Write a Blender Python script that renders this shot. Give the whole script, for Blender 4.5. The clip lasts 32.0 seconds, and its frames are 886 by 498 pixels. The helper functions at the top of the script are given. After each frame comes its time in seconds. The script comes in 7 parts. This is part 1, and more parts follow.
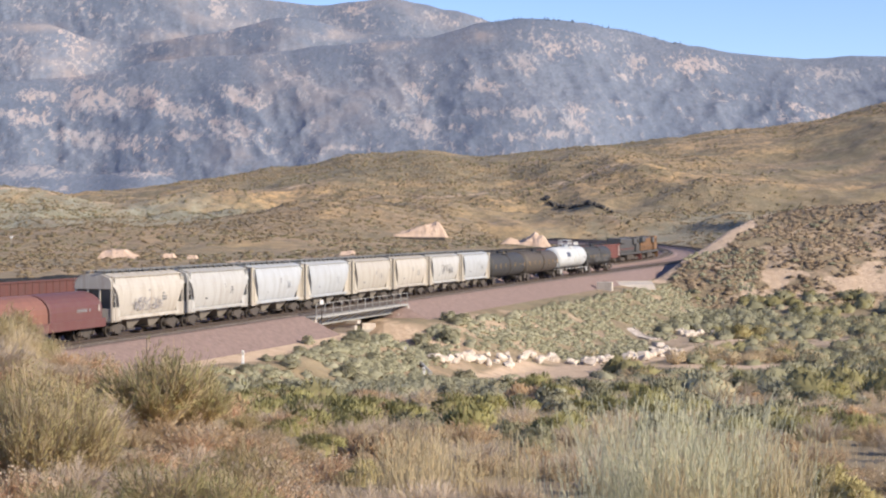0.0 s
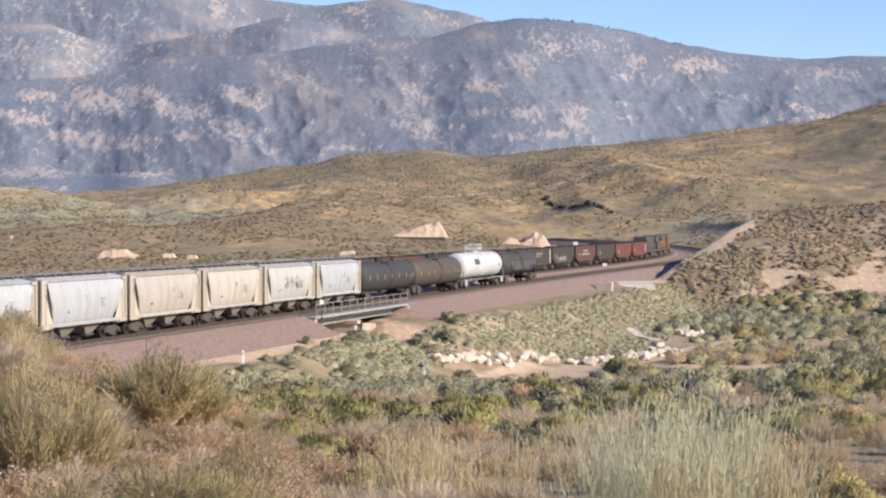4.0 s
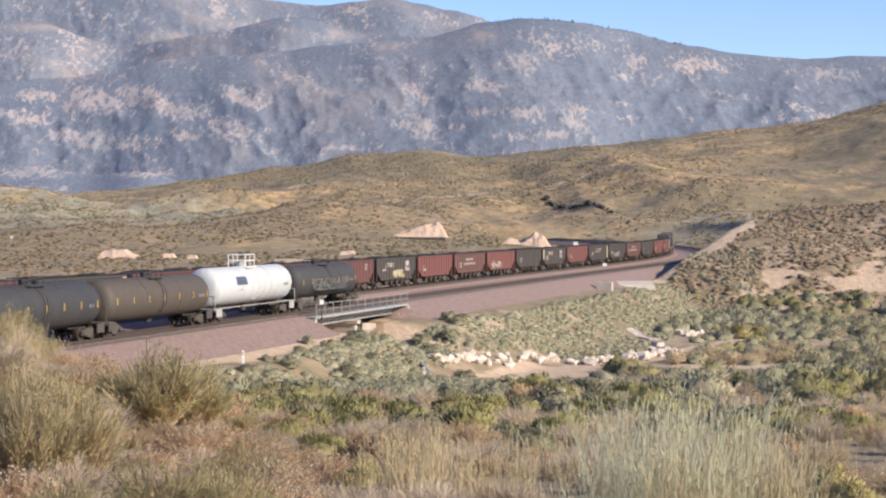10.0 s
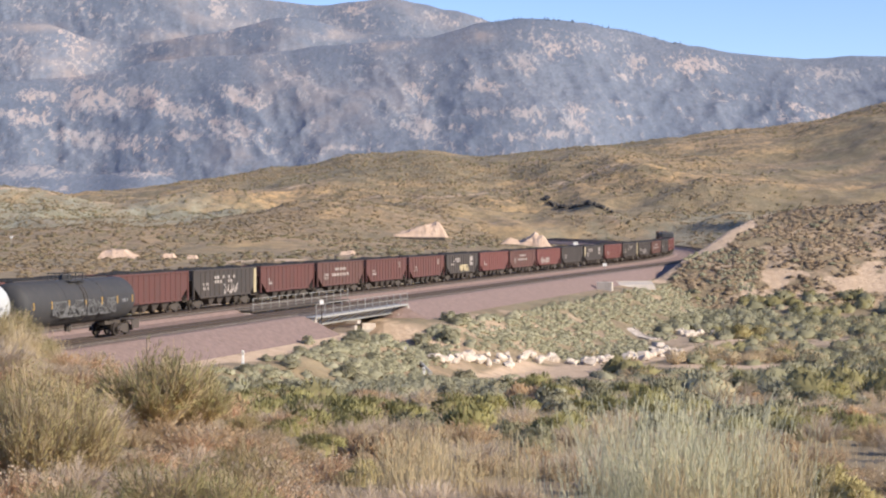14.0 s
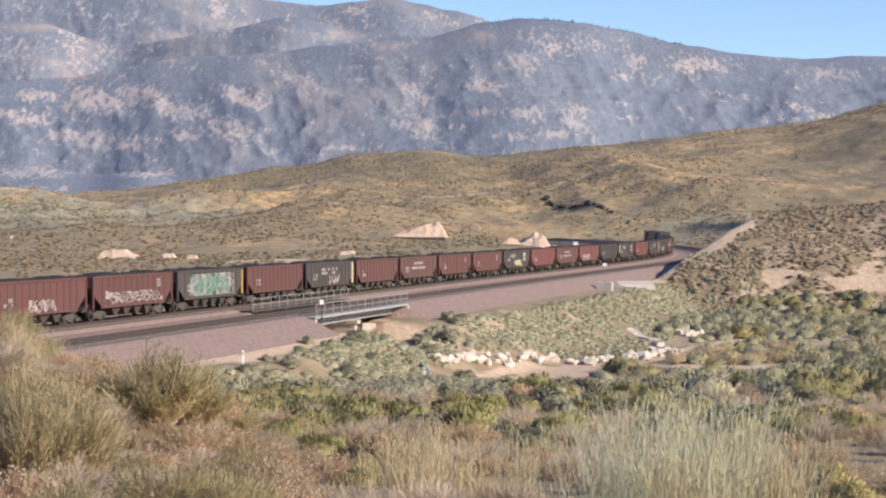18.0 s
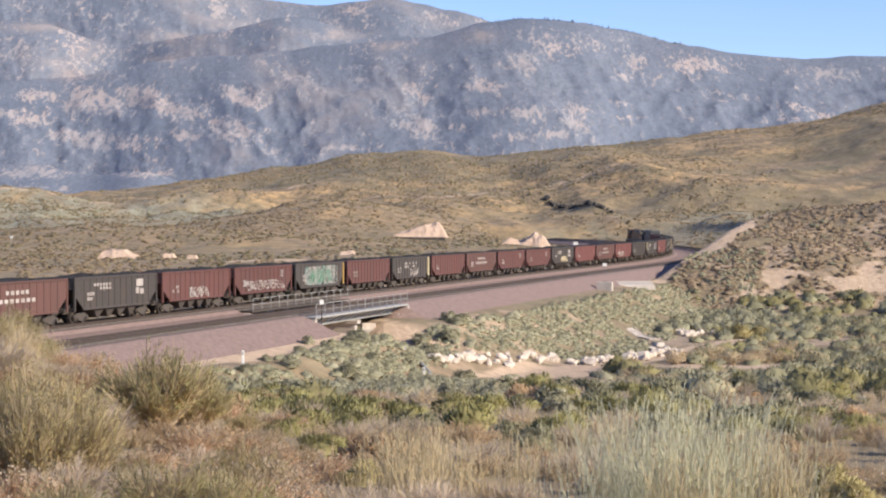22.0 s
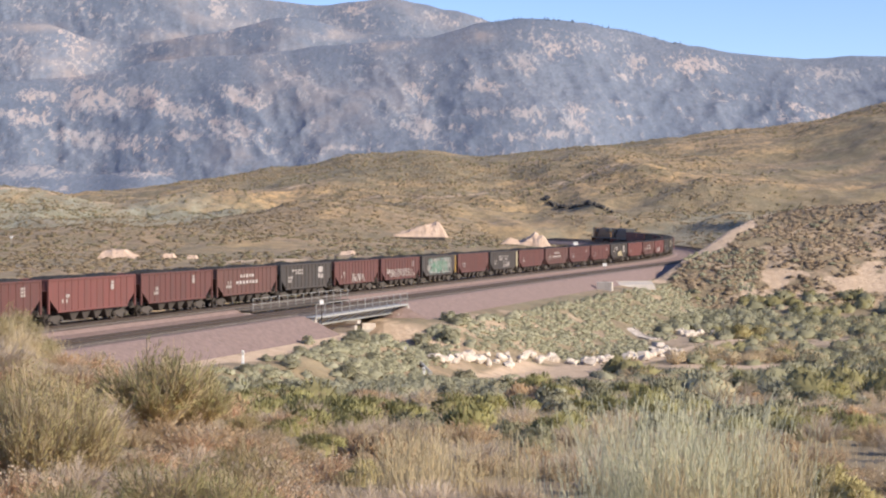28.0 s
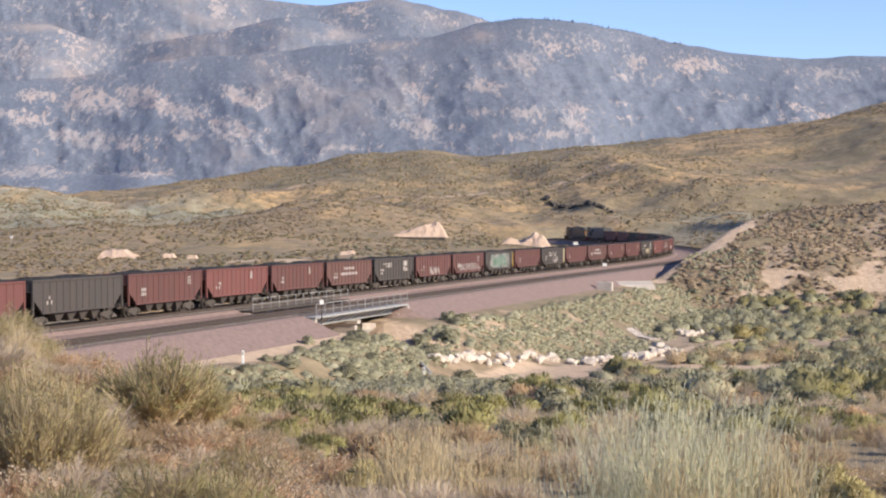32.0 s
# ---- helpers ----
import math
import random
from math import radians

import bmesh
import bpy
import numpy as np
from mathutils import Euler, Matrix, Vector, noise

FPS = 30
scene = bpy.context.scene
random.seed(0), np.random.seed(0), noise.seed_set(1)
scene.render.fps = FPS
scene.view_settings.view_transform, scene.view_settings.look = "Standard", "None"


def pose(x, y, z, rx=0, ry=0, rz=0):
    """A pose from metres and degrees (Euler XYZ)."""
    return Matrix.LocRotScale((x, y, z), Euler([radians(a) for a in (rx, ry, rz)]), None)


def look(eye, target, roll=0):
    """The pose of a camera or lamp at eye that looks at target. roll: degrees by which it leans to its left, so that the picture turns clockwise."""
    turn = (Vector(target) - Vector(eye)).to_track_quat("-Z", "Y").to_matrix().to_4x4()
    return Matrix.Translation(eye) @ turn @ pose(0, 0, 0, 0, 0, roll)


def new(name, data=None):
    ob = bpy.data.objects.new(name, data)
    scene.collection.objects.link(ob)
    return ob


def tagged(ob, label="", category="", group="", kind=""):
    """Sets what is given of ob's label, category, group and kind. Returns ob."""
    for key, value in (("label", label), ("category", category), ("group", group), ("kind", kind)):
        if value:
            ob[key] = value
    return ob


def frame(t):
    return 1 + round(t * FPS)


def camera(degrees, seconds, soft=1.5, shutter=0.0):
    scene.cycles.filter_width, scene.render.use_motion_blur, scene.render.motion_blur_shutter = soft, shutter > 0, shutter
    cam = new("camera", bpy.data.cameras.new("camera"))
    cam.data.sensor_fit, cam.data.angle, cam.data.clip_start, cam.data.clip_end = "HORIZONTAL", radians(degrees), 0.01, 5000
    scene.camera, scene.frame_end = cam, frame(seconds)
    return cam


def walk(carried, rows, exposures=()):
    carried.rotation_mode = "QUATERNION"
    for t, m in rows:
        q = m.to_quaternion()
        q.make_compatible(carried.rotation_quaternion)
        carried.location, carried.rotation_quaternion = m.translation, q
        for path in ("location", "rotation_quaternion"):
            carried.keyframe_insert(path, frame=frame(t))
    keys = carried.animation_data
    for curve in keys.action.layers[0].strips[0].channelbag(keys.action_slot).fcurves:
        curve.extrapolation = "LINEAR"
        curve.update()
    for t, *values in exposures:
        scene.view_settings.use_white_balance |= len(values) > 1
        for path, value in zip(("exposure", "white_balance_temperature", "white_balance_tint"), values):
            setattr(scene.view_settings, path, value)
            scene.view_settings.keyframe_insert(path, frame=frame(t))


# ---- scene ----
cam = camera(28.03, 32.0, soft=2.15)
EYE = (0.0, 0.0, 7.714)
VIEW = pose(*EYE, 89.207, 0, 0)
walk(cam, [(0.0, VIEW), (32.0, VIEW)])

# ---- world, sun, exposure ----
SUN_FROM = Vector((0.80, -0.42, 0.46)).normalized()
world = bpy.data.worlds.new("sky")
scene.world = world
world.use_nodes = True
wn = world.node_tree.nodes
sky = wn.new("ShaderNodeTexSky")
sky.sky_type, sky.sun_disc = "NISHITA", False
sky.sun_elevation = math.asin(SUN_FROM.z)
sky.sun_rotation = math.atan2(SUN_FROM.x, SUN_FROM.y)
sky.altitude, sky.air_density, sky.dust_density, sky.ozone_density = 1200, 1.0, 0.1, 3.0
tint = wn.new("ShaderNodeMix")
tint.data_type, tint.blend_type = "RGBA", "MULTIPLY"
tint.inputs[0].default_value, tint.inputs[7].default_value = 1.0, (0.92, 0.91, 1.12, 1)
world.node_tree.links.new(sky.outputs[0], tint.inputs[6])
world.node_tree.links.new(tint.outputs[2], wn["Background"].inputs[0])
wn["Background"].inputs[1].default_value = 0.093
sun_data = bpy.data.lights.new("sun", "SUN")
sun_data.energy, sun_data.angle, sun_data.color = 4.1, radians(0.53), (1.0, 0.885, 0.722)
sun = new("sun", sun_data)
sun.matrix_world = look(SUN_FROM * 300, (0, 0, 0))
scene.view_settings.exposure = 0.89

# ---- numeric helpers ----
RNG = np.random.default_rng(7)
LATTICE = np.random.default_rng(3).random((256, 256))


def value_noise(x, y):
    xi, yi = np.floor(x).astype(int), np.floor(y).astype(int)
    fx, fy = x - xi, y - yi
    fx, fy = fx * fx * (3 - 2 * fx), fy * fy * (3 - 2 * fy)
    a, b = LATTICE[xi & 255, yi & 255], LATTICE[(xi + 1) & 255, yi & 255]
    c, d = LATTICE[xi & 255, (yi + 1) & 255], LATTICE[(xi + 1) & 255, (yi + 1) & 255]
    return (a + (b - a) * fx) * (1 - fy) + (c + (d - c) * fx) * fy


def fbm(x, y, size, octaves=4, seed=0.0):
    total, amp, norm = 0.0, 1.0, 0.0
    x, y = x / size + seed * 17.3, y / size + seed * 9.7
    for _ in range(octaves):
        total, norm = total + amp * (value_noise(x, y) * 2 - 1), norm + amp
        x, y, amp = x * 1.83 * 0.8 + y * 1.83 * 0.6, y * 1.83 * 0.8 - x * 1.83 * 0.6, amp * 0.5
    return total / norm


def ridged(x, y, size, octaves=5, seed=0.0):
    total, amp, norm = 0.0, 1.0, 0.0
    x, y = x / size + seed * 13.1, y / size + seed * 5.9
    for _ in range(octaves):
        total, norm = total + amp * (1 - np.abs(value_noise(x, y) * 2 - 1)), norm + amp
        x, y, amp = x * 1.9 * 0.8 + y * 1.9 * 0.6, y * 1.9 * 0.8 - x * 1.9 * 0.6, amp * 0.5
    return total / norm


def smooth(a, b, x):
    t = np.clip((x - a) / (b - a), 0, 1)
    return t * t * (3 - 2 * t)


def soft_max(a, b, k=1.0):
    return 0.5 * (a + b + np.sqrt((a - b) ** 2 + k * k))


# ---- the line of the railway ----
# s runs along the far track away from the camera; q is measured to its right, where the near track lies
S_STEP = 1.0
S_LINE = np.arange(-640, 900, S_STEP)
HEADING = 0.27384 + 0.00027558 * np.maximum(S_LINE, -500) - 0.0025893 * 20 * np.logaddexp(0, (S_LINE - 212.0) / 20)
LINE_X, LINE_Y = np.cumsum(np.sin(HEADING)) * S_STEP, np.cumsum(np.cos(HEADING)) * S_STEP
LINE_X, LINE_Y = LINE_X - np.interp(0, S_LINE, LINE_X) - 26.047, LINE_Y - np.interp(0, S_LINE, LINE_Y) + 150.651
NEAR_Q = 9.884


def rail_height(s):
    return 10.528e-6 * np.where(np.asarray(s) > 0, np.asarray(s, float) ** 2, 0)


def on_line(s, q=0.0, z=0.0):
    h = np.interp(s, S_LINE, HEADING)
    return (np.interp(s, S_LINE, LINE_X) + q * np.cos(h), np.interp(s, S_LINE, LINE_Y) - q * np.sin(h), rail_height(s) + z)


def to_line(x, y):
    """s and q of places in the plan."""
    shape = x.shape
    x, y = x.ravel(), y.ravel()
    s, q = np.empty_like(x), np.empty_like(x)
    keep = slice(0, None, 8)
    px, py, ps, ph = LINE_X[keep], LINE_Y[keep], S_LINE[keep], HEADING[keep]
    for i in range(0, len(x), 20000):
        cx, cy = x[i:i + 20000], y[i:i + 20000]
        k = np.argmin((cx[:, None] - px) ** 2 + (cy[:, None] - py) ** 2, axis=1)
        dx, dy = cx - px[k], cy - py[k]
        s[i:i + 20000] = ps[k] + dx * np.sin(ph[k]) + dy * np.cos(ph[k])
        q[i:i + 20000] = dx * np.cos(ph[k]) - dy * np.sin(ph[k])
    return s.reshape(shape), q.reshape(shape)


# ---- materials ----
def material(name, rough=0.8, metal=0.0):
    m = bpy.data.materials.new(name)
    m.use_nodes = True
    b = m.node_tree.nodes["Principled BSDF"]
    b.inputs["Roughness"].default_value, b.inputs["Metallic"].default_value = rough, metal
    return m, m.node_tree, b


def node(tree, kind, values=(), links=()):
    n = tree.nodes.new(kind)
    for k, v in values:
        n.inputs[k].default_value = v
    for k, s in links:
        tree.links.new(s, n.inputs[k])
    return n


def noise_fac(tree, coords, scale, detail=4.0, low=0.35, high=0.65, rough=0.6):
    n = node(tree, "ShaderNodeTexNoise", [("Scale", scale), ("Detail", detail), ("Roughness", rough)], [("Vector", coords)])
    r = node(tree, "ShaderNodeMapRange", [("From Min", low), ("From Max", high)], [("Value", n.outputs[0])])
    return r.outputs[0]


def mixed(tree, fac, a, b):
    n = tree.nodes.new("ShaderNodeMix")
    n.data_type = "RGBA"
    for i, v in ((0, fac), (6, a), (7, b)):
        if isinstance(v, (int, float)):
            n.inputs[i].default_value = v
        elif isinstance(v, tuple):
            n.inputs[i].default_value = (*v[:3], 1)
        else:
            tree.links.new(v, n.inputs[i])
    return n.outputs[2]


def times(tree, a, b, op="MULTIPLY"):
    n = tree.nodes.new("ShaderNodeMath")
    n.operation = op
    for i, v in ((0, a), (1, b)):
        if isinstance(v, (int, float)):
            n.inputs[i].default_value = v
        else:
            tree.links.new(v, n.inputs[i])
    return n.outputs[0]


def bump(tree, bsdf, height, strength, distance):
    n = node(tree, "ShaderNodeBump", [("Strength", strength), ("Distance", distance)], [("Height", height)])
    tree.links.new(n.outputs[0], bsdf.inputs["Normal"])


def position(tree):
    return tree.nodes.new("ShaderNodeNewGeometry").outputs["Position"]


def local(tree):
    return tree.nodes.new("ShaderNodeTexCoord").outputs["Object"]


def paint(name, colour, grime=(0.10, 0.075, 0.055), dirt=0.5, rough=0.55, streak=True, metal=0.0, rust=0.0):
    """Weathered paint: vertical streaks, blotches and dirt by noise."""
    m, t, b = material(name, rough, metal)
    c = local(t)
    stretch = node(t, "ShaderNodeMapping", [("Scale", (1.0, 1.0, 0.12 if streak else 1.0))], [("Vector", c)]).outputs[0]
    info = t.nodes.new("ShaderNodeObjectInfo")
    shade = node(t, "ShaderNodeMapRange", [("To Min", 0.88), ("To Max", 1.1)], [("Value", info.outputs["Random"])]).outputs[0]
    base = node(t, "ShaderNodeHueSaturation", [("Color", (*colour, 1))], [("Value", shade)]).outputs[0]
    col = mixed(t, times(t, noise_fac(t, stretch, 2.2, 5, 0.45, 0.75), dirt), base, grime)
    col = mixed(t, times(t, noise_fac(t, c, 0.55, 4, 0.4, 0.7), dirt * 0.55), col, tuple(0.5 * a + 0.5 * g for a, g in zip(colour, grime)))
    if rust:
        col = mixed(t, times(t, noise_fac(t, c, 3.5, 6, 0.6, 0.72), rust), col, (0.17, 0.065, 0.03))
    t.links.new(col, b.inputs["Base Color"])
    bump(t, b, noise_fac(t, c, 6, 3), 0.12, 0.02)
    return m


M = dict(
    cream=paint("cream_paint", (0.400, 0.372, 0.328), (0.24, 0.185, 0.14), 0.7, rust=0.25),
    offwhite=paint("off_white_paint", (0.385, 0.380, 0.365), (0.23, 0.19, 0.155), 0.65, rust=0.15),
    greywhite=paint("grey_white_paint", (0.360, 0.375, 0.390), (0.21, 0.185, 0.16), 0.55),
    white=paint("white_tank_paint", (0.43, 0.445, 0.45), (0.30, 0.27, 0.235), 0.5),
    black=paint("black_tank_paint", (0.036, 0.036, 0.038), (0.066, 0.058, 0.052), 0.5, 0.72),
    brown=paint("brown_black_tank_paint", (0.062, 0.050, 0.040), (0.10, 0.08, 0.06), 0.5, 0.7),
    maroon=paint("maroon_paint", (0.112, 0.043, 0.036), (0.062, 0.045, 0.040), 0.75, 0.65, rust=0.4),
    red=paint("faded_red_paint", (0.150, 0.052, 0.044), (0.085, 0.055, 0.048), 0.65, 0.65, rust=0.3),
    oxide=paint("brown_oxide_paint", (0.108, 0.050, 0.041), (0.060, 0.042, 0.036), 0.7, 0.7, rust=0.4),
    darkgrey=paint("dark_grey_paint", (0.048, 0.042, 0.038), (0.085, 0.060, 0.047), 0.6, 0.7, rust=0.3),
    coilred=paint("coil_hood_red_paint", (0.112, 0.043, 0.041), (0.13, 0.075, 0.065), 0.6, 0.6, rust=0.2),
    rustred=paint("rusty_hood_paint", (0.19, 0.085, 0.06), (0.11, 0.05, 0.035), 0.5, 0.6, rust=0.5),
    under=paint("underframe_grime", (0.055, 0.046, 0.040), (0.105, 0.080, 0.063), 0.6, 0.85, streak=False),
    bogie=paint("bogie_grime", (0.060, 0.050, 0.043), (0.12, 0.090, 0.068), 0.6, 0.85, streak=False),
    wheel=paint("wheel_steel", (0.050, 0.042, 0.036), (0.09, 0.06, 0.045), 0.5, 0.6, streak=False, metal=0.3),
    boardgrey=paint("running_board_steel", (0.17, 0.17, 0.165), (0.10, 0.09, 0.08), 0.5, 0.6),
    dusty=paint("dusty_hopper_bay", (0.20, 0.175, 0.145), (0.10, 0.08, 0.065), 0.6, 0.8),
    beige=paint("beige_end_frame_paint", (0.42, 0.38, 0.315), (0.25, 0.19, 0.14), 0.5),
    galv=paint("galvanised_steel", (0.37, 0.365, 0.35), (0.17, 0.15, 0.13), 0.5, 0.6, metal=0.1),
    yellow=paint("yellow_stripe_paint", (0.46, 0.28, 0.07), (0.25, 0.15, 0.06), 0.3),
    cream_stripe=paint("cream_stripe_paint", (0.44, 0.37, 0.23), (0.30, 0.22, 0.12), 0.3),
    lettering=paint("white_marking_paint", (0.40, 0.36, 0.33), (0.16, 0.10, 0.085), 0.75),
    greymark=paint("grey_marking_paint", (0.20, 0.20, 0.205), (0.12, 0.11, 0.10), 0.4),
    blackmark=paint("black_spray_paint", (0.07, 0.07, 0.08), (0.2, 0.2, 0.2), 0.4),
    hopperspray=paint("faded_violet_spray_paint", (0.235, 0.225, 0.245), (0.30, 0.28, 0.25), 0.6),
    tankspray=paint("faded_grey_spray_paint", (0.115, 0.115, 0.115), (0.05, 0.048, 0.045), 0.8),
    tealspray=paint("teal_spray_paint", (0.14, 0.24, 0.215), (0.28, 0.32, 0.30), 0.7),
    greenspray=paint("green_spray_paint", (0.08, 0.20, 0.12), (0.18, 0.26, 0.23), 0.5),
    blue=paint("blue_panel_paint", (0.06, 0.075, 0.12), (0.12, 0.12, 0.14), 0.4),
    locoyellow=paint("loco_yellow_paint", (0.20, 0.105, 0.045), (0.12, 0.075, 0.045), 0.6),
    locogrey=paint("loco_grey_paint", (0.075, 0.073, 0.072), (0.08, 0.07, 0.06), 0.45),
    locored=paint("loco_red_paint", (0.17, 0.06, 0.05), (0.2, 0.06, 0.04), 0.35),
    postwhite=paint("white_post_paint", (0.78, 0.76, 0.72), (0.45, 0.4, 0.33), 0.3),
    concrete=paint("weathered_concrete", (0.46, 0.41, 0.36), (0.24, 0.19, 0.15), 0.5, 0.9),
    timber=paint("weathered_timber", (0.16, 0.13, 0.105), (0.07, 0.058, 0.05), 0.6, 0.9),
)


def glass_material():
    m, t, b = material("cab_glass", 0.08)
    b.inputs["Base Color"].default_value = (0.02, 0.025, 0.03, 1)
    return m


M["glass"] = glass_material()


def coal_material():
    m, t, b = material("coal", 0.9)
    b.inputs["Specular IOR Level"].default_value = 0.1
    c = local(t)
    t.links.new(mixed(t, noise_fac(t, c, 4, 5), (0.022, 0.021, 0.021), (0.060, 0.056, 0.053)), b.inputs["Base Color"])
    bump(t, b, noise_fac(t, c, 9, 4, 0.2, 0.8), 0.8, 0.12)
    return m


M["coal"] = coal_material()


def rock_material(name, a, b_, scale=1.5, relief=0.6):
    m, t, b = material(name, 0.9)
    c = position(t)
    t.links.new(mixed(t, noise_fac(t, c, scale, 6), a, b_), b.inputs["Base Color"])
    bump(t, b, noise_fac(t, c, scale * 3, 6, 0.2, 0.8), relief, 0.15)
    return m


M["boulder"] = rock_material("pale_granite", (0.66, 0.58, 0.49), (0.44, 0.36, 0.29))
M["bank"] = rock_material("salmon_decomposed_granite", (0.56, 0.41, 0.31), (0.42, 0.30, 0.22), 0.8)
M["ballast"] = rock_material("pink_brown_ballast", (0.245, 0.172, 0.150), (0.175, 0.120, 0.102), 2.2, 0.22)
# darker stone colour that stands in for shade along the rails
M["ballast_dark"] = rock_material("shaded_ballast", (0.13, 0.105, 0.092), (0.075, 0.060, 0.052), 2.5)


def rail_material():
    m, t, b = material("worn_rail_steel", 0.45, 0.6)
    b.inputs["Base Color"].default_value = (0.13, 0.10, 0.085, 1)
    return m


M["rail"] = rail_material()


def ground_material():
    """Dry soil, straw and low scrub mixed by noise at several sizes; 'sand' marks bare washes, banks and paths."""
    m, t, b = material("desert_ground", 0.95)
    c = position(t)
    sand = t.nodes.new("ShaderNodeAttribute")
    sand.attribute_name = "sand"
    far = t.nodes.new("ShaderNodeAttribute")
    far.attribute_name = "straw"
    soil = mixed(t, noise_fac(t, c, 0.6, 6), (0.36, 0.255, 0.17), (0.28, 0.20, 0.135))
    scrub = mixed(t, noise_fac(t, c, 0.35, 6), (0.215, 0.170, 0.098), (0.160, 0.126, 0.072))
    sage = mixed(t, noise_fac(t, c, 0.2, 5), (0.240, 0.207, 0.128), (0.185, 0.162, 0.095))
    straw = mixed(t, noise_fac(t, c, 0.16, 8, 0.40, 0.60, 0.7), (0.53, 0.345, 0.165), (0.33, 0.230, 0.130))
    wide = noise_fac(t, c, 0.009, 5, 0.36, 0.50)
    mid = noise_fac(t, c, 0.035, 6, 0.42, 0.58)
    fine = noise_fac(t, c, 0.16, 6, 0.40, 0.60)
    col = mixed(t, mid, soil, sage)
    col = mixed(t, times(t, fine, 0.9), col, scrub)
    clump = noise_fac(t, c, 0.30, 7, 0.47, 0.58, 0.75)
    col = mixed(t, times(t, clump, 0.6), col, (0.150, 0.118, 0.075))
    tufts = node(t, "ShaderNodeMapping", [("Scale", (1.0, 0.22, 1.0))], [("Vector", c)]).outputs[0]
    dots = times(t, noise_fac(t, tufts, 0.42, 4, 0.50, 0.60, 0.7), far.outputs["Fac"])
    sweep = node(t, "ShaderNodeMapping", [("Scale", (0.35, 1.0, 1.0))], [("Vector", c)]).outputs[0]
    heath = times(t, noise_fac(t, sweep, 0.011, 6, 0.47, 0.57, 0.65), far.outputs["Fac"])
    straw_fac = times(t, times(t, wide, far.outputs["Fac"]), noise_fac(t, c, 0.07, 8, 0.40, 0.55, 0.7))
    col = mixed(t, straw_fac, col, straw)
    col = mixed(t, times(t, heath, 0.75), col, mixed(t, noise_fac(t, c, 0.12, 6, 0.4, 0.6), (0.165, 0.142, 0.084), (0.24, 0.20, 0.13)))
    col = mixed(t, times(t, dots, 0.6), col, (0.160, 0.130, 0.080))
    drift = noise_fac(t, sweep, 0.02, 6, 0.40, 0.60, 0.65)
    thicket = times(t, noise_fac(t, c, 0.20, 6, 0.47, 0.57, 0.7), times(t, times(t, drift, 0.62), 0.28, "ADD"))
    col = mixed(t, times(t, thicket, far.outputs["Fac"]), col, (0.150, 0.118, 0.070))
    flat = t.nodes.new("ShaderNodeAttribute")
    flat.attribute_name = "sage_flat"
    col = mixed(t, times(t, flat.outputs["Fac"], noise_fac(t, tufts, 0.06, 7, 0.36, 0.58, 0.7)), col, mixed(t, noise_fac(t, tufts, 0.25, 6, 0.4, 0.6), (0.335, 0.320, 0.235), (0.245, 0.235, 0.165)))
    bare = mixed(t, noise_fac(t, c, 0.9, 6), (0.53, 0.395, 0.275), (0.43, 0.310, 0.21))
    edge = times(t, sand.outputs["Fac"], noise_fac(t, c, 0.6, 5, 0.2, 0.45), "MULTIPLY")
    hard = node(t, "ShaderNodeMapRange", [("From Min", 0.30), ("From Max", 0.62)], [("Value", edge)]).outputs[0]
    col = mixed(t, hard, col, bare)
    t.links.new(col, b.inputs["Base Color"])
    coarse = node(t, "ShaderNodeBump", [("Strength", 0.35), ("Distance", 0.8)], [("Height", times(t, noise_fac(t, c, 0.14, 8, 0.3, 0.7, 0.7), far.outputs["Fac"]))])
    grit = node(t, "ShaderNodeBump", [("Strength", 0.5), ("Distance", 0.35)], [("Height", noise_fac(t, c, 1.2, 8, 0.2, 0.8)), ("Normal", coarse.outputs[0])])
    t.links.new(grit.outputs[0], b.inputs["Normal"])
    return m


M["ground"] = ground_material()


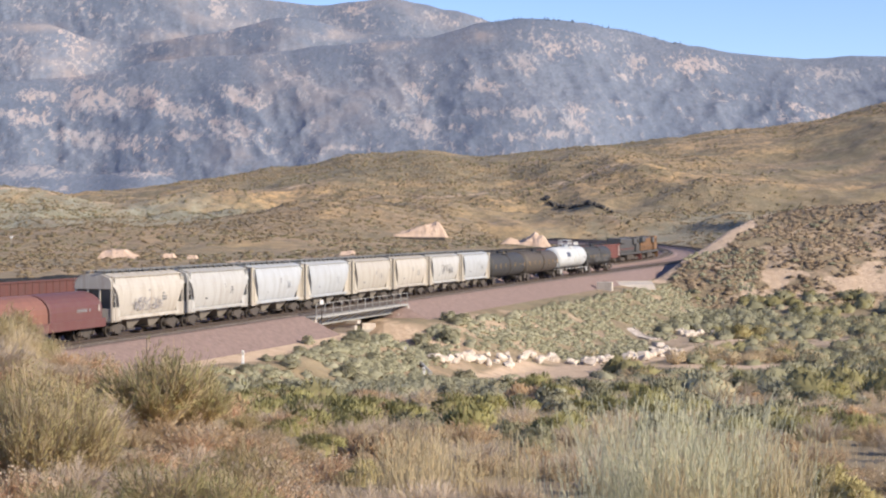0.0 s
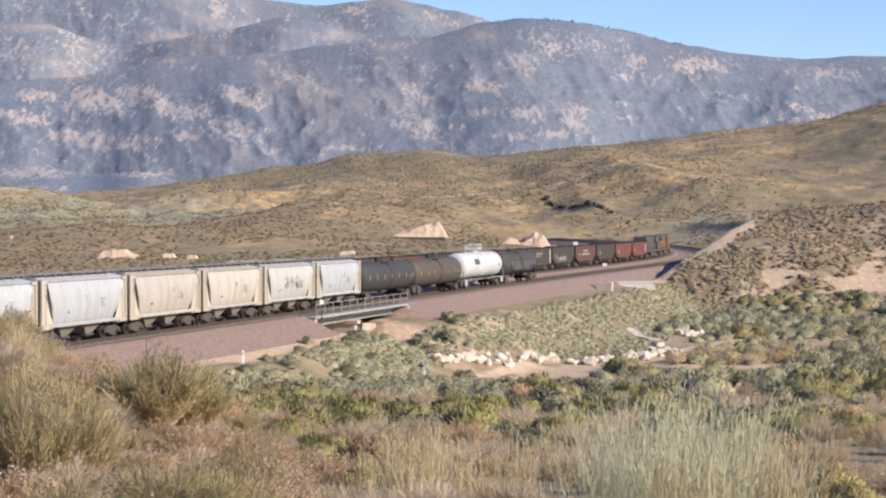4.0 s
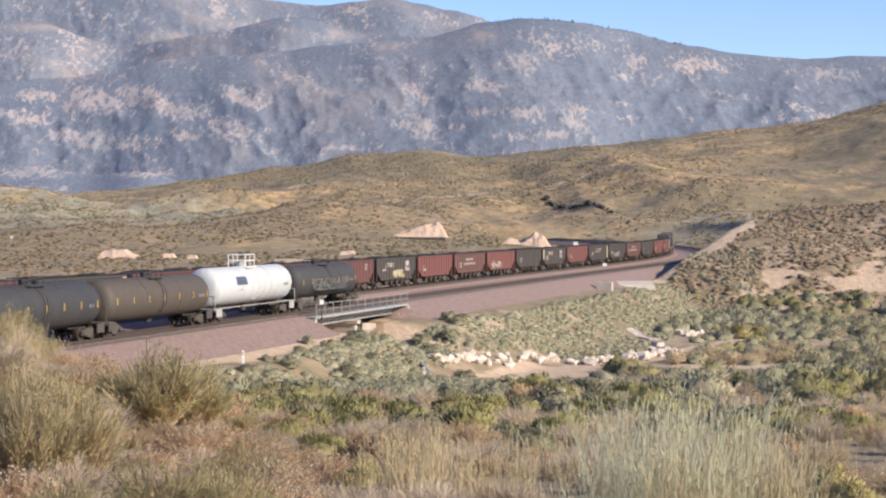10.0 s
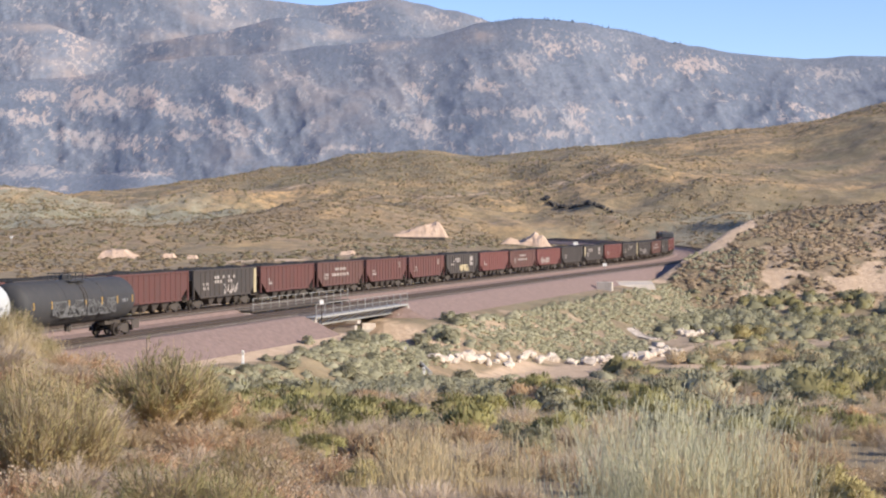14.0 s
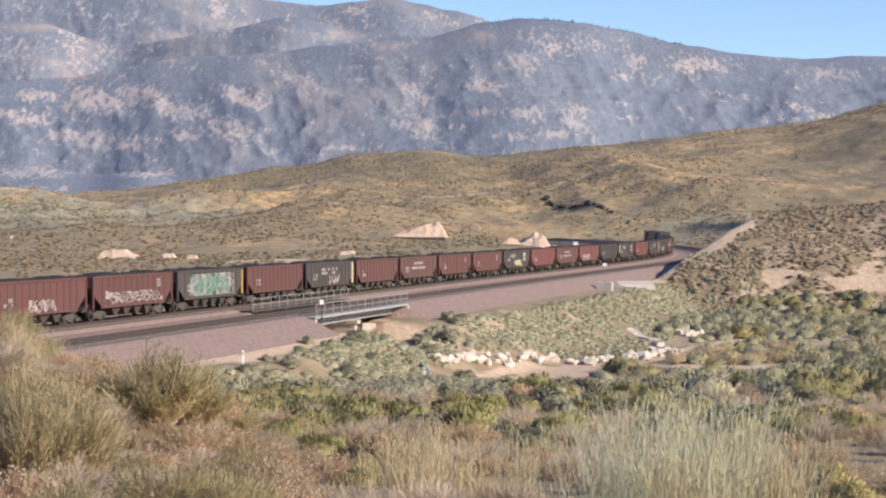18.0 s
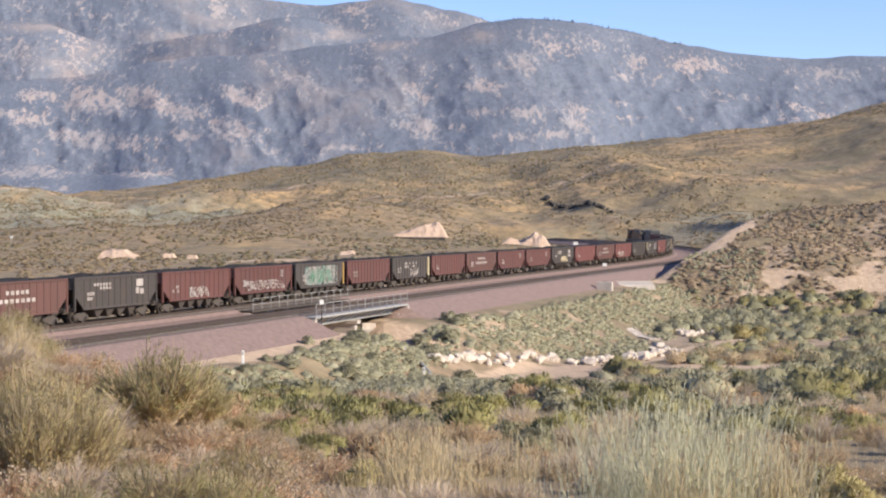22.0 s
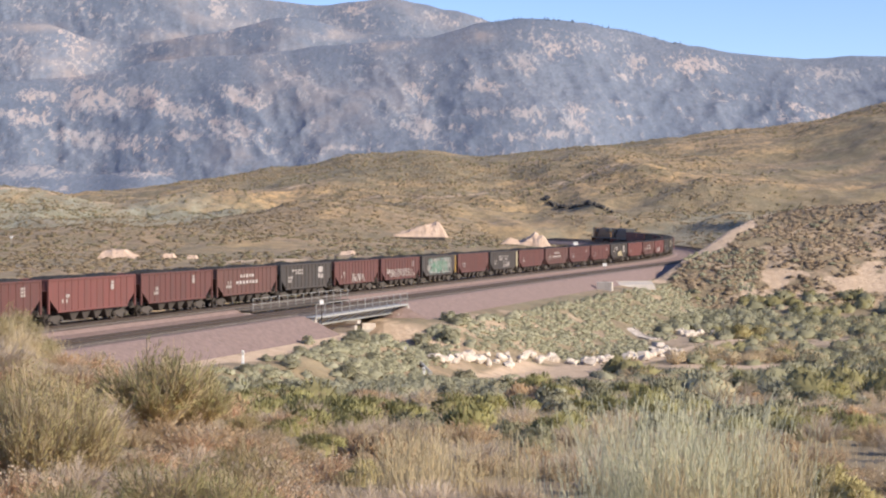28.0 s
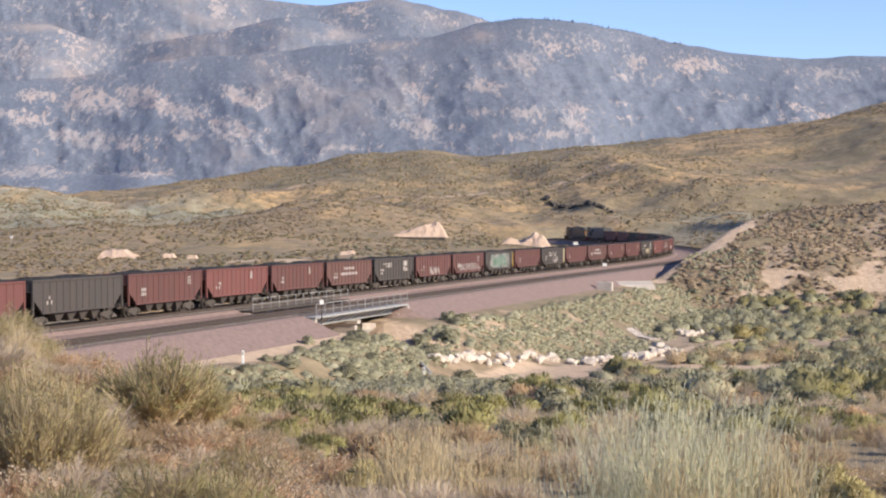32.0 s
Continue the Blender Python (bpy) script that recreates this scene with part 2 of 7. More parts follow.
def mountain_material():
    """Chaparral on granite tinted grey-blue for haze, with pale outcrops and warm grassy shoulders."""
    m, t, b = material("haze_tinted_slopes", 0.95)
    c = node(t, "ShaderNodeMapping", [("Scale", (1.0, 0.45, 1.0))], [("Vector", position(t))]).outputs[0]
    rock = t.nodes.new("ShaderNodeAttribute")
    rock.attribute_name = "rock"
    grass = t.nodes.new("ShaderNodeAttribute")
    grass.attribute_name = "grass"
    # distance haze is mixed into the base colours below
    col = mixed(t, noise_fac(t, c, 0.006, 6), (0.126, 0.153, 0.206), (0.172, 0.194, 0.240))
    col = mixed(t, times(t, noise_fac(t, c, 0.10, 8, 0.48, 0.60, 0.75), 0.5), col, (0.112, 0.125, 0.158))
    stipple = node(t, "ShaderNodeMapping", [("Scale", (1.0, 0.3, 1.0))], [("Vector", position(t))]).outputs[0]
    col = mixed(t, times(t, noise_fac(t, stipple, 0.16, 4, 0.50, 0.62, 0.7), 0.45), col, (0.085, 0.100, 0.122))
    col = mixed(t, times(t, grass.outputs["Fac"], noise_fac(t, c, 0.02, 7, 0.35, 0.6)), col, (0.285, 0.250, 0.245))
    ribs = node(t, "ShaderNodeMapping", [("Scale", (1.0, 0.3, 0.6)), ("Rotation", (0.0, -0.6, 0.0))], [("Vector", position(t))]).outputs[0]
    crack = node(t, "ShaderNodeTexNoise", [("Scale", 0.10), ("Detail", 9.0), ("Roughness", 0.80), ("Distortion", 0.4)], [("Vector", ribs)]).outputs[0]
    spread = node(t, "ShaderNodeMapRange", [("From Min", 0.41), ("From Max", 0.59)], [("Value", crack)]).outputs[0]
    level = times(t, spread, times(t, rock.outputs["Fac"], 0.75), "ADD")
    speck = node(t, "ShaderNodeMapRange", [("From Min", 0.92), ("From Max", 1.22), ("To Max", 0.9)], [("Value", level)]).outputs[0]
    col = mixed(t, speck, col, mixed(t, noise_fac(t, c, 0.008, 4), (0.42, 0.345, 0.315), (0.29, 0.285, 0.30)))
    t.links.new(col, b.inputs["Base Color"])
    bump(t, b, noise_fac(t, c, 0.09, 7, 0.2, 0.8, 0.75), 0.22, 4.0)
    return m


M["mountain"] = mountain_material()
# needle colour carries the same grey-blue haze tint as the slopes
M["pine"] = rock_material("haze_tinted_pine_needles", (0.125, 0.145, 0.165), (0.095, 0.112, 0.130), 0.2)


# ---- mesh helpers ----
def mesh_from(name, verts, faces, mat, smooth_faces=False, normals=None):
    """verts (n, 3) and faces (m, k) as arrays."""
    verts, faces = np.asarray(verts, np.float32), np.asarray(faces, np.int32)
    me = bpy.data.meshes.new(name)
    n, k = faces.shape
    me.vertices.add(len(verts))
    me.vertices.foreach_set("co", verts.ravel())
    me.loops.add(n * k)
    me.loops.foreach_set("vertex_index", faces.ravel())
    me.polygons.add(n)
    me.polygons.foreach_set("loop_start", np.arange(n, dtype=np.int32) * k)
    me.polygons.foreach_set("use_smooth", np.full(n, smooth_faces or normals is not None))
    me.update(calc_edges=True)
    if normals is not None:
        me.normals_split_custom_set_from_vertices(np.asarray(normals, np.float32))
    me.materials.append(mat)
    return me


def attribute(me, name, values):
    a = me.attributes.new(name, "FLOAT", "POINT")
    a.data.foreach_set("value", np.asarray(values, np.float32).ravel())


def grid_faces(rows, cols, wrap=False):
    i = np.arange(rows * cols).reshape(rows, cols)
    if wrap:
        i = np.concatenate([i, i[:, :1]], 1)
    return np.stack([i[:-1, :-1], i[:-1, 1:], i[1:, 1:], i[1:, :-1]], -1).reshape(-1, 4)


def thing(name, m=None):
    ob = new(name)
    ob.empty_display_size = 0.3
    if m is not None:
        ob.matrix_basis = m
    return ob


MESHES = {}


def part(name, bm, mat, parent=None, label="", key=None, at=None, smooth_faces=False):
    """One mesh object under a thing or a part; with a key its mesh is shared between alike pieces."""
    if key is not None and key in MESHES:
        me = MESHES[key]
    else:
        bm = bm() if callable(bm) else bm
        me = bpy.data.meshes.new(name)
        if smooth_faces:
            for f in bm.faces:
                f.smooth = True
        bm.normal_update()
        bm.to_mesh(me)
        bm.free()
        me.materials.append(mat)
        if key is not None:
            MESHES[key] = me
    ob = new(name, me)
    if parent is not None:
        ob.parent = parent
    if at is not None:
        ob.matrix_basis = at
    if label:
        ob["label"] = label
    return ob


def block(bm, x0, x1, y0, y1, z0, z1, bevel=0.0):
    made = bmesh.ops.create_cube(bm, size=1.0)["verts"]
    for v in made:
        v.co = Vector((x0 + (v.co.x + 0.5) * (x1 - x0), y0 + (v.co.y + 0.5) * (y1 - y0), z0 + (v.co.z + 0.5) * (z1 - z0)))
    if bevel:
        edges = list({e for v in made for e in v.link_edges})
        bmesh.ops.bevel(bm, geom=edges, offset=bevel, segments=1, affect="EDGES")
    return bm


def blocks(*rows, bevel=0.0):
    bm = bmesh.new()
    for r in rows:
        block(bm, *r, bevel=bevel)
    return bm


def rod(bm, a, b, r, n=6):
    a, b = Vector(a), Vector(b)
    q = (b - a).to_track_quat("Z", "Y").to_matrix()
    rings = [[bm.verts.new(p + q @ Vector((r * math.cos(6.28319 * i / n), r * math.sin(6.28319 * i / n), 0))) for i in range(n)] for p in (a, b)]
    for i in range(n):
        bm.faces.new((rings[0][i], rings[0][(i + 1) % n], rings[1][(i + 1) % n], rings[1][i]))
    bm.faces.new(rings[0][::-1])
    bm.faces.new(rings[1])
    return bm


def rods(*rows):
    bm = bmesh.new()
    for a, b, r in rows:
        rod(bm, a, b, r)
    return bm


def loft(sections):
    """A closed solid through sections of equal point count."""
    bm = bmesh.new()
    rings = [[bm.verts.new(p) for p in s] for s in sections]
    n = len(rings[0])
    for a, b in zip(rings, rings[1:]):
        for i in range(n):
            bm.faces.new((a[i], a[(i + 1) % n], b[(i + 1) % n], b[i]))
    bm.faces.new(rings[0][::-1])
    bm.faces.new(rings[-1])
    bmesh.ops.recalc_face_normals(bm, faces=bm.faces)
    return bm


# ---- terrain ----
# bare mounds and banks: x, y, half width, half depth, height, place of the top across
MOUNDS = [(21.3, 432.0, 8.0, 8.0, 6.0, 0.2), (-6.0, 480.0, 7.5, 6.0, 4.2, 0.65), (-61.0, 335.0, 3.8, 4.0, 1.5, -0.5), (-51.6, 334.0, 1.5, 2.5, 1.2, 0.1), (-47.2, 334.0, 1.2, 2.5, 1.0, 0.2), (-18.0, 338.0, 2.0, 3.0, 0.9, -0.2)]


def hills(x, y):
    """The country beyond the tracks: a valley floor that climbs to a long ridge."""
    floor = np.interp(y, [-800, 100, 250, 330, 430, 600, 780, 900], [-2.5, -2.0, -1.6, 0.3, 2.6, 7.0, 12.5, 16.0])
    across = x * 1100 / np.maximum(y, 700)
    crest = np.interp(across, [-420, -275, -222, -170, -100, -57, 0, 41, 76, 156, 216, 275, 420], [14, 19, 24, 29, 37, 44, 48, 47, 52, 59, 66, 76, 90]) + 4.0 * fbm(x, y * 0 + 40, 60, 4, 2)
    rise = smooth(690, 1120, y + 55 * fbm(x, y, 210, 3, 5) + 0.12 * x) ** 1.15
    back = 1 - smooth(1130, 1650, y)
    z = floor + (crest - floor + 3) * rise * (0.35 + 0.65 * back)
    amp = smooth(420, 760, y) * (1 - 0.6 * smooth(1300, 1700, y)) * (1 - 0.74 * rise)
    z = z + amp * (21.0 * (ridged(x + 0.3 * y, y * 0.7, 150, 5, 1) - 0.60) + 9.0 * fbm(x, y, 45, 5, 4))
    z = z + 9.5 * np.exp(-((x + 34) / 34) ** 2 - ((y - 520) / 42) ** 2) * (1 + 0.2 * fbm(x, y, 20, 3, 6))
    z = z + 4.0 * np.exp(-((x + 70) / 50) ** 2 - ((y - 420) / 28) ** 2)
    z = z + 2.2 * fbm(x, y, 60, 4, 8) * smooth(200, 320, y) * (1 - 0.75 * smooth(520, 600, y) * (1 - smooth(700, 800, y)) * smooth(40, -30, x))
    return z + 0.35 * fbm(x, y, 9, 3, 9)


def near_side(x, y):
    """The slope below the camera, the wash and the hill beside the curve."""
    fore = 5.75 - 0.077 * np.maximum(y, 0) + 0.45 * fbm(x, y, 13, 3, 3) * smooth(10, 40, y)
    fore = fore + 2.7 * np.exp(-((x + 11.0) / 5.0) ** 2 - ((y - 36) / 8.5) ** 2)
    floor = -7.0 + 0.10 * np.maximum(-x, 0) + 0.2 * fbm(x, y, 16, 3, 12)
    z = soft_max(fore, floor, 1.0)
    # hill by the curve, cut steeply where the railway passes
    t = np.clip((y - 270 + 6 * fbm(x, y, 30, 3, 14)) / 68, 0, 1)
    top = 9.4 + 0.11 * (x - 61) - 0.10 * np.maximum(y - 350, 0)
    hill = -8.0 + (top + 8.0) * (0.6 * t + 0.4 * smooth(0, 1, t)) * smooth(14, 40, x)
    return soft_max(z, hill + 1.2 * fbm(x, y, 14, 4, 15) * smooth(270, 300, y), 0.8)


def ground_height(x, y):
    s, q = to_line(x, y)
    road = rail_height(s)
    a, b = near_side(x, y), hills(x, y)
    w = np.maximum(smooth(12, -2, q), smooth(352, 430, y))
    z = a + (b - a) * w
    rough = 0.22 * fbm(x, y, 5, 3, 20)
    # fill and cut along the roadbed
    far_q = np.maximum(-q - 5.0, 0)
    steep = np.where((q > 5), 0.50, 0.45)
    # the service path is a bench at the foot of the stone
    off = np.where(q > 5, np.maximum(q - 14.4, 0), far_q)
    bench = np.where(q > 5, 4.4, 3.5)
    foot = np.where(q > 5, road - 1.86, road - 1.5)
    fill = foot - np.where(off < bench, 0.16 * off, 0.16 * bench + steep * (off - bench)) + rough * smooth(0.5, 4, off)
    off = np.where(q > 5, np.maximum(q - 15.6, 0), far_q)
    foot = np.where(q > 5, road - 2.15, road - 1.5)
    steep_cut = (q > 5) & (s < 300)
    cut = foot + np.where(steep_cut, 1.0 * (off + 0.3), np.where((s > 280) & (q < 5), 0.012, 0.13) * np.maximum(off - 1.2, 0)) + rough * smooth(0.5, 4, off) + 40 * np.where((s > 280) & (q < 5), smooth(28, 58, off), smooth(25, 70, off)) ** 2 + 90 * smooth(640, 760, y)
    z = np.minimum(soft_max(z, fill, 0.5), cut)
    # the skewed gully under the bridges
    mid = 31.5 - 0.85 * np.clip(q, -30, 13)
    gully = -3.4 - 0.12 * np.maximum(q - 12, 0) + np.maximum(np.abs(s - mid) - 5.0, 0) * 0.42
    z = np.where((q > -26) & (q < 24), np.minimum(z, gully), z)
    return z, s, q


def sand_mask(x, y, z, s, q):
    sand = np.zeros_like(x)
    n = fbm(x, y, 12, 4, 31)
    # wash floor and the crossing path
    course = np.interp(x, [0, 14, 20, 28, 36, 46], [162, 173, 187, 204, 219, 228])
    half = np.interp(x, [0, 13, 18, 36, 46], [9.5, 9.0, 3.6, 5.5, 3.0])
    sand = np.maximum(sand, smooth(1.25, 0.7, np.abs(y - course) / half + 0.45 * n) * smooth(0, 3, x) * smooth(44, 38, x + 8 * n) * smooth(24.5, 26.5, q))
    sand = np.maximum(sand, 0.9 * smooth(1.3, 0.6, np.abs(y - 178 - 0.05 * x) / 2.6 + 0.4 * n) * smooth(20, 26, x) * smooth(42, 37, x))
    # service path along the foot of the ballast
    sand = np.maximum(sand, 0.9 * smooth(14.6, 15.2, q) * smooth(18.0, 16.6, q + 1.6 * n) * smooth(-60, -50, s) * smooth(28, 8, s))
    sand = np.maximum(sand, 0.95 * (smooth(7, 3.5, np.abs(s - 31.5 + 0.85 * np.clip(q, -30, 13)) * 0.55 + 3 * n) * smooth(24, 18, q) * smooth(-14, -5, q)))
    # cut bank on the hill, and its eroded foot
    sand = np.maximum(sand, 1.2 * smooth(4.4, 2.2, rail_height(s) + q - 17.45 - near_side(x, y) + 4.0 * n) * smooth(15.5, 16.2, q) * smooth(30, 26, q + 3 * n) * smooth(150, 160, s) * smooth(290, 270, s))
    top = 294.0 + 0.24 * (x - 50) + 9.0 * fbm(x, x * 0 + 7, 7, 3, 36) + 3.5 * fbm(x, y, 3, 3, 39)
    bank = smooth(288.6, 290.2, y + 1.6 * n) * smooth(1.2, -0.6, y - top) * smooth(48, 51, x + 1.5 * n)
    sand = np.maximum(sand, 1.1 * bank * smooth(-0.30, -0.05, fbm(x, y, 3.5, 3, 37)))
    sand = np.maximum(sand, 0.52 * smooth(-0.15, 0.25, fbm(x, y, 5, 3, 38)) * smooth(38, 46, x) * smooth(258, 268, y) * smooth(420, 400, y) * smooth(15, 17, q))
    # bare patches between the bushes of the slopes
    open_soil = 0.50 * smooth(0.0, 0.4, fbm(x, y, 7, 4, 33)) * smooth(14, 17, q) * smooth(400, 330, y) * smooth(110, 150, y)
    sand = np.maximum(sand, open_soil)
    sand = np.maximum(sand, 0.7 * smooth(0.42, 0.6, fbm(x, y * 0.6, 22, 4, 35)) * smooth(200, 260, y) * smooth(520, 420, y) * (q < -4))
    # worn earth tracks across the far slopes
    for xa, ya, xb, yb, wave in ((-260, 720, -50, 830, 12), (-40, 790, 190, 860, 16), (40, 700, 230, 760, 10)):
        t = (x - xa) / (xb - xa)
        mid = ya + (yb - ya) * t + wave * np.sin(5.0 * t + 0.02 * xa) + 6 * fbm(x, x * 0, 40, 2, 91)
        sand = np.maximum(sand, 0.75 * smooth(4.5, 1.5, np.abs(y - mid)) * smooth(-0.02, 0.02, t) * smooth(1.02, 0.98, t) * smooth(-0.35, 0.0, n))
    return sand


def build_ground():
    fine = np.radians(np.arange(-16.8, 16.81, 0.14))
    left = np.radians(np.concatenate([np.arange(-180, -60, 6), np.arange(-60, -17.6, 1.2)]))
    right = np.radians(np.concatenate([np.arange(17.9, 60, 1.2), np.arange(60, 179, 6)]))
    ang = np.concatenate([left, fine, right])
    r = np.concatenate([[0.01], np.arange(1.0, 12, 1.5), np.arange(12, 90, 0.9), np.arange(90, 380, 0.9), np.arange(380, 700, 2.6), np.arange(700, 1300, 4.0), np.geomspace(1300, 4700, 24)])
    rr, aa = np.meshgrid(r, ang, indexing="ij")
    x, y = rr * np.sin(aa) + 0.3 * np.exp(-rr), rr * np.cos(aa)
    z, s, q = ground_height(x, y)
    z = np.where(rr > 1700, np.minimum(z, 22), z)
    me = mesh_from("ground", np.stack([x, y, z], -1).reshape(-1, 3), grid_faces(len(r), len(ang), True)[:, ::-1], M["ground"], True)
    attribute(me, "sand", sand_mask(x, y, z, s, q))
    attribute(me, "straw", 0.2 + 0.8 * np.maximum(np.maximum(smooth(640, 800, y), 0.55 * smooth(300, 420, y)), 0.8 * np.exp(-((x + 34) / 38) ** 2 - ((y - 510) / 50) ** 2)))
    edge = 40 * fbm(x, y, 60, 3, 81)
    attribute(me, "sage_flat", np.maximum(smooth(520, 560, y + edge) * smooth(790, 740, y + edge) * smooth(-20, -80, x + 0.5 * edge), 0.7 * smooth(560, 600, y + edge) * smooth(720, 680, y + edge) * smooth(20, 60, x + edge)))
    tagged(new("ground", me), "dry scrub-covered desert ground with sandy washes", "ground", kind="structure")


build_ground()


def build_banks():
    """Steep eroded banks of pale granite soil."""
    for i, (mx, my, wx, wy, h, top) in enumerate(MOUNDS):
        u, v = np.meshgrid(np.linspace(-1.25, 1.25, 70), np.linspace(-1.25, 1.25, 44), indexing="ij")
        x, y = mx + u * wx, my + v * wy
        side = np.where(u < top, (u + 1) / (top + 1), (1 - u) / (1 - top))
        form = np.clip(np.minimum(side * (1.04 if wx > 5 else 2.1), 1.4 - 1.4 * np.abs(v) ** 1.5) + 0.22 * fbm(x, y, 0.5 * wx, 4, 61 + i), -0.3, 1)
        z = ground_height(x, y)[0] - 0.4 + (h + 0.4) * form * (0.80 + 0.30 * ridged(x, y * 0.6, 2.4, 4, 62 + i))
        me = mesh_from("sand_bank", np.stack([x, y, z], -1).reshape(-1, 3), grid_faces(70, 44), M["bank"])
        tagged(new("sand_bank", me), "eroded bank of pale salmon soil beyond the tracks", "bank", kind="structure")


build_banks()


# ridges of the far range, front to back: distance, then elevation (thousandths) across the range as seen from the valley
RIDGES = ((3000, [-2252, -1129, -995, -901, -848, -774, -661, -607, -487, 1492], [21.5, 31.7, 34.2, 32.3, 25.3, 29.8, 29.1, 21.5, 15.1, 15.1]), (3480, [-2385, -1129, -1048, -901, -781, -634, -540, -420, -286, -152, -5, 48, 104, 235, 342, 516, 677, 837, 904, 1048, 1359, 2428], [66.1, 78.8, 80.1, 82.0, 87.1, 94.4, 94.4, 96.6, 101.1, 102.7, 105.5, 111.3, 114.5, 116.7, 113.2, 103.3, 96.9, 92.8, 94.4, 95.4, 85.2, 62.9]),
          (3840, [-2385, -1129, -1048, -955, -879, -786, -714, -623, -564, -513, -380, -246, -166, -112, -59, 21, 155, 1492], [88.3, 112.2, 115.1, 115.7, 113.2, 92.2, 99.8, 110.6, 104.3, 105.5, 122.1, 109.4, 106.2, 104.3, 107.4, 106.2, 91.5, 62.9]),
          (4200, [-2385, -1048, -647, -473, -440, -413, -366, -326, -297, -259, -193, -126, -66, -32, 21, 75, 104, 155, 289, 369, 436, 516, 596, 957, 2428], [126.6, 145.7, 139.3, 131.0, 125.9, 124.6, 126.6, 123.4, 122.4, 124.3, 125.9, 127.8, 125.9, 122.1, 119.9, 119.5, 114.8, 107.4, 107.4, 112.5, 109.7, 103.6, 97.3, 78.8, 31.0]))
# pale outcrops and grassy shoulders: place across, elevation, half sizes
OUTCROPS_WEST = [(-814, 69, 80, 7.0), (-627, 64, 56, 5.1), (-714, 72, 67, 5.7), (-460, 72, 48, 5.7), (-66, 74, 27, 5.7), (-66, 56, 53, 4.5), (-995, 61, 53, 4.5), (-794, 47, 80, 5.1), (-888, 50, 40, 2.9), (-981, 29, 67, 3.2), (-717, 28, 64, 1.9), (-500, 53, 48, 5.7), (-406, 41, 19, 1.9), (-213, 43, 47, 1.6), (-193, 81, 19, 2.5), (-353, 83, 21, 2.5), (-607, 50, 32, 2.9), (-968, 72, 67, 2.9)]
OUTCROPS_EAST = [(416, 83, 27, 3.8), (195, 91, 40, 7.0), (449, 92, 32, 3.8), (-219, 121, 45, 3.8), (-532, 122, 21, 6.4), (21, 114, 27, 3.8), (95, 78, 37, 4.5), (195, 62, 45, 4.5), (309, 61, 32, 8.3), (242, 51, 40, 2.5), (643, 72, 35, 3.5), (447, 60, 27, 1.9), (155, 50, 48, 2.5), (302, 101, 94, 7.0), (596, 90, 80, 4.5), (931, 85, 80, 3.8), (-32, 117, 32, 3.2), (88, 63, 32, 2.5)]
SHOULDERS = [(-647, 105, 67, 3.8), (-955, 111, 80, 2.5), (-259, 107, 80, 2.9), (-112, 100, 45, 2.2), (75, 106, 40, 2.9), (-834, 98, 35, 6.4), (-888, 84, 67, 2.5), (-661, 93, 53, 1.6)]


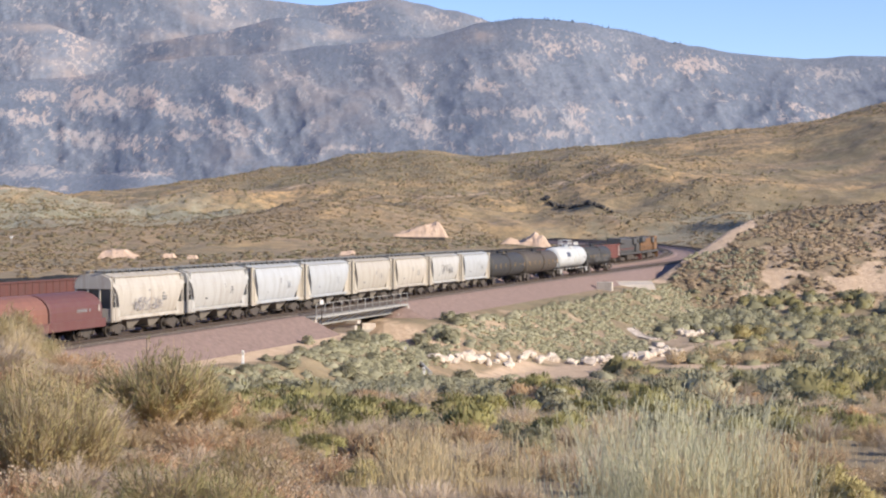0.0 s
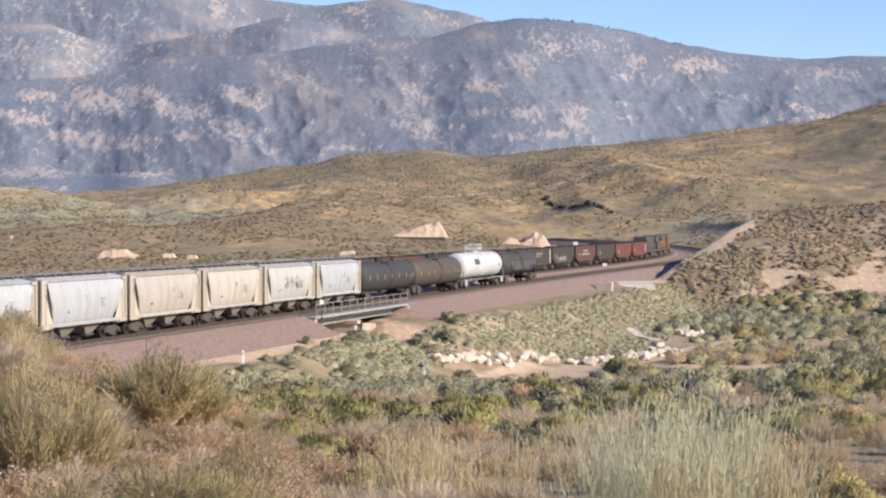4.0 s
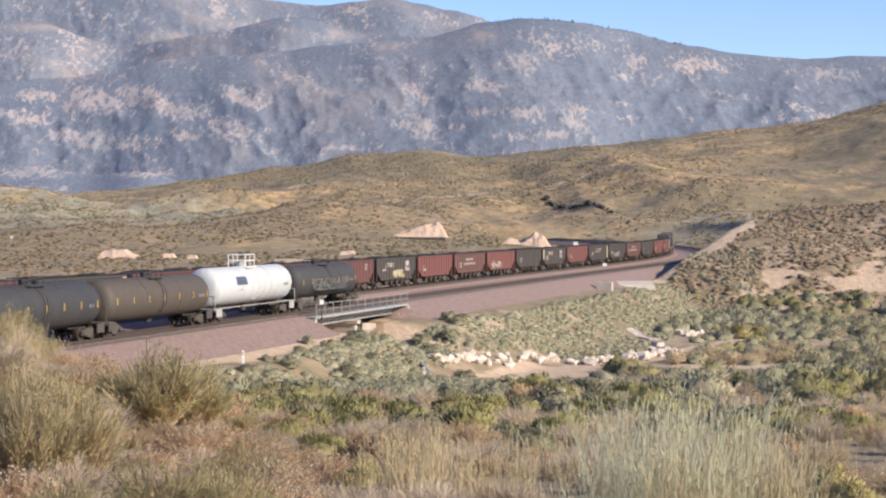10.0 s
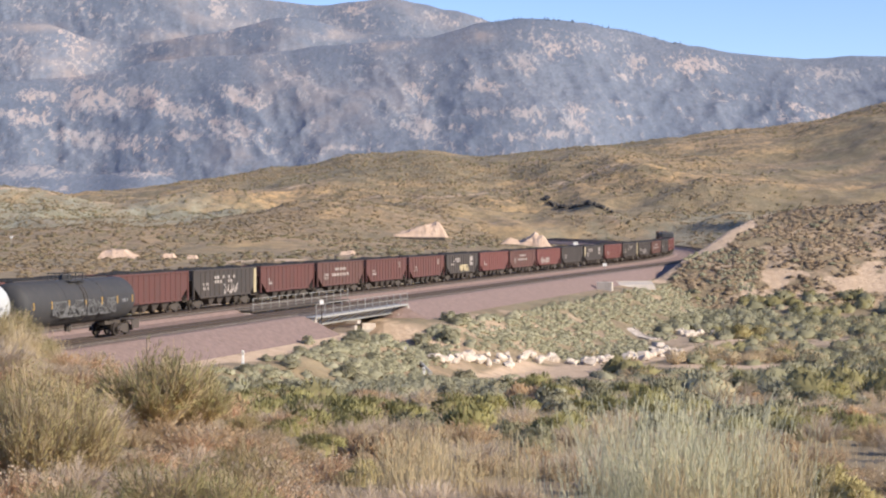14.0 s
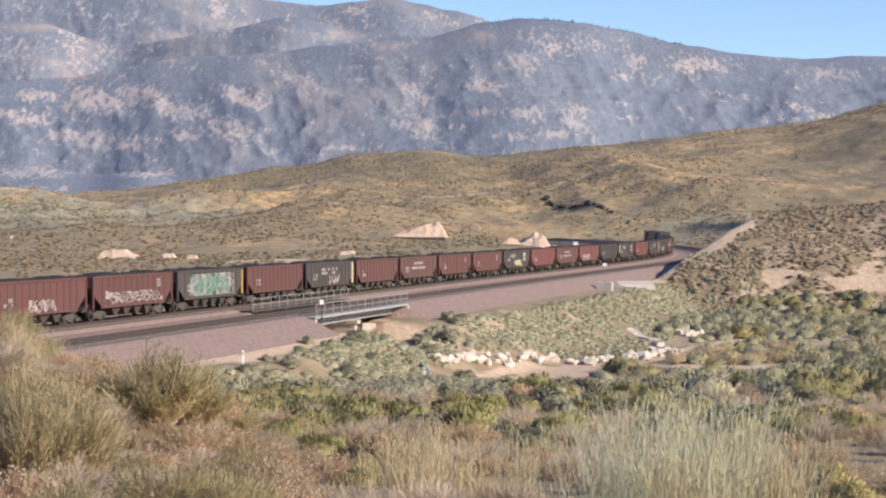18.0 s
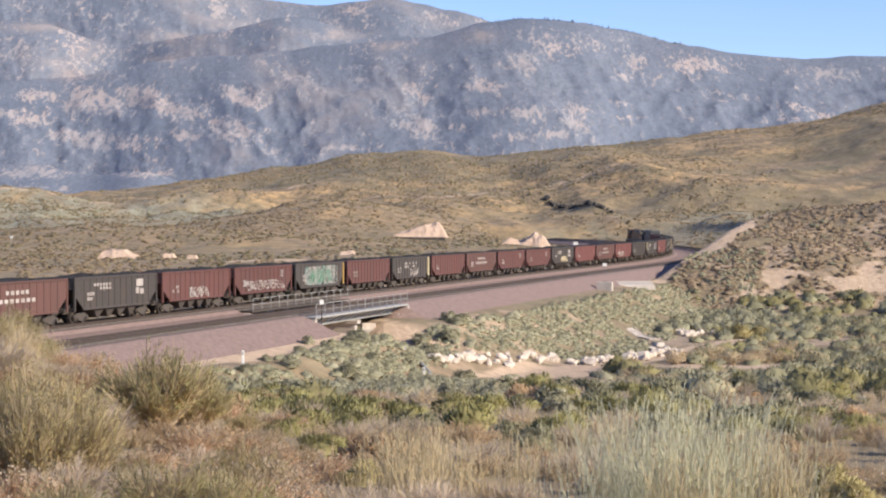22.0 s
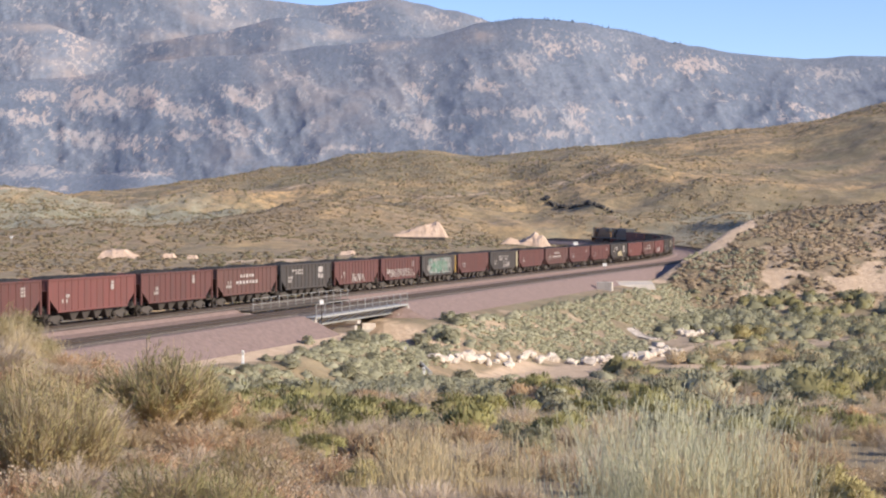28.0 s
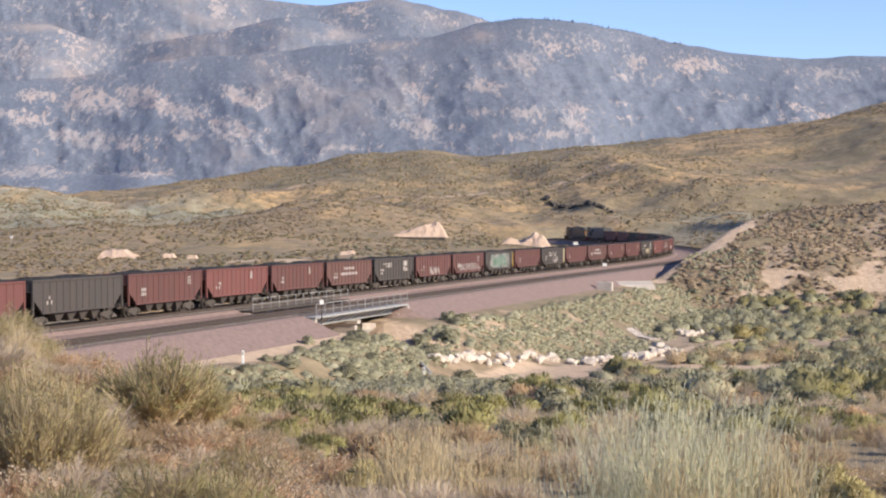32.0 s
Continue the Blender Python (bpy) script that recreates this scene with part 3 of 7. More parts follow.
def build_mountains():
    xs = np.concatenate([np.arange(-2600, -1150, 40), np.arange(-1150, 1150, 3.6), np.arange(1150, 2600, 40)])
    ys = np.concatenate([np.arange(2440, 2700, 20), np.arange(2700, 4230, 7.0), np.arange(4230, 4500, 40)])
    yy, uu = np.meshgrid(ys, xs, indexing="ij")
    xx = uu * yy / 4200
    eye = 7.7
    bend = xx + 0.35 * (yy - 3000) * smooth(300, -100, uu) - 0.30 * (yy - 3000) * smooth(0, 400, uu) + 70 * fbm(xx, yy, 420, 3, 3)
    spur = ridged(bend, yy * 0.55, 260, 3, 3) - 0.62
    fold = ridged(bend * 0.8 + 40 * fbm(xx, yy, 160, 2, 5), yy * 0.7, 105, 4, 6) - 0.60
    fine = ridged(xx + 0.25 * yy, yy * 0.5, 36, 3, 12) - 0.60
    z = np.full(xx.shape, 22.0) + 0.03 * (yy - 2440)
    for i, (far, place, height) in enumerate(RIDGES):
        turn = far + 60 * fbm(uu, uu * 0 + 50 * i, 300, 3, 21 + i)
        line = sum(np.interp(uu + w, place, height) for w in np.linspace(-1, 1, 9) * (60, 60, 95, 50)[i]) / 9
        crest = eye + (line + 0.8 * fbm(uu, uu * 0, 70, 5, 9 + i)) * turn / 1000
        front, back = np.maximum(turn - yy, 0), np.maximum(yy - turn, 0)
        steep = (0.30, 0.50, 0.56, 0.62)[i]
        form = crest - steep * front * (1 + 0.00035 * front) - 0.55 * back
        away = smooth(0, 190, front + 0.6 * back)
        form = form + away * (29 * spur + 22 * fold + 6 * fine) * (0.5, 1.0, 1.1, 1.0)[i] - 8 * away
        z = soft_max(z, form, 14.0)
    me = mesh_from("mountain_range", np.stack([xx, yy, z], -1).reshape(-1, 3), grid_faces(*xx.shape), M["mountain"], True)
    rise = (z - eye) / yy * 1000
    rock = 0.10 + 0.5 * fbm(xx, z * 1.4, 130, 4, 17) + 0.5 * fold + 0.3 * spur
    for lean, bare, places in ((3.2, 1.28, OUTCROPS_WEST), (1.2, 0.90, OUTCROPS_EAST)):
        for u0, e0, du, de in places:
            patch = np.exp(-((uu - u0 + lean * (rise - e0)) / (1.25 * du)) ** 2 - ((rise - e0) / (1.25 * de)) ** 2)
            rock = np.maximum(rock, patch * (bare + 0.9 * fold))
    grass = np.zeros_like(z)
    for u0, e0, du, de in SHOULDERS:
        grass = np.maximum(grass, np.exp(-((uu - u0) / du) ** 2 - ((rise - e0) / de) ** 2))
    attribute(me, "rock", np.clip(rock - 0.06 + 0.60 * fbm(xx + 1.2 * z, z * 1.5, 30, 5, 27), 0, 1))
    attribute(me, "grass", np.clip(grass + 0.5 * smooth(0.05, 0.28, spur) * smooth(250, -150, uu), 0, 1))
    # single pines that stand along the crest
    rng = np.random.default_rng(77)
    line = np.argmax(rise, axis=0)
    cols = rng.choice(np.where((xs > 90) & (xs < 560))[0], 60)
    tall = rng.uniform(2.2, 5.5, len(cols))
    foot = np.stack([xx[line[cols], cols], yy[line[cols], cols] - 4, z[line[cols], cols] - 1.5], -1)
    turn = np.arange(6) * np.pi / 3
    cone = [np.stack([r * np.cos(turn + k), r * np.sin(turn + k), np.full(6, h)], -1) for k, (r, h) in enumerate(((0.06, 0.0), (0.30, 0.18), (0.22, 0.45), (0.20, 0.55), (0.03, 1.0)))]
    shape = np.concatenate(cone)
    v = foot[:, None] + shape[None] * tall[:, None, None] * rng.uniform(0.75, 1.2, (len(cols), len(shape), 1))
    f = (np.arange(len(cols)) * len(shape))[:, None, None] + grid_faces(5, 6, True)
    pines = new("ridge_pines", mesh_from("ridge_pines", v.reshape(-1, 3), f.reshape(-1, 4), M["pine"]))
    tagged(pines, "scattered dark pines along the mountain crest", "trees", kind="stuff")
    tagged(new("mountain_range", me), "mountain range tinted grey-blue for haze, with pale rock outcrops", "mountains", kind="structure")


build_mountains()


# ---- roadbed and tracks ----
S_TRACK = np.arange(-600, 720, 4.0)


def swept(name, profile, mat, s_values, q0=0.0, closed=False, smooth_faces=False, drop=None):
    """A profile of (q, z) points carried along the railway's line."""
    prof = np.array(profile)
    ss = np.repeat(s_values[:, None], len(prof), 1)
    x, y, z = on_line(ss, q0 + prof[None, :, 0], prof[None, :, 1])
    if drop:
        z = np.where(ss == drop[0], z - drop[1], z)
    return mesh_from(name, np.stack([x, y, z], -1).reshape(-1, 3), grid_faces(len(s_values), len(prof), closed), mat, smooth_faces)


BRIDGE_NEAR, BRIDGE_FAR = (9.0, 36.0), (18.0, 45.0)


def build_roadbed():
    far_half = [(-7.5, -2.7), (-4.4, -0.95), (-2.1, -0.62), (-1.9, -0.36), (1.9, -0.36), (2.3, -0.62), (5.0, -0.92)]
    near_half = [(5.0, -0.92), (7.3, -0.70), (7.9, -0.36), (11.9, -0.36), (12.5, -0.62), (13.3, -1.02), (15.5, -2.10)]
    for profile, (s0, s1) in ((far_half, BRIDGE_FAR), (near_half, BRIDGE_NEAR)):
        for ss, end in ((np.linspace(-600, s0, 160), s0), (np.linspace(s1, 716, 170), s1)):
            # the stone spills down at the bridge ends
            spill = end + (2.6 if end == s0 else -2.6)
            ob = new("roadbed", swept("roadbed", profile, M["ballast"], np.append(ss, spill) if end == s0 else np.insert(ss, 0, spill), drop=(spill, 2.4)))
            tagged(ob, "pink-brown crushed stone ballast bed under the tracks", "ballast", kind="structure")
    for name, q in (("track_far", 0.0), ("track_near", NEAR_Q)):
        track = tagged(thing(name), "railway track with worn steel rails on dark sleepers", "railway track", kind="structure")
        # strip that puts the shade of rails and sleepers into the ballast colour
        dark = new("oily_strip", swept("oily_strip", [(-1.45, -0.345), (-1.25, -0.20), (1.25, -0.20), (1.45, -0.345)], M["ballast_dark"], S_TRACK, q))
        dark.parent = track
        for side in (-0.755, 0.755):
            shape = [(side - 0.07, -0.16), (side - 0.02, -0.14), (side - 0.035, -0.02), (side - 0.035, 0.0), (side + 0.035, 0.0), (side + 0.035, -0.02), (side + 0.02, -0.14), (side + 0.07, -0.16)]
            rail = new("rail", swept("rail", shape, M["rail"], S_TRACK, q, True))
            rail.parent = track
        cube = np.array([(a, b, c) for a in (-0.11, 0.11) for b in (-1.3, 1.3) for c in (-0.345, -0.165)])
        quads = np.array([(0, 1, 3, 2), (4, 6, 7, 5), (0, 4, 5, 1), (2, 3, 7, 6), (1, 5, 7, 3)])
        ties = np.arange(-90, 420, 0.55)
        h = np.interp(ties, S_LINE, HEADING)
        cx, cy, cz = on_line(ties, q)
        v = np.stack([cx[:, None] + cube[:, 0] * np.sin(h)[:, None] + cube[:, 1] * np.cos(h)[:, None],
                      cy[:, None] + cube[:, 0] * np.cos(h)[:, None] - cube[:, 1] * np.sin(h)[:, None], cz[:, None] + cube[:, 2]], -1)
        f = (np.arange(len(ties)) * 8)[:, None, None] + quads
        sleepers = new("sleepers", mesh_from("sleepers", v.reshape(-1, 3), f.reshape(-1, 4), M["timber"]))
        sleepers.parent = track
        tagged(sleepers, kind="stuff")


build_roadbed()


# ---- rolling stock ----
def wheelset_mesh():
    bm = bmesh.new()
    rod(bm, (0, -0.95, 0), (0, 0.95, 0), 0.08, 8)
    for y in (-0.755, 0.755):
        rod(bm, (0, y - 0.06, 0), (0, y + 0.07, 0), 0.46, 18)
        rod(bm, (0, y - 0.11 * (1 if y > 0 else -1) - 0.015, 0), (0, y - 0.11 * (1 if y > 0 else -1) + 0.015, 0), 0.49, 18)
        rod(bm, (0, y + (0.08 if y > 0 else -0.08), 0), (0, y + (0.13 if y > 0 else -0.13), 0), 0.17, 10)
    return bm


def side_frame_mesh(half):
    def make():
        bm = bmesh.new()
        prof = [(-half - 0.28, 0.36), (-half - 0.28, 0.60), (-0.55, 0.80), (0.55, 0.80), (half + 0.28, 0.60), (half + 0.28, 0.36), (half - 0.35, 0.40), (0.42, 0.20), (-0.42, 0.20), (-half + 0.35, 0.40)]
        a = [bm.verts.new((x, -0.09, z)) for x, z in prof]
        b = [bm.verts.new((x, 0.09, z)) for x, z in prof]
        n = len(prof)
        for i in range(n):
            bm.faces.new((a[i], a[(i + 1) % n], b[(i + 1) % n], b[i]))
        bm.faces.new(a[::-1])
        bm.faces.new(b)
        for x in (-half, half):
            rod(bm, (x, -0.14, 0.46), (x, 0.17, 0.46), 0.15, 10)
        for x in (-0.2, 0, 0.2):
            rod(bm, (x, 0, 0.24), (x, 0, 0.5), 0.09, 8)
        bmesh.ops.recalc_face_normals(bm, faces=bm.faces)
        return bm
    return make


WHEELS = {"near": [], "far": []}


def bogie(car, x, train, half=0.89, axles=2):
    """A truck with its side frames, bolster and wheelsets."""
    b = part("bogie", lambda: blocks((-0.22, 0.22, -1.1, 1.1, 0.50, 0.82), bevel=0.03), M["bogie"], car, "grimy cast steel bogie", key="bolster", at=pose(x, 0, 0))
    for y in (-1.02, 1.02):
        part("side_frame", side_frame_mesh(half), M["bogie"], b, key=("side_frame", half), at=pose(0, y, 0, 0, 0, 0 if y > 0 else 180))
    for i in range(axles):
        wx = (-half, half)[i] if axles == 2 else (i - 1) * half
        WHEELS[train].append(part("wheelset", wheelset_mesh, M["wheel"], b, key="wheelset", at=pose(wx, 0, 0.46), smooth_faces=False))
    return b


def coupler(car, x, sign):
    part("coupler", lambda: blocks((0, 0.62, -0.10, 0.10, 0.78, 1.0), (0.42, 0.74, -0.20, 0.20, 0.72, 1.06), bevel=0.03), M["under"], car, key="coupler", at=pose(x, 0, 0, 0, 0, 0 if sign > 0 else 180))


def ladder(name, car, x, y, z0, z1, width, mat, along_x=True, gap=0.42):
    rows = []
    ax = (lambda d: (x + d, y)) if along_x else (lambda d: (x, y + d))
    for d in (-width / 2, width / 2):
        px, py = ax(d)
        rows.append(((px, py, z0), (px, py, z1), 0.022))
    for i in range(int((z1 - z0) / gap)):
        z = z0 + 0.2 + i * gap
        a, b = ax(-width / 2), ax(width / 2)
        rows.append(((a[0], a[1], z), (b[0], b[1], z), 0.018))
    return part(name, rods(*rows), mat, car)


def marks(car, name, x0, z0, w, h, rows, cols, y, mat, seed, fill=0.75):
    """Unreadable stencilling as plain bars on one side; y is the face, its sign the side."""
    r = random.Random(seed)
    bm = bmesh.new()
    for j in range(rows):
        for i in range(cols):
            if r.random() < fill:
                a, b = x0 + w * i / cols, x0 + w * (i + 0.66) / cols
                c, d = z0 + h * j / rows, z0 + h * (j + 0.7) / rows
                block(bm, a, b, min(y, y * 1.004), max(y, y * 1.004), c, d)
    return tagged(part(name, bm, mat, car), kind="stuff")


def spray(car, x0, z0, w, h, y, mat, seed, strokes=26, thick=0.05, name="graffiti"):
    """Sprayed tag: bent thin strokes lying on the side."""
    r = random.Random(seed)
    bm = bmesh.new()
    s = 1 if y > 0 else -1
    for i in range(strokes):
        px, pz = x0 + w * (i + r.random()) / strokes, z0 + h * r.uniform(0.1, 0.9)
        for _ in range(r.randint(2, 4)):
            nx = min(max(px + r.uniform(-0.1, 0.1) * w, x0), x0 + w)
            nz = min(max(pz + r.uniform(-0.75, 0.75) * h, z0), z0 + h)
            d = Vector((nx - px, 0, nz - pz))
            if d.length > 0.02:
                n = Vector((-d.z, 0, d.x)).normalized() * thick * r.uniform(0.6, 1.4)
                lift = y + s * r.uniform(0.002, 0.010)
                v = [bm.verts.new((q.x, lift, q.z)) for q in (Vector((px, 0, pz)) - n, Vector((nx, 0, nz)) - n, Vector((nx, 0, nz)) + n, Vector((px, 0, pz)) + n)]
                w2 = [bm.verts.new((q.co.x, lift + s * 0.004, q.co.z)) for q in v]
                bm.faces.new(w2)
                for k in range(4):
                    bm.faces.new((v[k], v[(k + 1) % 4], w2[(k + 1) % 4], w2[k]))
            px, pz = nx, nz
    bmesh.ops.recalc_face_normals(bm, faces=bm.faces)
    return tagged(part(name, bm, mat, car, "sprayed graffiti tag"), kind="stuff")


def covered_hopper(body, seed, label, flush=False):
    """A two-bay covered hopper with bulging sides, 12.0 m over its ends; x runs forward. A flush one carries its side sheets out to the ends."""
    car = tagged(thing("covered_hopper"), label, "rail car", "covered hoppers of the near train")
    near = [(1.20 + 0.34 * math.sin(w) ** 0.8 if w < 1.6 else 1.54 - 0.55 * (1 - math.sin(w)) ** 1.2, 1.28 + 2.95 * (w / 3.0)) for w in np.linspace(0.02, 2.75, 13)]
    side = near + [(0.55, 4.28), (-0.55, 4.28)] + [(-y, z) for y, z in near[::-1]]

    def hull():
        secs = []
        ends = ((5.95, 2.15), (5.75, 2.0), (5.35, 1.55), (5.0, 0.85), (4.85, 0.0))
        for x, lift in [(-a, b) for a, b in ends] + list(ends[::-1]) if flush else ((-5.55, 2.7), (-5.2, 1.95), (-4.85, 1.2), (-4.55, 0.55), (-4.3, 0.0), (4.3, 0.0), (4.55, 0.55), (4.85, 1.2), (5.2, 1.95), (5.55, 2.7)):
            secs.append([(x, y * (0.99 if lift else 1), max(z, 1.28 + lift) if z < 3.9 else z) for y, z in side])
        return loft(secs)
    part("hull", hull, body, car, key=("hull", body.name, flush))
    part("roof", lambda: loft([[(x, y, z) for y, z in ((1.26, 4.03), (1.30, 4.12), (0.62, 4.34), (-0.62, 4.34), (-1.30, 4.12), (-1.26, 4.03))] for x in (-5.75, 5.75)]), body, car, key=("roof", body.name))
    for y in (0.62, -0.62):
        part("running_board", lambda: blocks((-6.2, 6.2, -0.17, 0.17, 4.50, 4.54), *[(x - 0.03, x + 0.03, -0.14, 0.14, 4.30, 4.50) for x in np.linspace(-5.6, 5.6, 10)]), M["boardgrey"], car, key="running_board", at=pose(0, y, 0))
    part("hatch", lambda: blocks((-4.9, 4.9, -0.28, 0.28, 4.33, 4.47), *[(x - 0.06, x + 0.06, -0.34, 0.34, 4.34, 4.51) for x in np.linspace(-4.5, 4.5, 10)], bevel=0.02), M["boardgrey"], car, key="hatch")
    for sx in (-1, 1):
        part("slope_sheet", lambda: loft([[(4.3, y, 1.35) for y in (-1.2, 1.2)] + [(4.36, y, 1.32) for y in (1.2, -1.2)],
                                           [(5.55, y, 3.25) for y in (-1.40, 1.40)] + [(5.62, y, 3.22) for y in (1.40, -1.40)]]), body, car, key=("slope", body.name), at=pose(0, 0, 0, 0, 0, 0 if sx > 0 else 180))
        part("end_sheet", lambda: blocks((5.50, 5.58, -1.42, 1.42, 3.2, 4.1), bevel=0.02), body, car, key=("end_sheet", body.name), at=pose(0, 0, 0, 0, 0, 0 if sx > 0 else 180))
        turn = 0 if sx > 0 else 180
        if flush:
            # an open end: grey slope sheet behind two posts, a low kerb plate below it
            part("end_sheet_slope", lambda: loft([[(4.9, y, 1.75) for y in (-1.25, 1.25)] + [(4.96, y, 1.72) for y in (1.25, -1.25)], [(5.80, y, 3.4) for y in (-1.36, 1.36)] + [(5.86, y, 3.37) for y in (1.36, -1.36)]]), M["boardgrey"], car, key="flush_slope", at=pose(0, 0, 0, 0, 0, turn))
            part("end_cap", lambda: loft([[(x, y, z) for y, z in ((1.36, 3.3), (1.36, 3.75), (1.18, 4.05), (0.6, 4.28), (-0.6, 4.28), (-1.18, 4.05), (-1.36, 3.75), (-1.36, 3.3))] for x in (5.80, 6.06)]), body, car, key=("end_cap", body.name), at=pose(0, 0, 0, 0, 0, turn))
            for y in (-1.36, 1.36):
                part("kerb_plate", lambda: blocks((4.7, 6.02, -0.03, 0.03, 1.08, 2.0), bevel=0.02), body, car, key=("kerb_plate", body.name), at=pose(0, y, 0, 0, 0, turn))
            for y in (-1.30, -0.45, 0.45, 1.30):
                part("end_post", lambda: blocks((5.90, 6.02, -0.06, 0.06, 1.05, 3.4), bevel=0.02), body, car, key=("end_post", body.name), at=pose(0, y, 0, 0, 0, turn))
            part("end_plate", lambda: blocks((5.92, 5.98, -1.3, 1.3, 1.08, 1.95), bevel=0.02), body, car, key=("end_plate", body.name), at=pose(0, 0, 0, 0, 0, turn))
            for y in (-1.41, 1.41):
                ladder("ladder", car, sx * 5.72, y, 1.0, 4.0, 0.42, body)
        else:
            part("end_fascia", lambda: blocks((5.90, 5.97, -1.38, 1.38, 3.62, 4.22), bevel=0.02), M["beige"], car, key="end_fascia", at=pose(0, 0, 0, 0, 0, turn))
        for y in () if flush else (-1.33, 1.33):
            def web(y=y):
                bm = bmesh.new()
                edge = [(5.98, 1.10), (5.98, 4.0), (5.60, 4.0), (5.40, 3.3), (5.12, 2.6), (4.86, 2.0), (4.6, 1.5), (4.32, 1.10)]
                a = [bm.verts.new((x, -0.02, z)) for x, z in edge]
                b = [bm.verts.new((x, 0.02, z)) for x, z in edge]
                for i in range(8):
                    bm.faces.new((a[i], a[(i + 1) % 8], b[(i + 1) % 8], b[i]))
                bm.faces.new(a[::-1])
                bm.faces.new(b)
                bmesh.ops.recalc_face_normals(bm, faces=bm.faces)
                return bm
            part("end_web", web, M["beige"], car, key="end_web", at=pose(0, y, 0, 0, 0, 0 if sx > 0 else 180))
        for y in () if flush else (-1.38, 1.38):
            part("corner_post", lambda: blocks((5.98, 6.16, -0.07, 0.07, 1.05, 4.20), (5.05, 6.10, -0.05, 0.05, 1.05, 1.28), (5.5, 6.10, -0.05, 0.05, 3.95, 4.12)), M["beige"], car, key="corner_post", at=pose(0, y, 0, 0, 0, 0) if sx > 0 else pose(0, y, 0, 0, 0, 180))
            ladder("ladder", car, sx * 5.72, y * 1.03, 1.0, 4.2, 0.42, M["beige"])
        for y in () if flush else (-0.55, 0.55):
            part("end_brace", lambda: rods(((6.02, 0, 1.15), (5.98, 0, 4.1), 0.08)), M["beige"], car, key="end_brace", at=pose(0, y, 0) if sx > 0 else pose(0, y, 0, 0, 0, 180))
        part("end_platform", lambda: blocks((4.55, 6.1, -1.40, 1.40, 1.02, 1.10), (5.1, 5.95, -0.3, 0.3, 0.78, 1.02)), M["dusty"], car, key="end_platform", at=pose(0, 0, 0, 0, 0, 0 if sx > 0 else 180))
        coupler(car, sx * 5.72, sx)
        bogie(car, sx * 4.55, "near")
    for y in (-1.36, 1.36):
        part("side_sill", lambda: blocks((-5.05, 5.05, -0.06, 0.06, 1.12, 1.36), bevel=0.02), body, car, key=("side_sill", body.name), at=pose(0, y, 0))
    for x in (-1.75, 1.75):
        part("hopper_bay", lambda: loft([[(-1.65, -1.15, 1.34), (1.65, -1.15, 1.34), (1.65, 1.15, 1.34), (-1.65, 1.15, 1.34)], [(-0.42, -0.7, 0.42), (0.42, -0.7, 0.42), (0.42, 0.7, 0.42), (-0.42, 0.7, 0.42)]]), M["dusty"], car, key="hopper_bay", at=pose(x, 0, 0))
        part("outlet_gate", lambda: blocks((-0.55, 0.55, -0.85, 0.85, 0.28, 0.42), bevel=0.02), M["bogie"], car, key="outlet_gate", at=pose(x, 0, 0))
    for y in (-1.539, 1.539):
        marks(car, "stencil", 1.9, 2.25, 0.85, 0.62, 3, 5, y, M["greymark"], seed, 0.7)
        marks(car, "stencil", -0.4 + 0.6 * (seed % 3), 2.75, 0.36, 0.42, 2, 2, y, M["greymark"], seed + 5, 0.9)
        marks(car, "stencil", -2.9, 1.98, 0.5, 0.16, 1, 3, y * 0.955, M["blackmark"], seed + 7, 0.9)
    return car


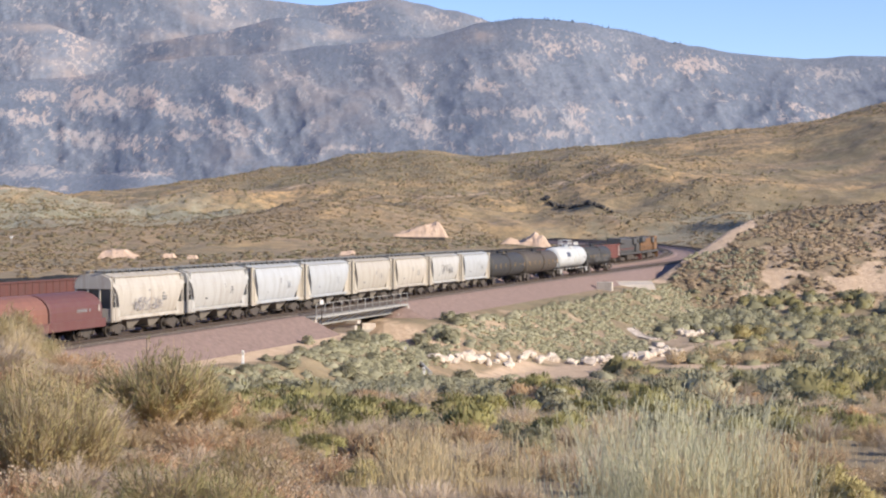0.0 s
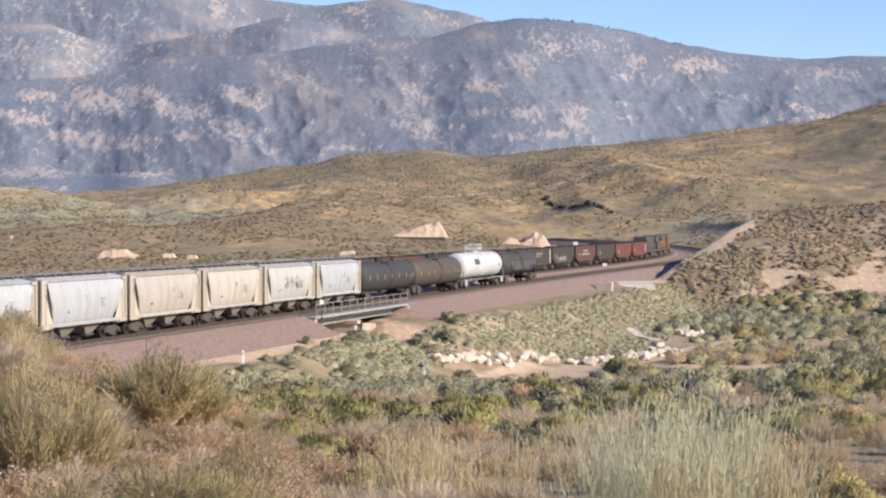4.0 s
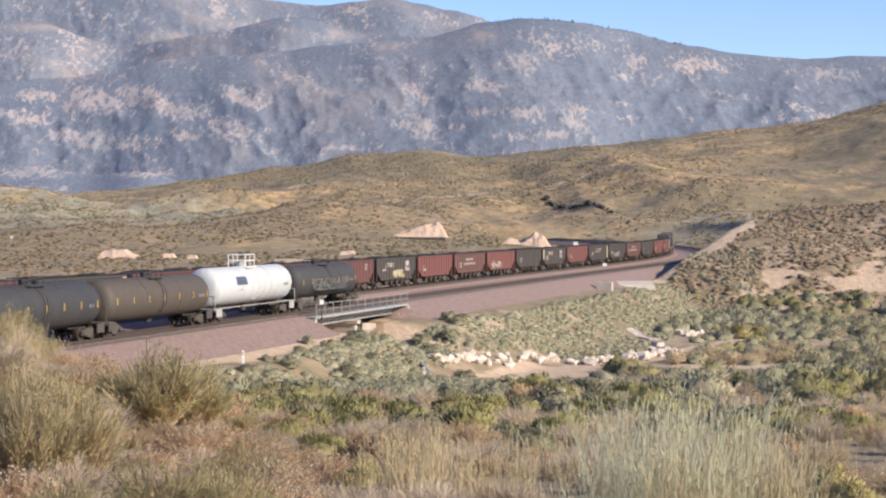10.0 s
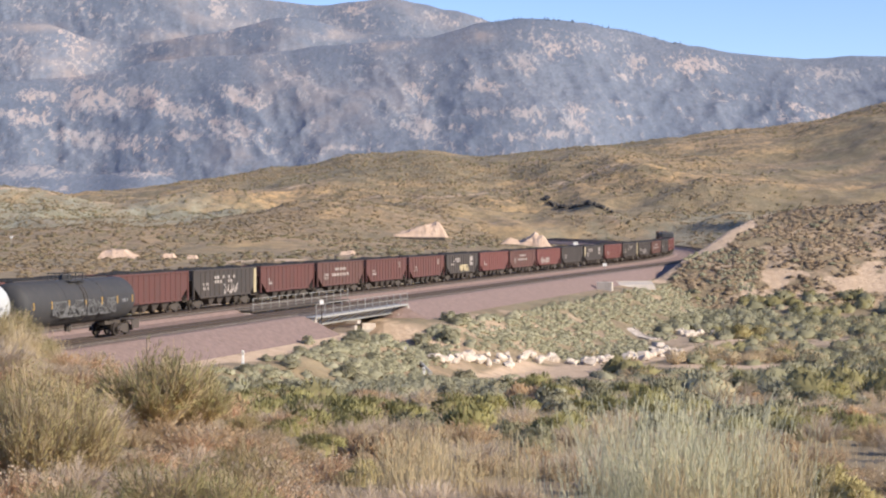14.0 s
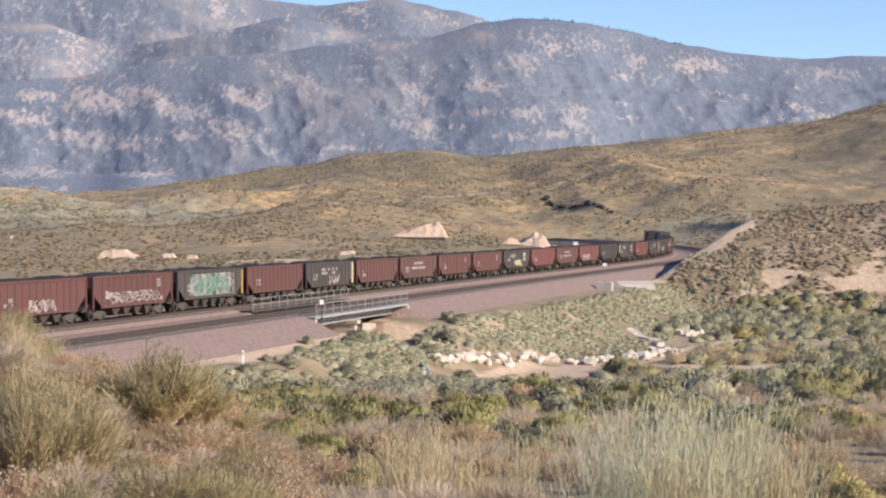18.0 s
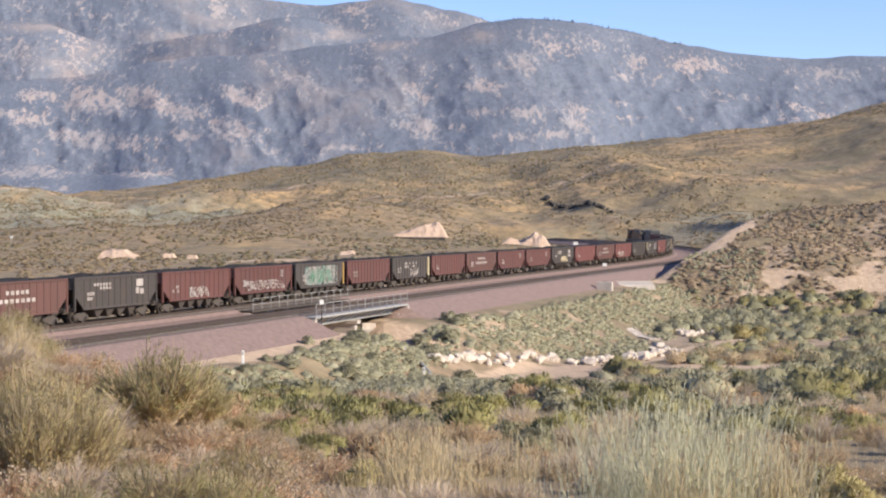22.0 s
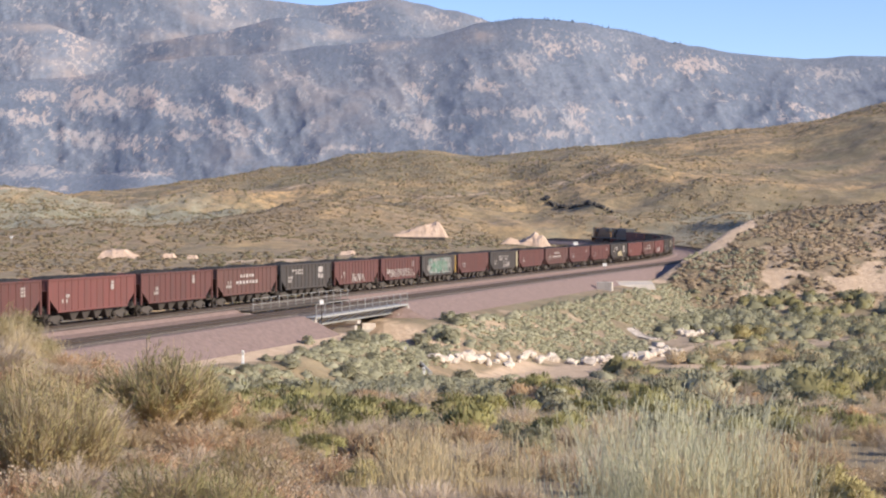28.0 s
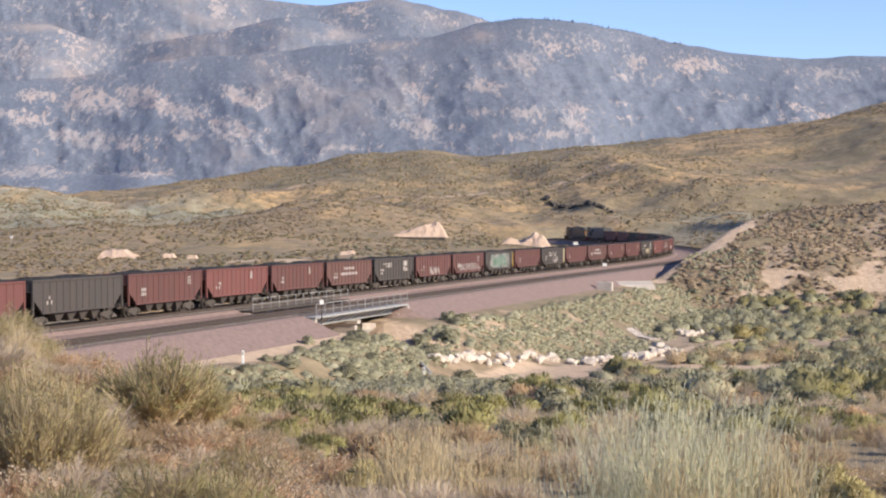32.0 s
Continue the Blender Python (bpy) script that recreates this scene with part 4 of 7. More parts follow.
def tank_car(half, radius, zc, body, label, train="near", dome="dark", seed=1):
    car = tagged(thing("tank_car"), label, "tank car")

    def shell():
        secs = []
        n = 28
        for x, r in ((-half, 0.25), (-half + 0.06, 0.55), (-half + 0.20, 0.80), (-half + 0.42, 0.94), (-half + 0.7, 1.0), (0, 1.0), (half - 0.7, 1.0), (half - 0.42, 0.94), (half - 0.20, 0.80), (half - 0.06, 0.55), (half, 0.25)):
            secs.append([(x, radius * r * math.sin(6.28319 * i / n), zc + radius * r * math.cos(6.28319 * i / n)) for i in range(n)])
        return loft(secs)
    part("shell", shell(), body, car, smooth_faces=True)
    for x in (-half * 0.33, half * 0.33):
        part("weld_band", loft([[(x + d, (radius + 0.012) * math.sin(6.28319 * i / 28), zc + (radius + 0.012) * math.cos(6.28319 * i / 28)) for i in range(28)] for d in (-0.05, 0.05)]), body, car)
    top = zc + radius
    part("dome", rods(((0, 0, top - 0.15), (0, 0, top + 0.32), 0.42), ((0.55, 0, top - 0.1), (0.55, 0, top + 0.18), 0.16)), M["white"] if dome == "white" else M["black"], car)
    bars = []
    grey = M["postwhite"] if dome == "white" else M["black"]
    hgt = 0.95 if dome == "white" else 0.42
    for x in (-1.0, 0, 1.0):
        for y in (-0.75, 0.75):
            bars.append(((x, y, top - 0.45), (x, y, top + hgt), 0.03))
    for z in ((top + hgt * 0.5, top + hgt) if dome == "white" else (top + hgt,)):
        for y in (-0.75, 0.75):
            bars.append(((-1.0, y, z), (1.0, y, z), 0.03))
        for x in (-1.0, 1.0):
            bars.append(((x, -0.75, z), (x, 0.75, z), 0.03))
    part("handrail", rods(*bars), grey, car)
    part("platform", blocks((-1.05, 1.05, -0.95, -0.5, top - 0.12, top - 0.06), (-1.05, 1.05, 0.5, 0.95, top - 0.12, top - 0.06)), grey, car)
    for y in (-1, 1):
        z0 = 0.9
        pts = [(radius * 1.03 * math.sin(a) * y, zc + radius * 1.03 * math.cos(a)) for a in np.linspace(0.45, 2.4, 9)]
        rows = []
        for x in (-0.22, 0.22):
            rows += [((x, *a), (x, *b), 0.022) for a, b in zip(pts, pts[1:])]
        rows += [((-0.22, *a), (0.22, *a), 0.018) for a in pts]
        part("ladder", rods(*rows), grey if dome == "white" else M["under"], car)
    sill = M["galv"] if dome == "white" else M["under"]
    for sx in (-1, 1):
        part("stub_sill", blocks((half - 2.9, half + 0.55, -0.3, 0.3, 0.78, 1.06)), M["under"], car, at=pose(0, 0, 0, 0, 0, 0 if sx > 0 else 180))
        part("saddle", loft([[(half - 2.4, y, 1.06) for y in (-0.4, 0.4)] + [(half - 1.6, y, 1.06) for y in (0.4, -0.4)], [(half - 2.5, y, zc - radius * 0.62) for y in (-1.1, 1.1)] + [(half - 1.5, y, zc - radius * 0.62) for y in (1.1, -1.1)]]), M["under"], car, at=pose(0, 0, 0, 0, 0, 0 if sx > 0 else 180))
        part("end_step", blocks((half - 0.5, half + 0.5, -1.4, 1.4, 1.02, 1.10), (half - 0.9, half + 0.2, -1.43, -1.36, 0.45, 1.05), (half - 0.9, half + 0.2, 1.36, 1.43, 0.45, 1.05)), sill, car, at=pose(0, 0, 0, 0, 0, 0 if sx > 0 else 180))
        part("end_rail", rods(((half + 0.45, -1.38, 1.05), (half + 0.45, -1.38, 2.1), 0.03), ((half + 0.45, -1.38, 2.1), (half + 0.45, 1.38, 2.1), 0.03), ((half + 0.45, 1.38, 2.1), (half + 0.45, 1.38, 1.05), 0.03)), sill, car, at=pose(0, 0, 0, 0, 0, 0 if sx > 0 else 180))
        coupler(car, sx * (half + 0.35), sx)
        bogie(car, sx * (half - 1.3), train)
    if dome == "white":
        for y in (-1.38, 1.38):
            part("side_walkway", blocks((-half, half, -0.05, 0.05, 1.08, 1.14)), sill, car, at=pose(0, y, 0))
    part("bottom_outlet", rods(((0.3, 0, 0.62), (0.3, 0, zc - radius + 0.1), 0.22)), M["under"], car)
    for y in (-1, 1):
        for i, x in enumerate(np.linspace(-half + 1.0, half - 1.0, 7)):
            if dome == "white":
                continue
            a = radius + 0.006
            bm = bmesh.new()
            block(bm, x - 0.05, x + 0.05, min(y * (a - 0.03), y * (a + 0.004)), max(y * (a - 0.03), y * (a + 0.004)), zc - 0.24, zc + 0.24)
            part("reflective_stripe", bm, M["yellow"], car)
        marks(car, "stencil", half - 2.6 if y < 0 else -half + 1.2, zc - 0.2, 1.1, 0.32, 1, 6, y * (radius + 0.002), M["greymark"], seed, 0.8)
    return car


def rib_mesh(h0, h1):
    def make():
        bm = bmesh.new()
        sec = [(-0.055, 0.0), (-0.035, 0.055), (0.035, 0.055), (0.055, 0.0)]
        a = [bm.verts.new((x, y, h0)) for x, y in sec]
        b = [bm.verts.new((x, y, h1)) for x, y in sec]
        for i in range(3):
            bm.faces.new((a[i], a[i + 1], b[i + 1], b[i]))
        bm.faces.new(a[::-1])
        bm.faces.new(b)
        bmesh.ops.recalc_face_normals(bm, faces=bm.faces)
        return bm
    return make


COAL_LEN = 7.45


def coal_mesh(seed):
    n, k = 40, 9
    xs, ys = np.linspace(-6.9, 6.9, n), np.linspace(-1.38, 1.38, k)
    xx, yy = np.meshgrid(xs, ys, indexing="ij")
    edge = np.minimum(1, (7.0 - np.abs(xx)) / 1.6) * np.minimum(1, (1.45 - np.abs(yy)) / 0.7)
    z = 3.42 + 0.42 * np.clip(edge, 0, 1) * (0.75 + 0.5 * fbm(xx + seed * 7, yy, 2.6, 3, seed)) + 0.05 * fbm(xx, yy + seed, 0.6, 2, 3)
    return mesh_from("coal_load", np.stack([xx, yy, z], -1).reshape(-1, 3), grid_faces(n, k), M["coal"], True)


COAL = [coal_mesh(i) for i in range(4)]


def coal_hopper(body, seed, label):
    """A four-bay ribbed open hopper, 15 m long, heaped with coal."""
    car = tagged(thing("coal_hopper"), label, "rail car", "coal hoppers of the far train")
    L2 = COAL_LEN
    for y in (-1.49, 1.49):
        def side():
            bm = bmesh.new()
            prof = [(-L2, 2.2), (-L2 + 1.55, 1.12), (L2 - 1.55, 1.12), (L2, 2.2), (L2, 3.5), (-L2, 3.5)]
            a = [bm.verts.new((x, -0.02, z)) for x, z in prof]
            b = [bm.verts.new((x, 0.02, z)) for x, z in prof]
            for i in range(6):
                bm.faces.new((a[i], a[(i + 1) % 6], b[(i + 1) % 6], b[i]))
            bm.faces.new(a[::-1])
            bm.faces.new(b)
            bmesh.ops.recalc_face_normals(bm, faces=bm.faces)
            return bm
        wall = part("side_wall", side, body, car, key=("coal_side", body.name), at=pose(0, y, 0))
        part("top_chord", lambda: blocks((-L2 - 0.02, L2 + 0.02, -0.09, 0.09, 3.44, 3.60), bevel=0.02), body, car, key=("top_chord", body.name), at=pose(0, y, 0))
        part("bottom_sill", lambda: blocks((-L2 + 1.45, L2 - 1.45, -0.08, 0.08, 1.02, 1.18), bevel=0.02), body, car, key=("bottom_sill", body.name), at=pose(0, y, 0))
        for x in np.linspace(-L2 + 1.6, L2 - 1.6, 12):
            part("rib", rib_mesh(1.16, 3.46), body, wall, key=("rib", body.name), at=pose(x, 0.02 if y > 0 else -0.02, 0, 0, 0, 0 if y > 0 else 180))
        for sx in (-1, 1):
            part("corner_post", lambda: blocks((-0.1, 0.1, -0.07, 0.07, 1.0, 3.5)), body, car, key=("coal_post", body.name), at=pose(sx * (L2 - 0.06), y, 0))
    for sx in (-1, 1):
        turn = 0 if sx > 0 else 180
        part("slope_sheet", lambda: loft([[(4.6, y, 1.15) for y in (-1.46, 1.46)] + [(4.66, y, 1.10) for y in (1.46, -1.46)], [(L2, y, 2.75) for y in (-1.46, 1.46)] + [(L2 + 0.03, y, 2.70) for y in (1.46, -1.46)]]), body, car, key=("coal_slope", body.name), at=pose(0, 0, 0, 0, 0, turn))
        part("end_wall", lambda: blocks((L2 - 0.05, L2, -1.46, 1.46, 2.7, 3.52), (L2 - 0.12, L2 + 0.04, -1.5, 1.5, 3.44, 3.6)), body, car, key=("coal_end", body.name), at=pose(0, 0, 0, 0, 0, turn))
        part("end_sill", lambda: blocks((L2 - 0.35, L2, -1.45, 1.45, 0.95, 1.22), (L2 - 0.3, L2 - 0.2, -0.5, -0.38, 1.2, 2.8), (L2 - 0.3, L2 - 0.2, 0.38, 0.5, 1.2, 2.8)), M["under"], car, key="coal_end_sill", at=pose(0, 0, 0, 0, 0, turn))
        part("brake_gear", lambda: rods(((L2 - 0.9, -0.6, 1.15), (L2 - 0.9, -0.6, 1.9), 0.16), ((L2 - 1.3, 0.5, 1.35), (L2 - 0.6, 0.5, 1.35), 0.2)), M["under"], car, key="brake_gear", at=pose(0, 0, 0, 0, 0, turn))
        coupler(car, sx * (L2 - 0.15), sx)
        bogie(car, sx * (L2 - 1.9), "far")
    part("centre_sill", lambda: blocks((-L2 + 0.3, L2 - 0.3, -0.28, 0.28, 0.72, 1.12)), M["under"], car, key="centre_sill")
    for x in (-3.0, -1.0, 1.0, 3.0):
        part("hopper_bay", lambda: loft([[(-0.98, -1.4, 1.15), (0.98, -1.4, 1.15), (0.98, 1.4, 1.15), (-0.98, 1.4, 1.15)], [(0.30, -1.0, 0.30), (0.72, -1.0, 0.30), (0.72, 1.0, 0.30), (0.30, 1.0, 0.30)]]), M["under"], car, key="coal_bay", at=pose(x, 0, 0))
    load = new("coal_load", COAL[seed % 4])
    load.parent = car
    load["label"] = "heap of black coal"
    return car


def coil_car(body, label):
    car = tagged(thing("coil_car"), label, "rail car")
    for sx in (-1, 1):
        def hood():
            n = 12
            secs = []
            for x, k in ((0.12, 0.97), (0.25, 1.0), (7.3, 1.0), (7.62, 0.95), (7.75, 0.80)):
                arc = [(1.52 * k * math.cos(math.pi * i / n), 2.05 + 1.20 * k * math.sin(math.pi * i / n)) for i in range(n + 1)]
                secs.append([(x, 1.52 * k, 1.45)] + [(x, y, z) for y, z in arc] + [(x, -1.52 * k, 1.45)])
            return loft(secs)
        part("hood", hood(), M["rustred"] if sx < 0 else body, car, at=pose(0, 0, 0, 0, 0, 0 if sx > 0 else 180), smooth_faces=False)
        part("end_sill", blocks((7.4, 8.0, -1.5, 1.5, 1.0, 1.4)), body, car, at=pose(0, 0, 0, 0, 0, 0 if sx > 0 else 180))
        coupler(car, sx * 7.85, sx)
        bogie(car, sx * 6.0, "near")
        for y in (-1.535, 1.535):
            marks(car, "stencil", sx * 5.2 - 1.4, 1.95, 2.0, 0.30, 1, 8, y, M["greymark"], 3 + sx, 0.85)
            part("reflective_plate", blocks((sx * 7.0 - 0.13, sx * 7.0 + 0.13, min(y, y * 1.004), max(y, y * 1.004), 1.95, 2.35)), M["lettering"], car)
    for y in (-1.5, 1.5):
        part("side_sill", blocks((-7.9, 7.9, -0.1, 0.1, 0.85, 1.45), bevel=0.02), body, car, at=pose(0, y, 0))
    part("well_floor", blocks((-7.6, 7.6, -1.4, 1.4, 1.0, 1.3)), M["under"], car)
    return car


def locomotive(body, second, label, nose):
    """A six-axle diesel, 22 m long; x runs forward."""
    car = tagged(thing("locomotive"), label, "locomotive", "locomotives")
    part("walkway", blocks((-10.9, 10.9, -1.52, 1.52, 1.35, 1.75), bevel=0.03), M["locogrey"], car)
    part("engine_hood", blocks((-9.4, 5.9, -0.95, 0.95, 1.75, 4.35), bevel=0.12), body, car)
    part("radiator", blocks((-9.9, -6.2, -1.45, 1.45, 3.55, 4.65), bevel=0.15), second, car)
    part("roof", blocks((-6.1, 5.8, -0.8, 0.8, 4.352, 4.50), (-2.0, 0.5, -0.55, 0.55, 4.5, 4.72), (1.5, 3.2, -0.6, 0.6, 4.5, 4.66), bevel=0.04), second, car)
    cab = part("cab", blocks((5.92, 8.6, -1.5, 1.5, 1.76, 4.72), bevel=0.14), body, car)
    for y in (-1.505, 1.505):
        for x in (6.5, 7.7):
            part("side_window", blocks((x - 0.4, x + 0.4, y - 0.01, y + 0.01, 3.45, 4.15)), M["glass"], cab)
    for y in (-0.8, 0.8):
        part("windscreen", blocks((8.59, 8.61, y - 0.55, y + 0.55, 3.5, 4.2)), M["glass"], cab)
    part("nose", blocks((8.62, 10.3, -1.1, 1.1, 1.76, 3.4), bevel=0.15), nose, car)
    part("air_intake", blocks((3.6, 5.88, -1.4, 1.4, 3.3, 4.45), bevel=0.1), second, car)
    part("fuel_tank", blocks((-3.2, 3.2, -1.4, 1.4, 0.3, 1.3), bevel=0.15), M["under"], car)
    for sx in (-1, 1):
        part("pilot", blocks((10.6, 10.95, -1.45, 1.45, 0.15, 1.5), bevel=0.05), M["under"] if sx < 0 else nose, car, at=pose(0, 0, 0, 0, 0, 0 if sx > 0 else 180))
        coupler(car, sx * 10.75, sx)
        bogie(car, sx * 6.7, "far", 1.9, 3)
        part("end_rail", rods(*[((10.75, y, 1.7), (10.75, y, 2.75), 0.03) for y in (-1.4, -0.7, 0.7, 1.4)], ((10.75, -1.4, 2.75), (10.75, 1.4, 2.75), 0.03)), M["locogrey"], car, at=pose(0, 0, 0, 0, 0, 0 if sx > 0 else 180))
    for y in (-1.47, 1.47):
        part("side_rail", rods(*[((x, y, 1.7), (x, y, 2.75), 0.025) for x in np.linspace(-10, 5, 9)], ((-10, y, 2.75), (5, y, 2.75), 0.025)), M["locogrey"], car)
        part("side_stripe", blocks((-9.2, 5.6, min(y * 0.649, y * 0.652), max(y * 0.649, y * 0.652), 2.35, 2.55)), nose, car)
    for y in (-0.5, 0.5):
        part("headlight", rods(((8.6, y * 0.4, 4.45), (8.68, y * 0.4, 4.45), 0.12)), M["lettering"], cab)
    return car


# the two trains: each car with the place of its centre along the line at the start
NEAR_TRAIN, FAR_TRAIN = [], []
HOPPER_LOOKS = [("greywhite", "grey-white covered hopper with curved weathered sides"), ("offwhite", "off-white covered hopper with a black sprayed tag"), ("cream", "cream-grey covered hopper with faded lettering"),
                ("cream", "cream covered hopper with rust-stained sides"), ("greywhite", "pale grey covered hopper with small stencils"), ("greywhite", "grey-white covered hopper with small stencils"),
                ("offwhite", "off-white covered hopper with dusty sides"), ("cream", "tan-cream covered hopper with faint spray marks")]
for i, (look_name, words) in enumerate(HOPPER_LOOKS):
    car = covered_hopper(M[look_name], 11 + i, words, i > 5)
    NEAR_TRAIN.append((car, 75.06 - 12.9 * (i + 0.5), 4.55))
    for y in (-1.538, 1.538):
        if i == 1:
            spray(car, -1.9, 2.15, 4.4, 0.95, y, M["blackmark"], 4, 17, 0.024)
        if i == 7:
            spray(car, -3.2, 1.75, 5.2, 0.8, y, M["hopperspray"], 9, 24, 0.025)
NEAR_TRAIN.append((tank_car(8.15, 1.52, 2.40, M["black"], "black tank car with yellow reflective stripes", seed=2), 84.65, 6.85))
NEAR_TRAIN.append((tank_car(8.8, 1.51, 2.40, M["brown"], "brown-black tank car with a grimy shell", seed=3), 102.7, 7.5))
white_tank = tank_car(8.4, 1.55, 2.72, M["white"], "white tank car with a railed top platform", dome="white", seed=4)
for y in (-1, 1):
    arc = [(1.556 * math.sin(w) * y, 2.72 + 1.556 * math.cos(w)) for w in np.linspace(1.05, 1.50, 5)]
    part("blue_panel", loft([[(x, py, pz) for py, pz in arc] + [(x, py * 1.006, pz) for py, pz in arc[::-1]] for x in (-4.6, -2.4)]), M["blue"], white_tank)
    marks(white_tank, "stencil", -4.3, 2.4, 1.0, 0.14, 1, 5, y * 1.545, M["greymark"], 8, 0.9)
NEAR_TRAIN.append((white_tank, 121.2, 7.1))
last_tank = tank_car(8.1, 1.50, 2.58, M["black"], "black tank car with a grey sprayed tag", seed=5)
for y in (-1.50, 1.50):
    spray(last_tank, -4.6, 1.75, 9.2, 1.0, y * 1.0, M["tankspray"], 21, 60, 0.032)
NEAR_TRAIN.append((last_tank, 139.2, 6.8))
NEAR_TRAIN.append((coil_car(M["coilred"], "maroon coil car with rounded steel hoods"), -37.0, 6.0))
NEAR_TRAIN.append((coil_car(M["rustred"], "rusty orange-brown coil car with rounded hoods"), -53.7, 6.0))

PITCH, FIRST = 16.066, -138.60
FAR_LOOKS = {-9: "maroon", -8: "red", -7: "darkgrey", -6: "maroon", -5: "red", -4: "maroon", -3: "oxide", -2: "darkgrey", -1: "maroon", 0: "maroon", 1: "darkgrey", 2: "maroon", 3: "darkgrey", 4: "maroon",
             5: "oxide", 6: "maroon", 7: "maroon", 8: "darkgrey", 9: "red", 10: "oxide", 11: "red", 12: "darkgrey", 13: "darkgrey", 14: "red", 15: "darkgrey", 16: "darkgrey", 17: "oxide", 18: "darkgrey", 19: "red", 20: "red"}
WORDS = {"maroon": "maroon ribbed hopper car heaped with coal", "red": "faded red ribbed hopper car heaped with coal", "oxide": "brown-red ribbed hopper car with white road lettering", "darkgrey": "dark grey ribbed hopper car with white markings"}
for k, look_name in FAR_LOOKS.items():
    car = coal_hopper(M[look_name], k + 40, WORDS[look_name])
    FAR_TRAIN.append((car, FIRST + PITCH * (k + 0.5), 5.55))
    y = -1.57
    marks(car, "stencil", -5.4, 1.75, 1.3, 0.75, 2, 4, y, M["lettering"], k + 60, 0.7)
    if look_name == "oxide":
        marks(car, "road_lettering", -2.0, 2.65, 3.6, 0.42, 1, 5, y, M["lettering"], 1, 1.0)
        marks(car, "road_lettering", -3.0, 2.05, 5.6, 0.42, 1, 7, y, M["lettering"], 1, 1.0)
    if k in (-6, 0, 6, 7):
        marks(car, "emblem", 4.3, 2.45, 0.75, 0.75, 3, 3, y, M["lettering"], k, 0.85)
    if k in (-5, -4):
        part("emblem", blocks((2.9, 3.4, y - 0.006, y, 2.5, 2.95), (2.95, 3.35, y - 0.006, y, 2.98, 3.2)), M["lettering"], car)
    if k in (8, 13, -2):
        marks(car, "stencil", -4.3, 2.55, 3.2, 0.6, 2, 6, y, M["lettering"], k, 0.9)
        part("emblem", blocks((3.4, 4.7, y - 0.006, y, 2.6, 3.2), (3.3, 3.9, y - 0.006, y, 2.0, 2.5), (4.1, 4.8, y - 0.006, y, 1.95, 2.4)), M["lettering"], car)
    if k == 8:
        spray(car, -1.5, 1.3, 4.2, 0.75, y, M["cream_stripe"], 77, 30, 0.12)
    if k in (3, 15):
        part("end_stripe", blocks((6.75, 7.35, y - 0.004, y + 0.08, 1.15, 3.45)), M["cream_stripe"], car)
        marks(car, "stencil", -2.8, 2.3, 5.0, 0.8, 2, 8, y, M["lettering"], k, 0.55)
    if k == 3:
        spray(car, -0.5, 1.3, 3.2, 0.9, y, M["lettering"], 31, 14, 0.07)
    if k == 1:
        spray(car, -4.9, 1.35, 10.0, 1.85, y, M["tealspray"], 41, 60, 0.055)
        spray(car, -4.9, 1.35, 10.0, 1.85, y - 0.012, M["lettering"], 42, 80, 0.026)
        spray(car, -3.4, 1.6, 6.4, 1.2, y - 0.02, M["greenspray"], 43, 40, 0.05)
        part("end_stripe", blocks((7.05, 7.33, y - 0.004, y + 0.08, 1.15, 3.45)), M["yellow"], car)
    if k == 0:
        spray(car, -5.2, 1.35, 10.6, 0.85, y, M["lettering"], 51, 50, 0.028)
    if k == -1:
        spray(car, -1.8, 1.25, 4.2, 0.85, y, M["lettering"], 52, 30, 0.05)
    if k in (11, 16):
        spray(car, -3.5 if k == 16 else -5.0, 1.3, 5.2, 0.8, y, M["lettering"], 53, 26, 0.05)
    if k == 13:
        part("end_panel", blocks((-7.4, -6.7, y - 0.004, y + 0.08, 1.9, 3.45)), M["cream_stripe"], car)
    if k == 20:
        part("end_stripe", blocks((6.4, 7.1, y - 0.004, y + 0.08, 1.4, 3.2)), M["lettering"], car)
FAR_TRAIN.append((locomotive(M["locogrey"], M["locogrey"], "dark grey diesel locomotive with a red-orange cab end", M["locored"]), 198.8 + 11.3, 6.7))
FAR_TRAIN.append((locomotive(M["locoyellow"], M["locogrey"], "yellow-orange and grey diesel locomotive", M["locoyellow"]), 198.8 + 34.0, 6.7))


# ---- plants ----
def foliage(name, a, b, rough=0.85):
    m, t, bs = material(name, rough)
    g = t.nodes.new("ShaderNodeNewGeometry")
    info = t.nodes.new("ShaderNodeObjectInfo")
    col = mixed(t, g.outputs["Random Per Island"], a, b)
    patch = noise_fac(t, g.outputs["Position"], 0.5, 3, 0.35, 0.65)
    col = mixed(t, times(t, patch, 0.45), col, tuple(0.65 * x + 0.02 for x in a))
    value = node(t, "ShaderNodeMapRange", [("To Min", 0.85), ("To Max", 1.15)], [("Value", info.outputs["Random"])]).outputs[0]
    col = node(t, "ShaderNodeHueSaturation", (), [("Color", col), ("Value", value)]).outputs[0]
    t.links.new(col, bs.inputs["Base Color"])
    bs.inputs["Specular IOR Level"].default_value = 0.2
    glow = node(t, "ShaderNodeBsdfTranslucent", (), [("Color", col)])
    mix = node(t, "ShaderNodeMixShader", [("Fac", 0.38)], [(1, bs.outputs[0]), (2, glow.outputs[0])])
    t.links.new(mix.outputs[0], t.nodes["Material Output"].inputs["Surface"])
    return m


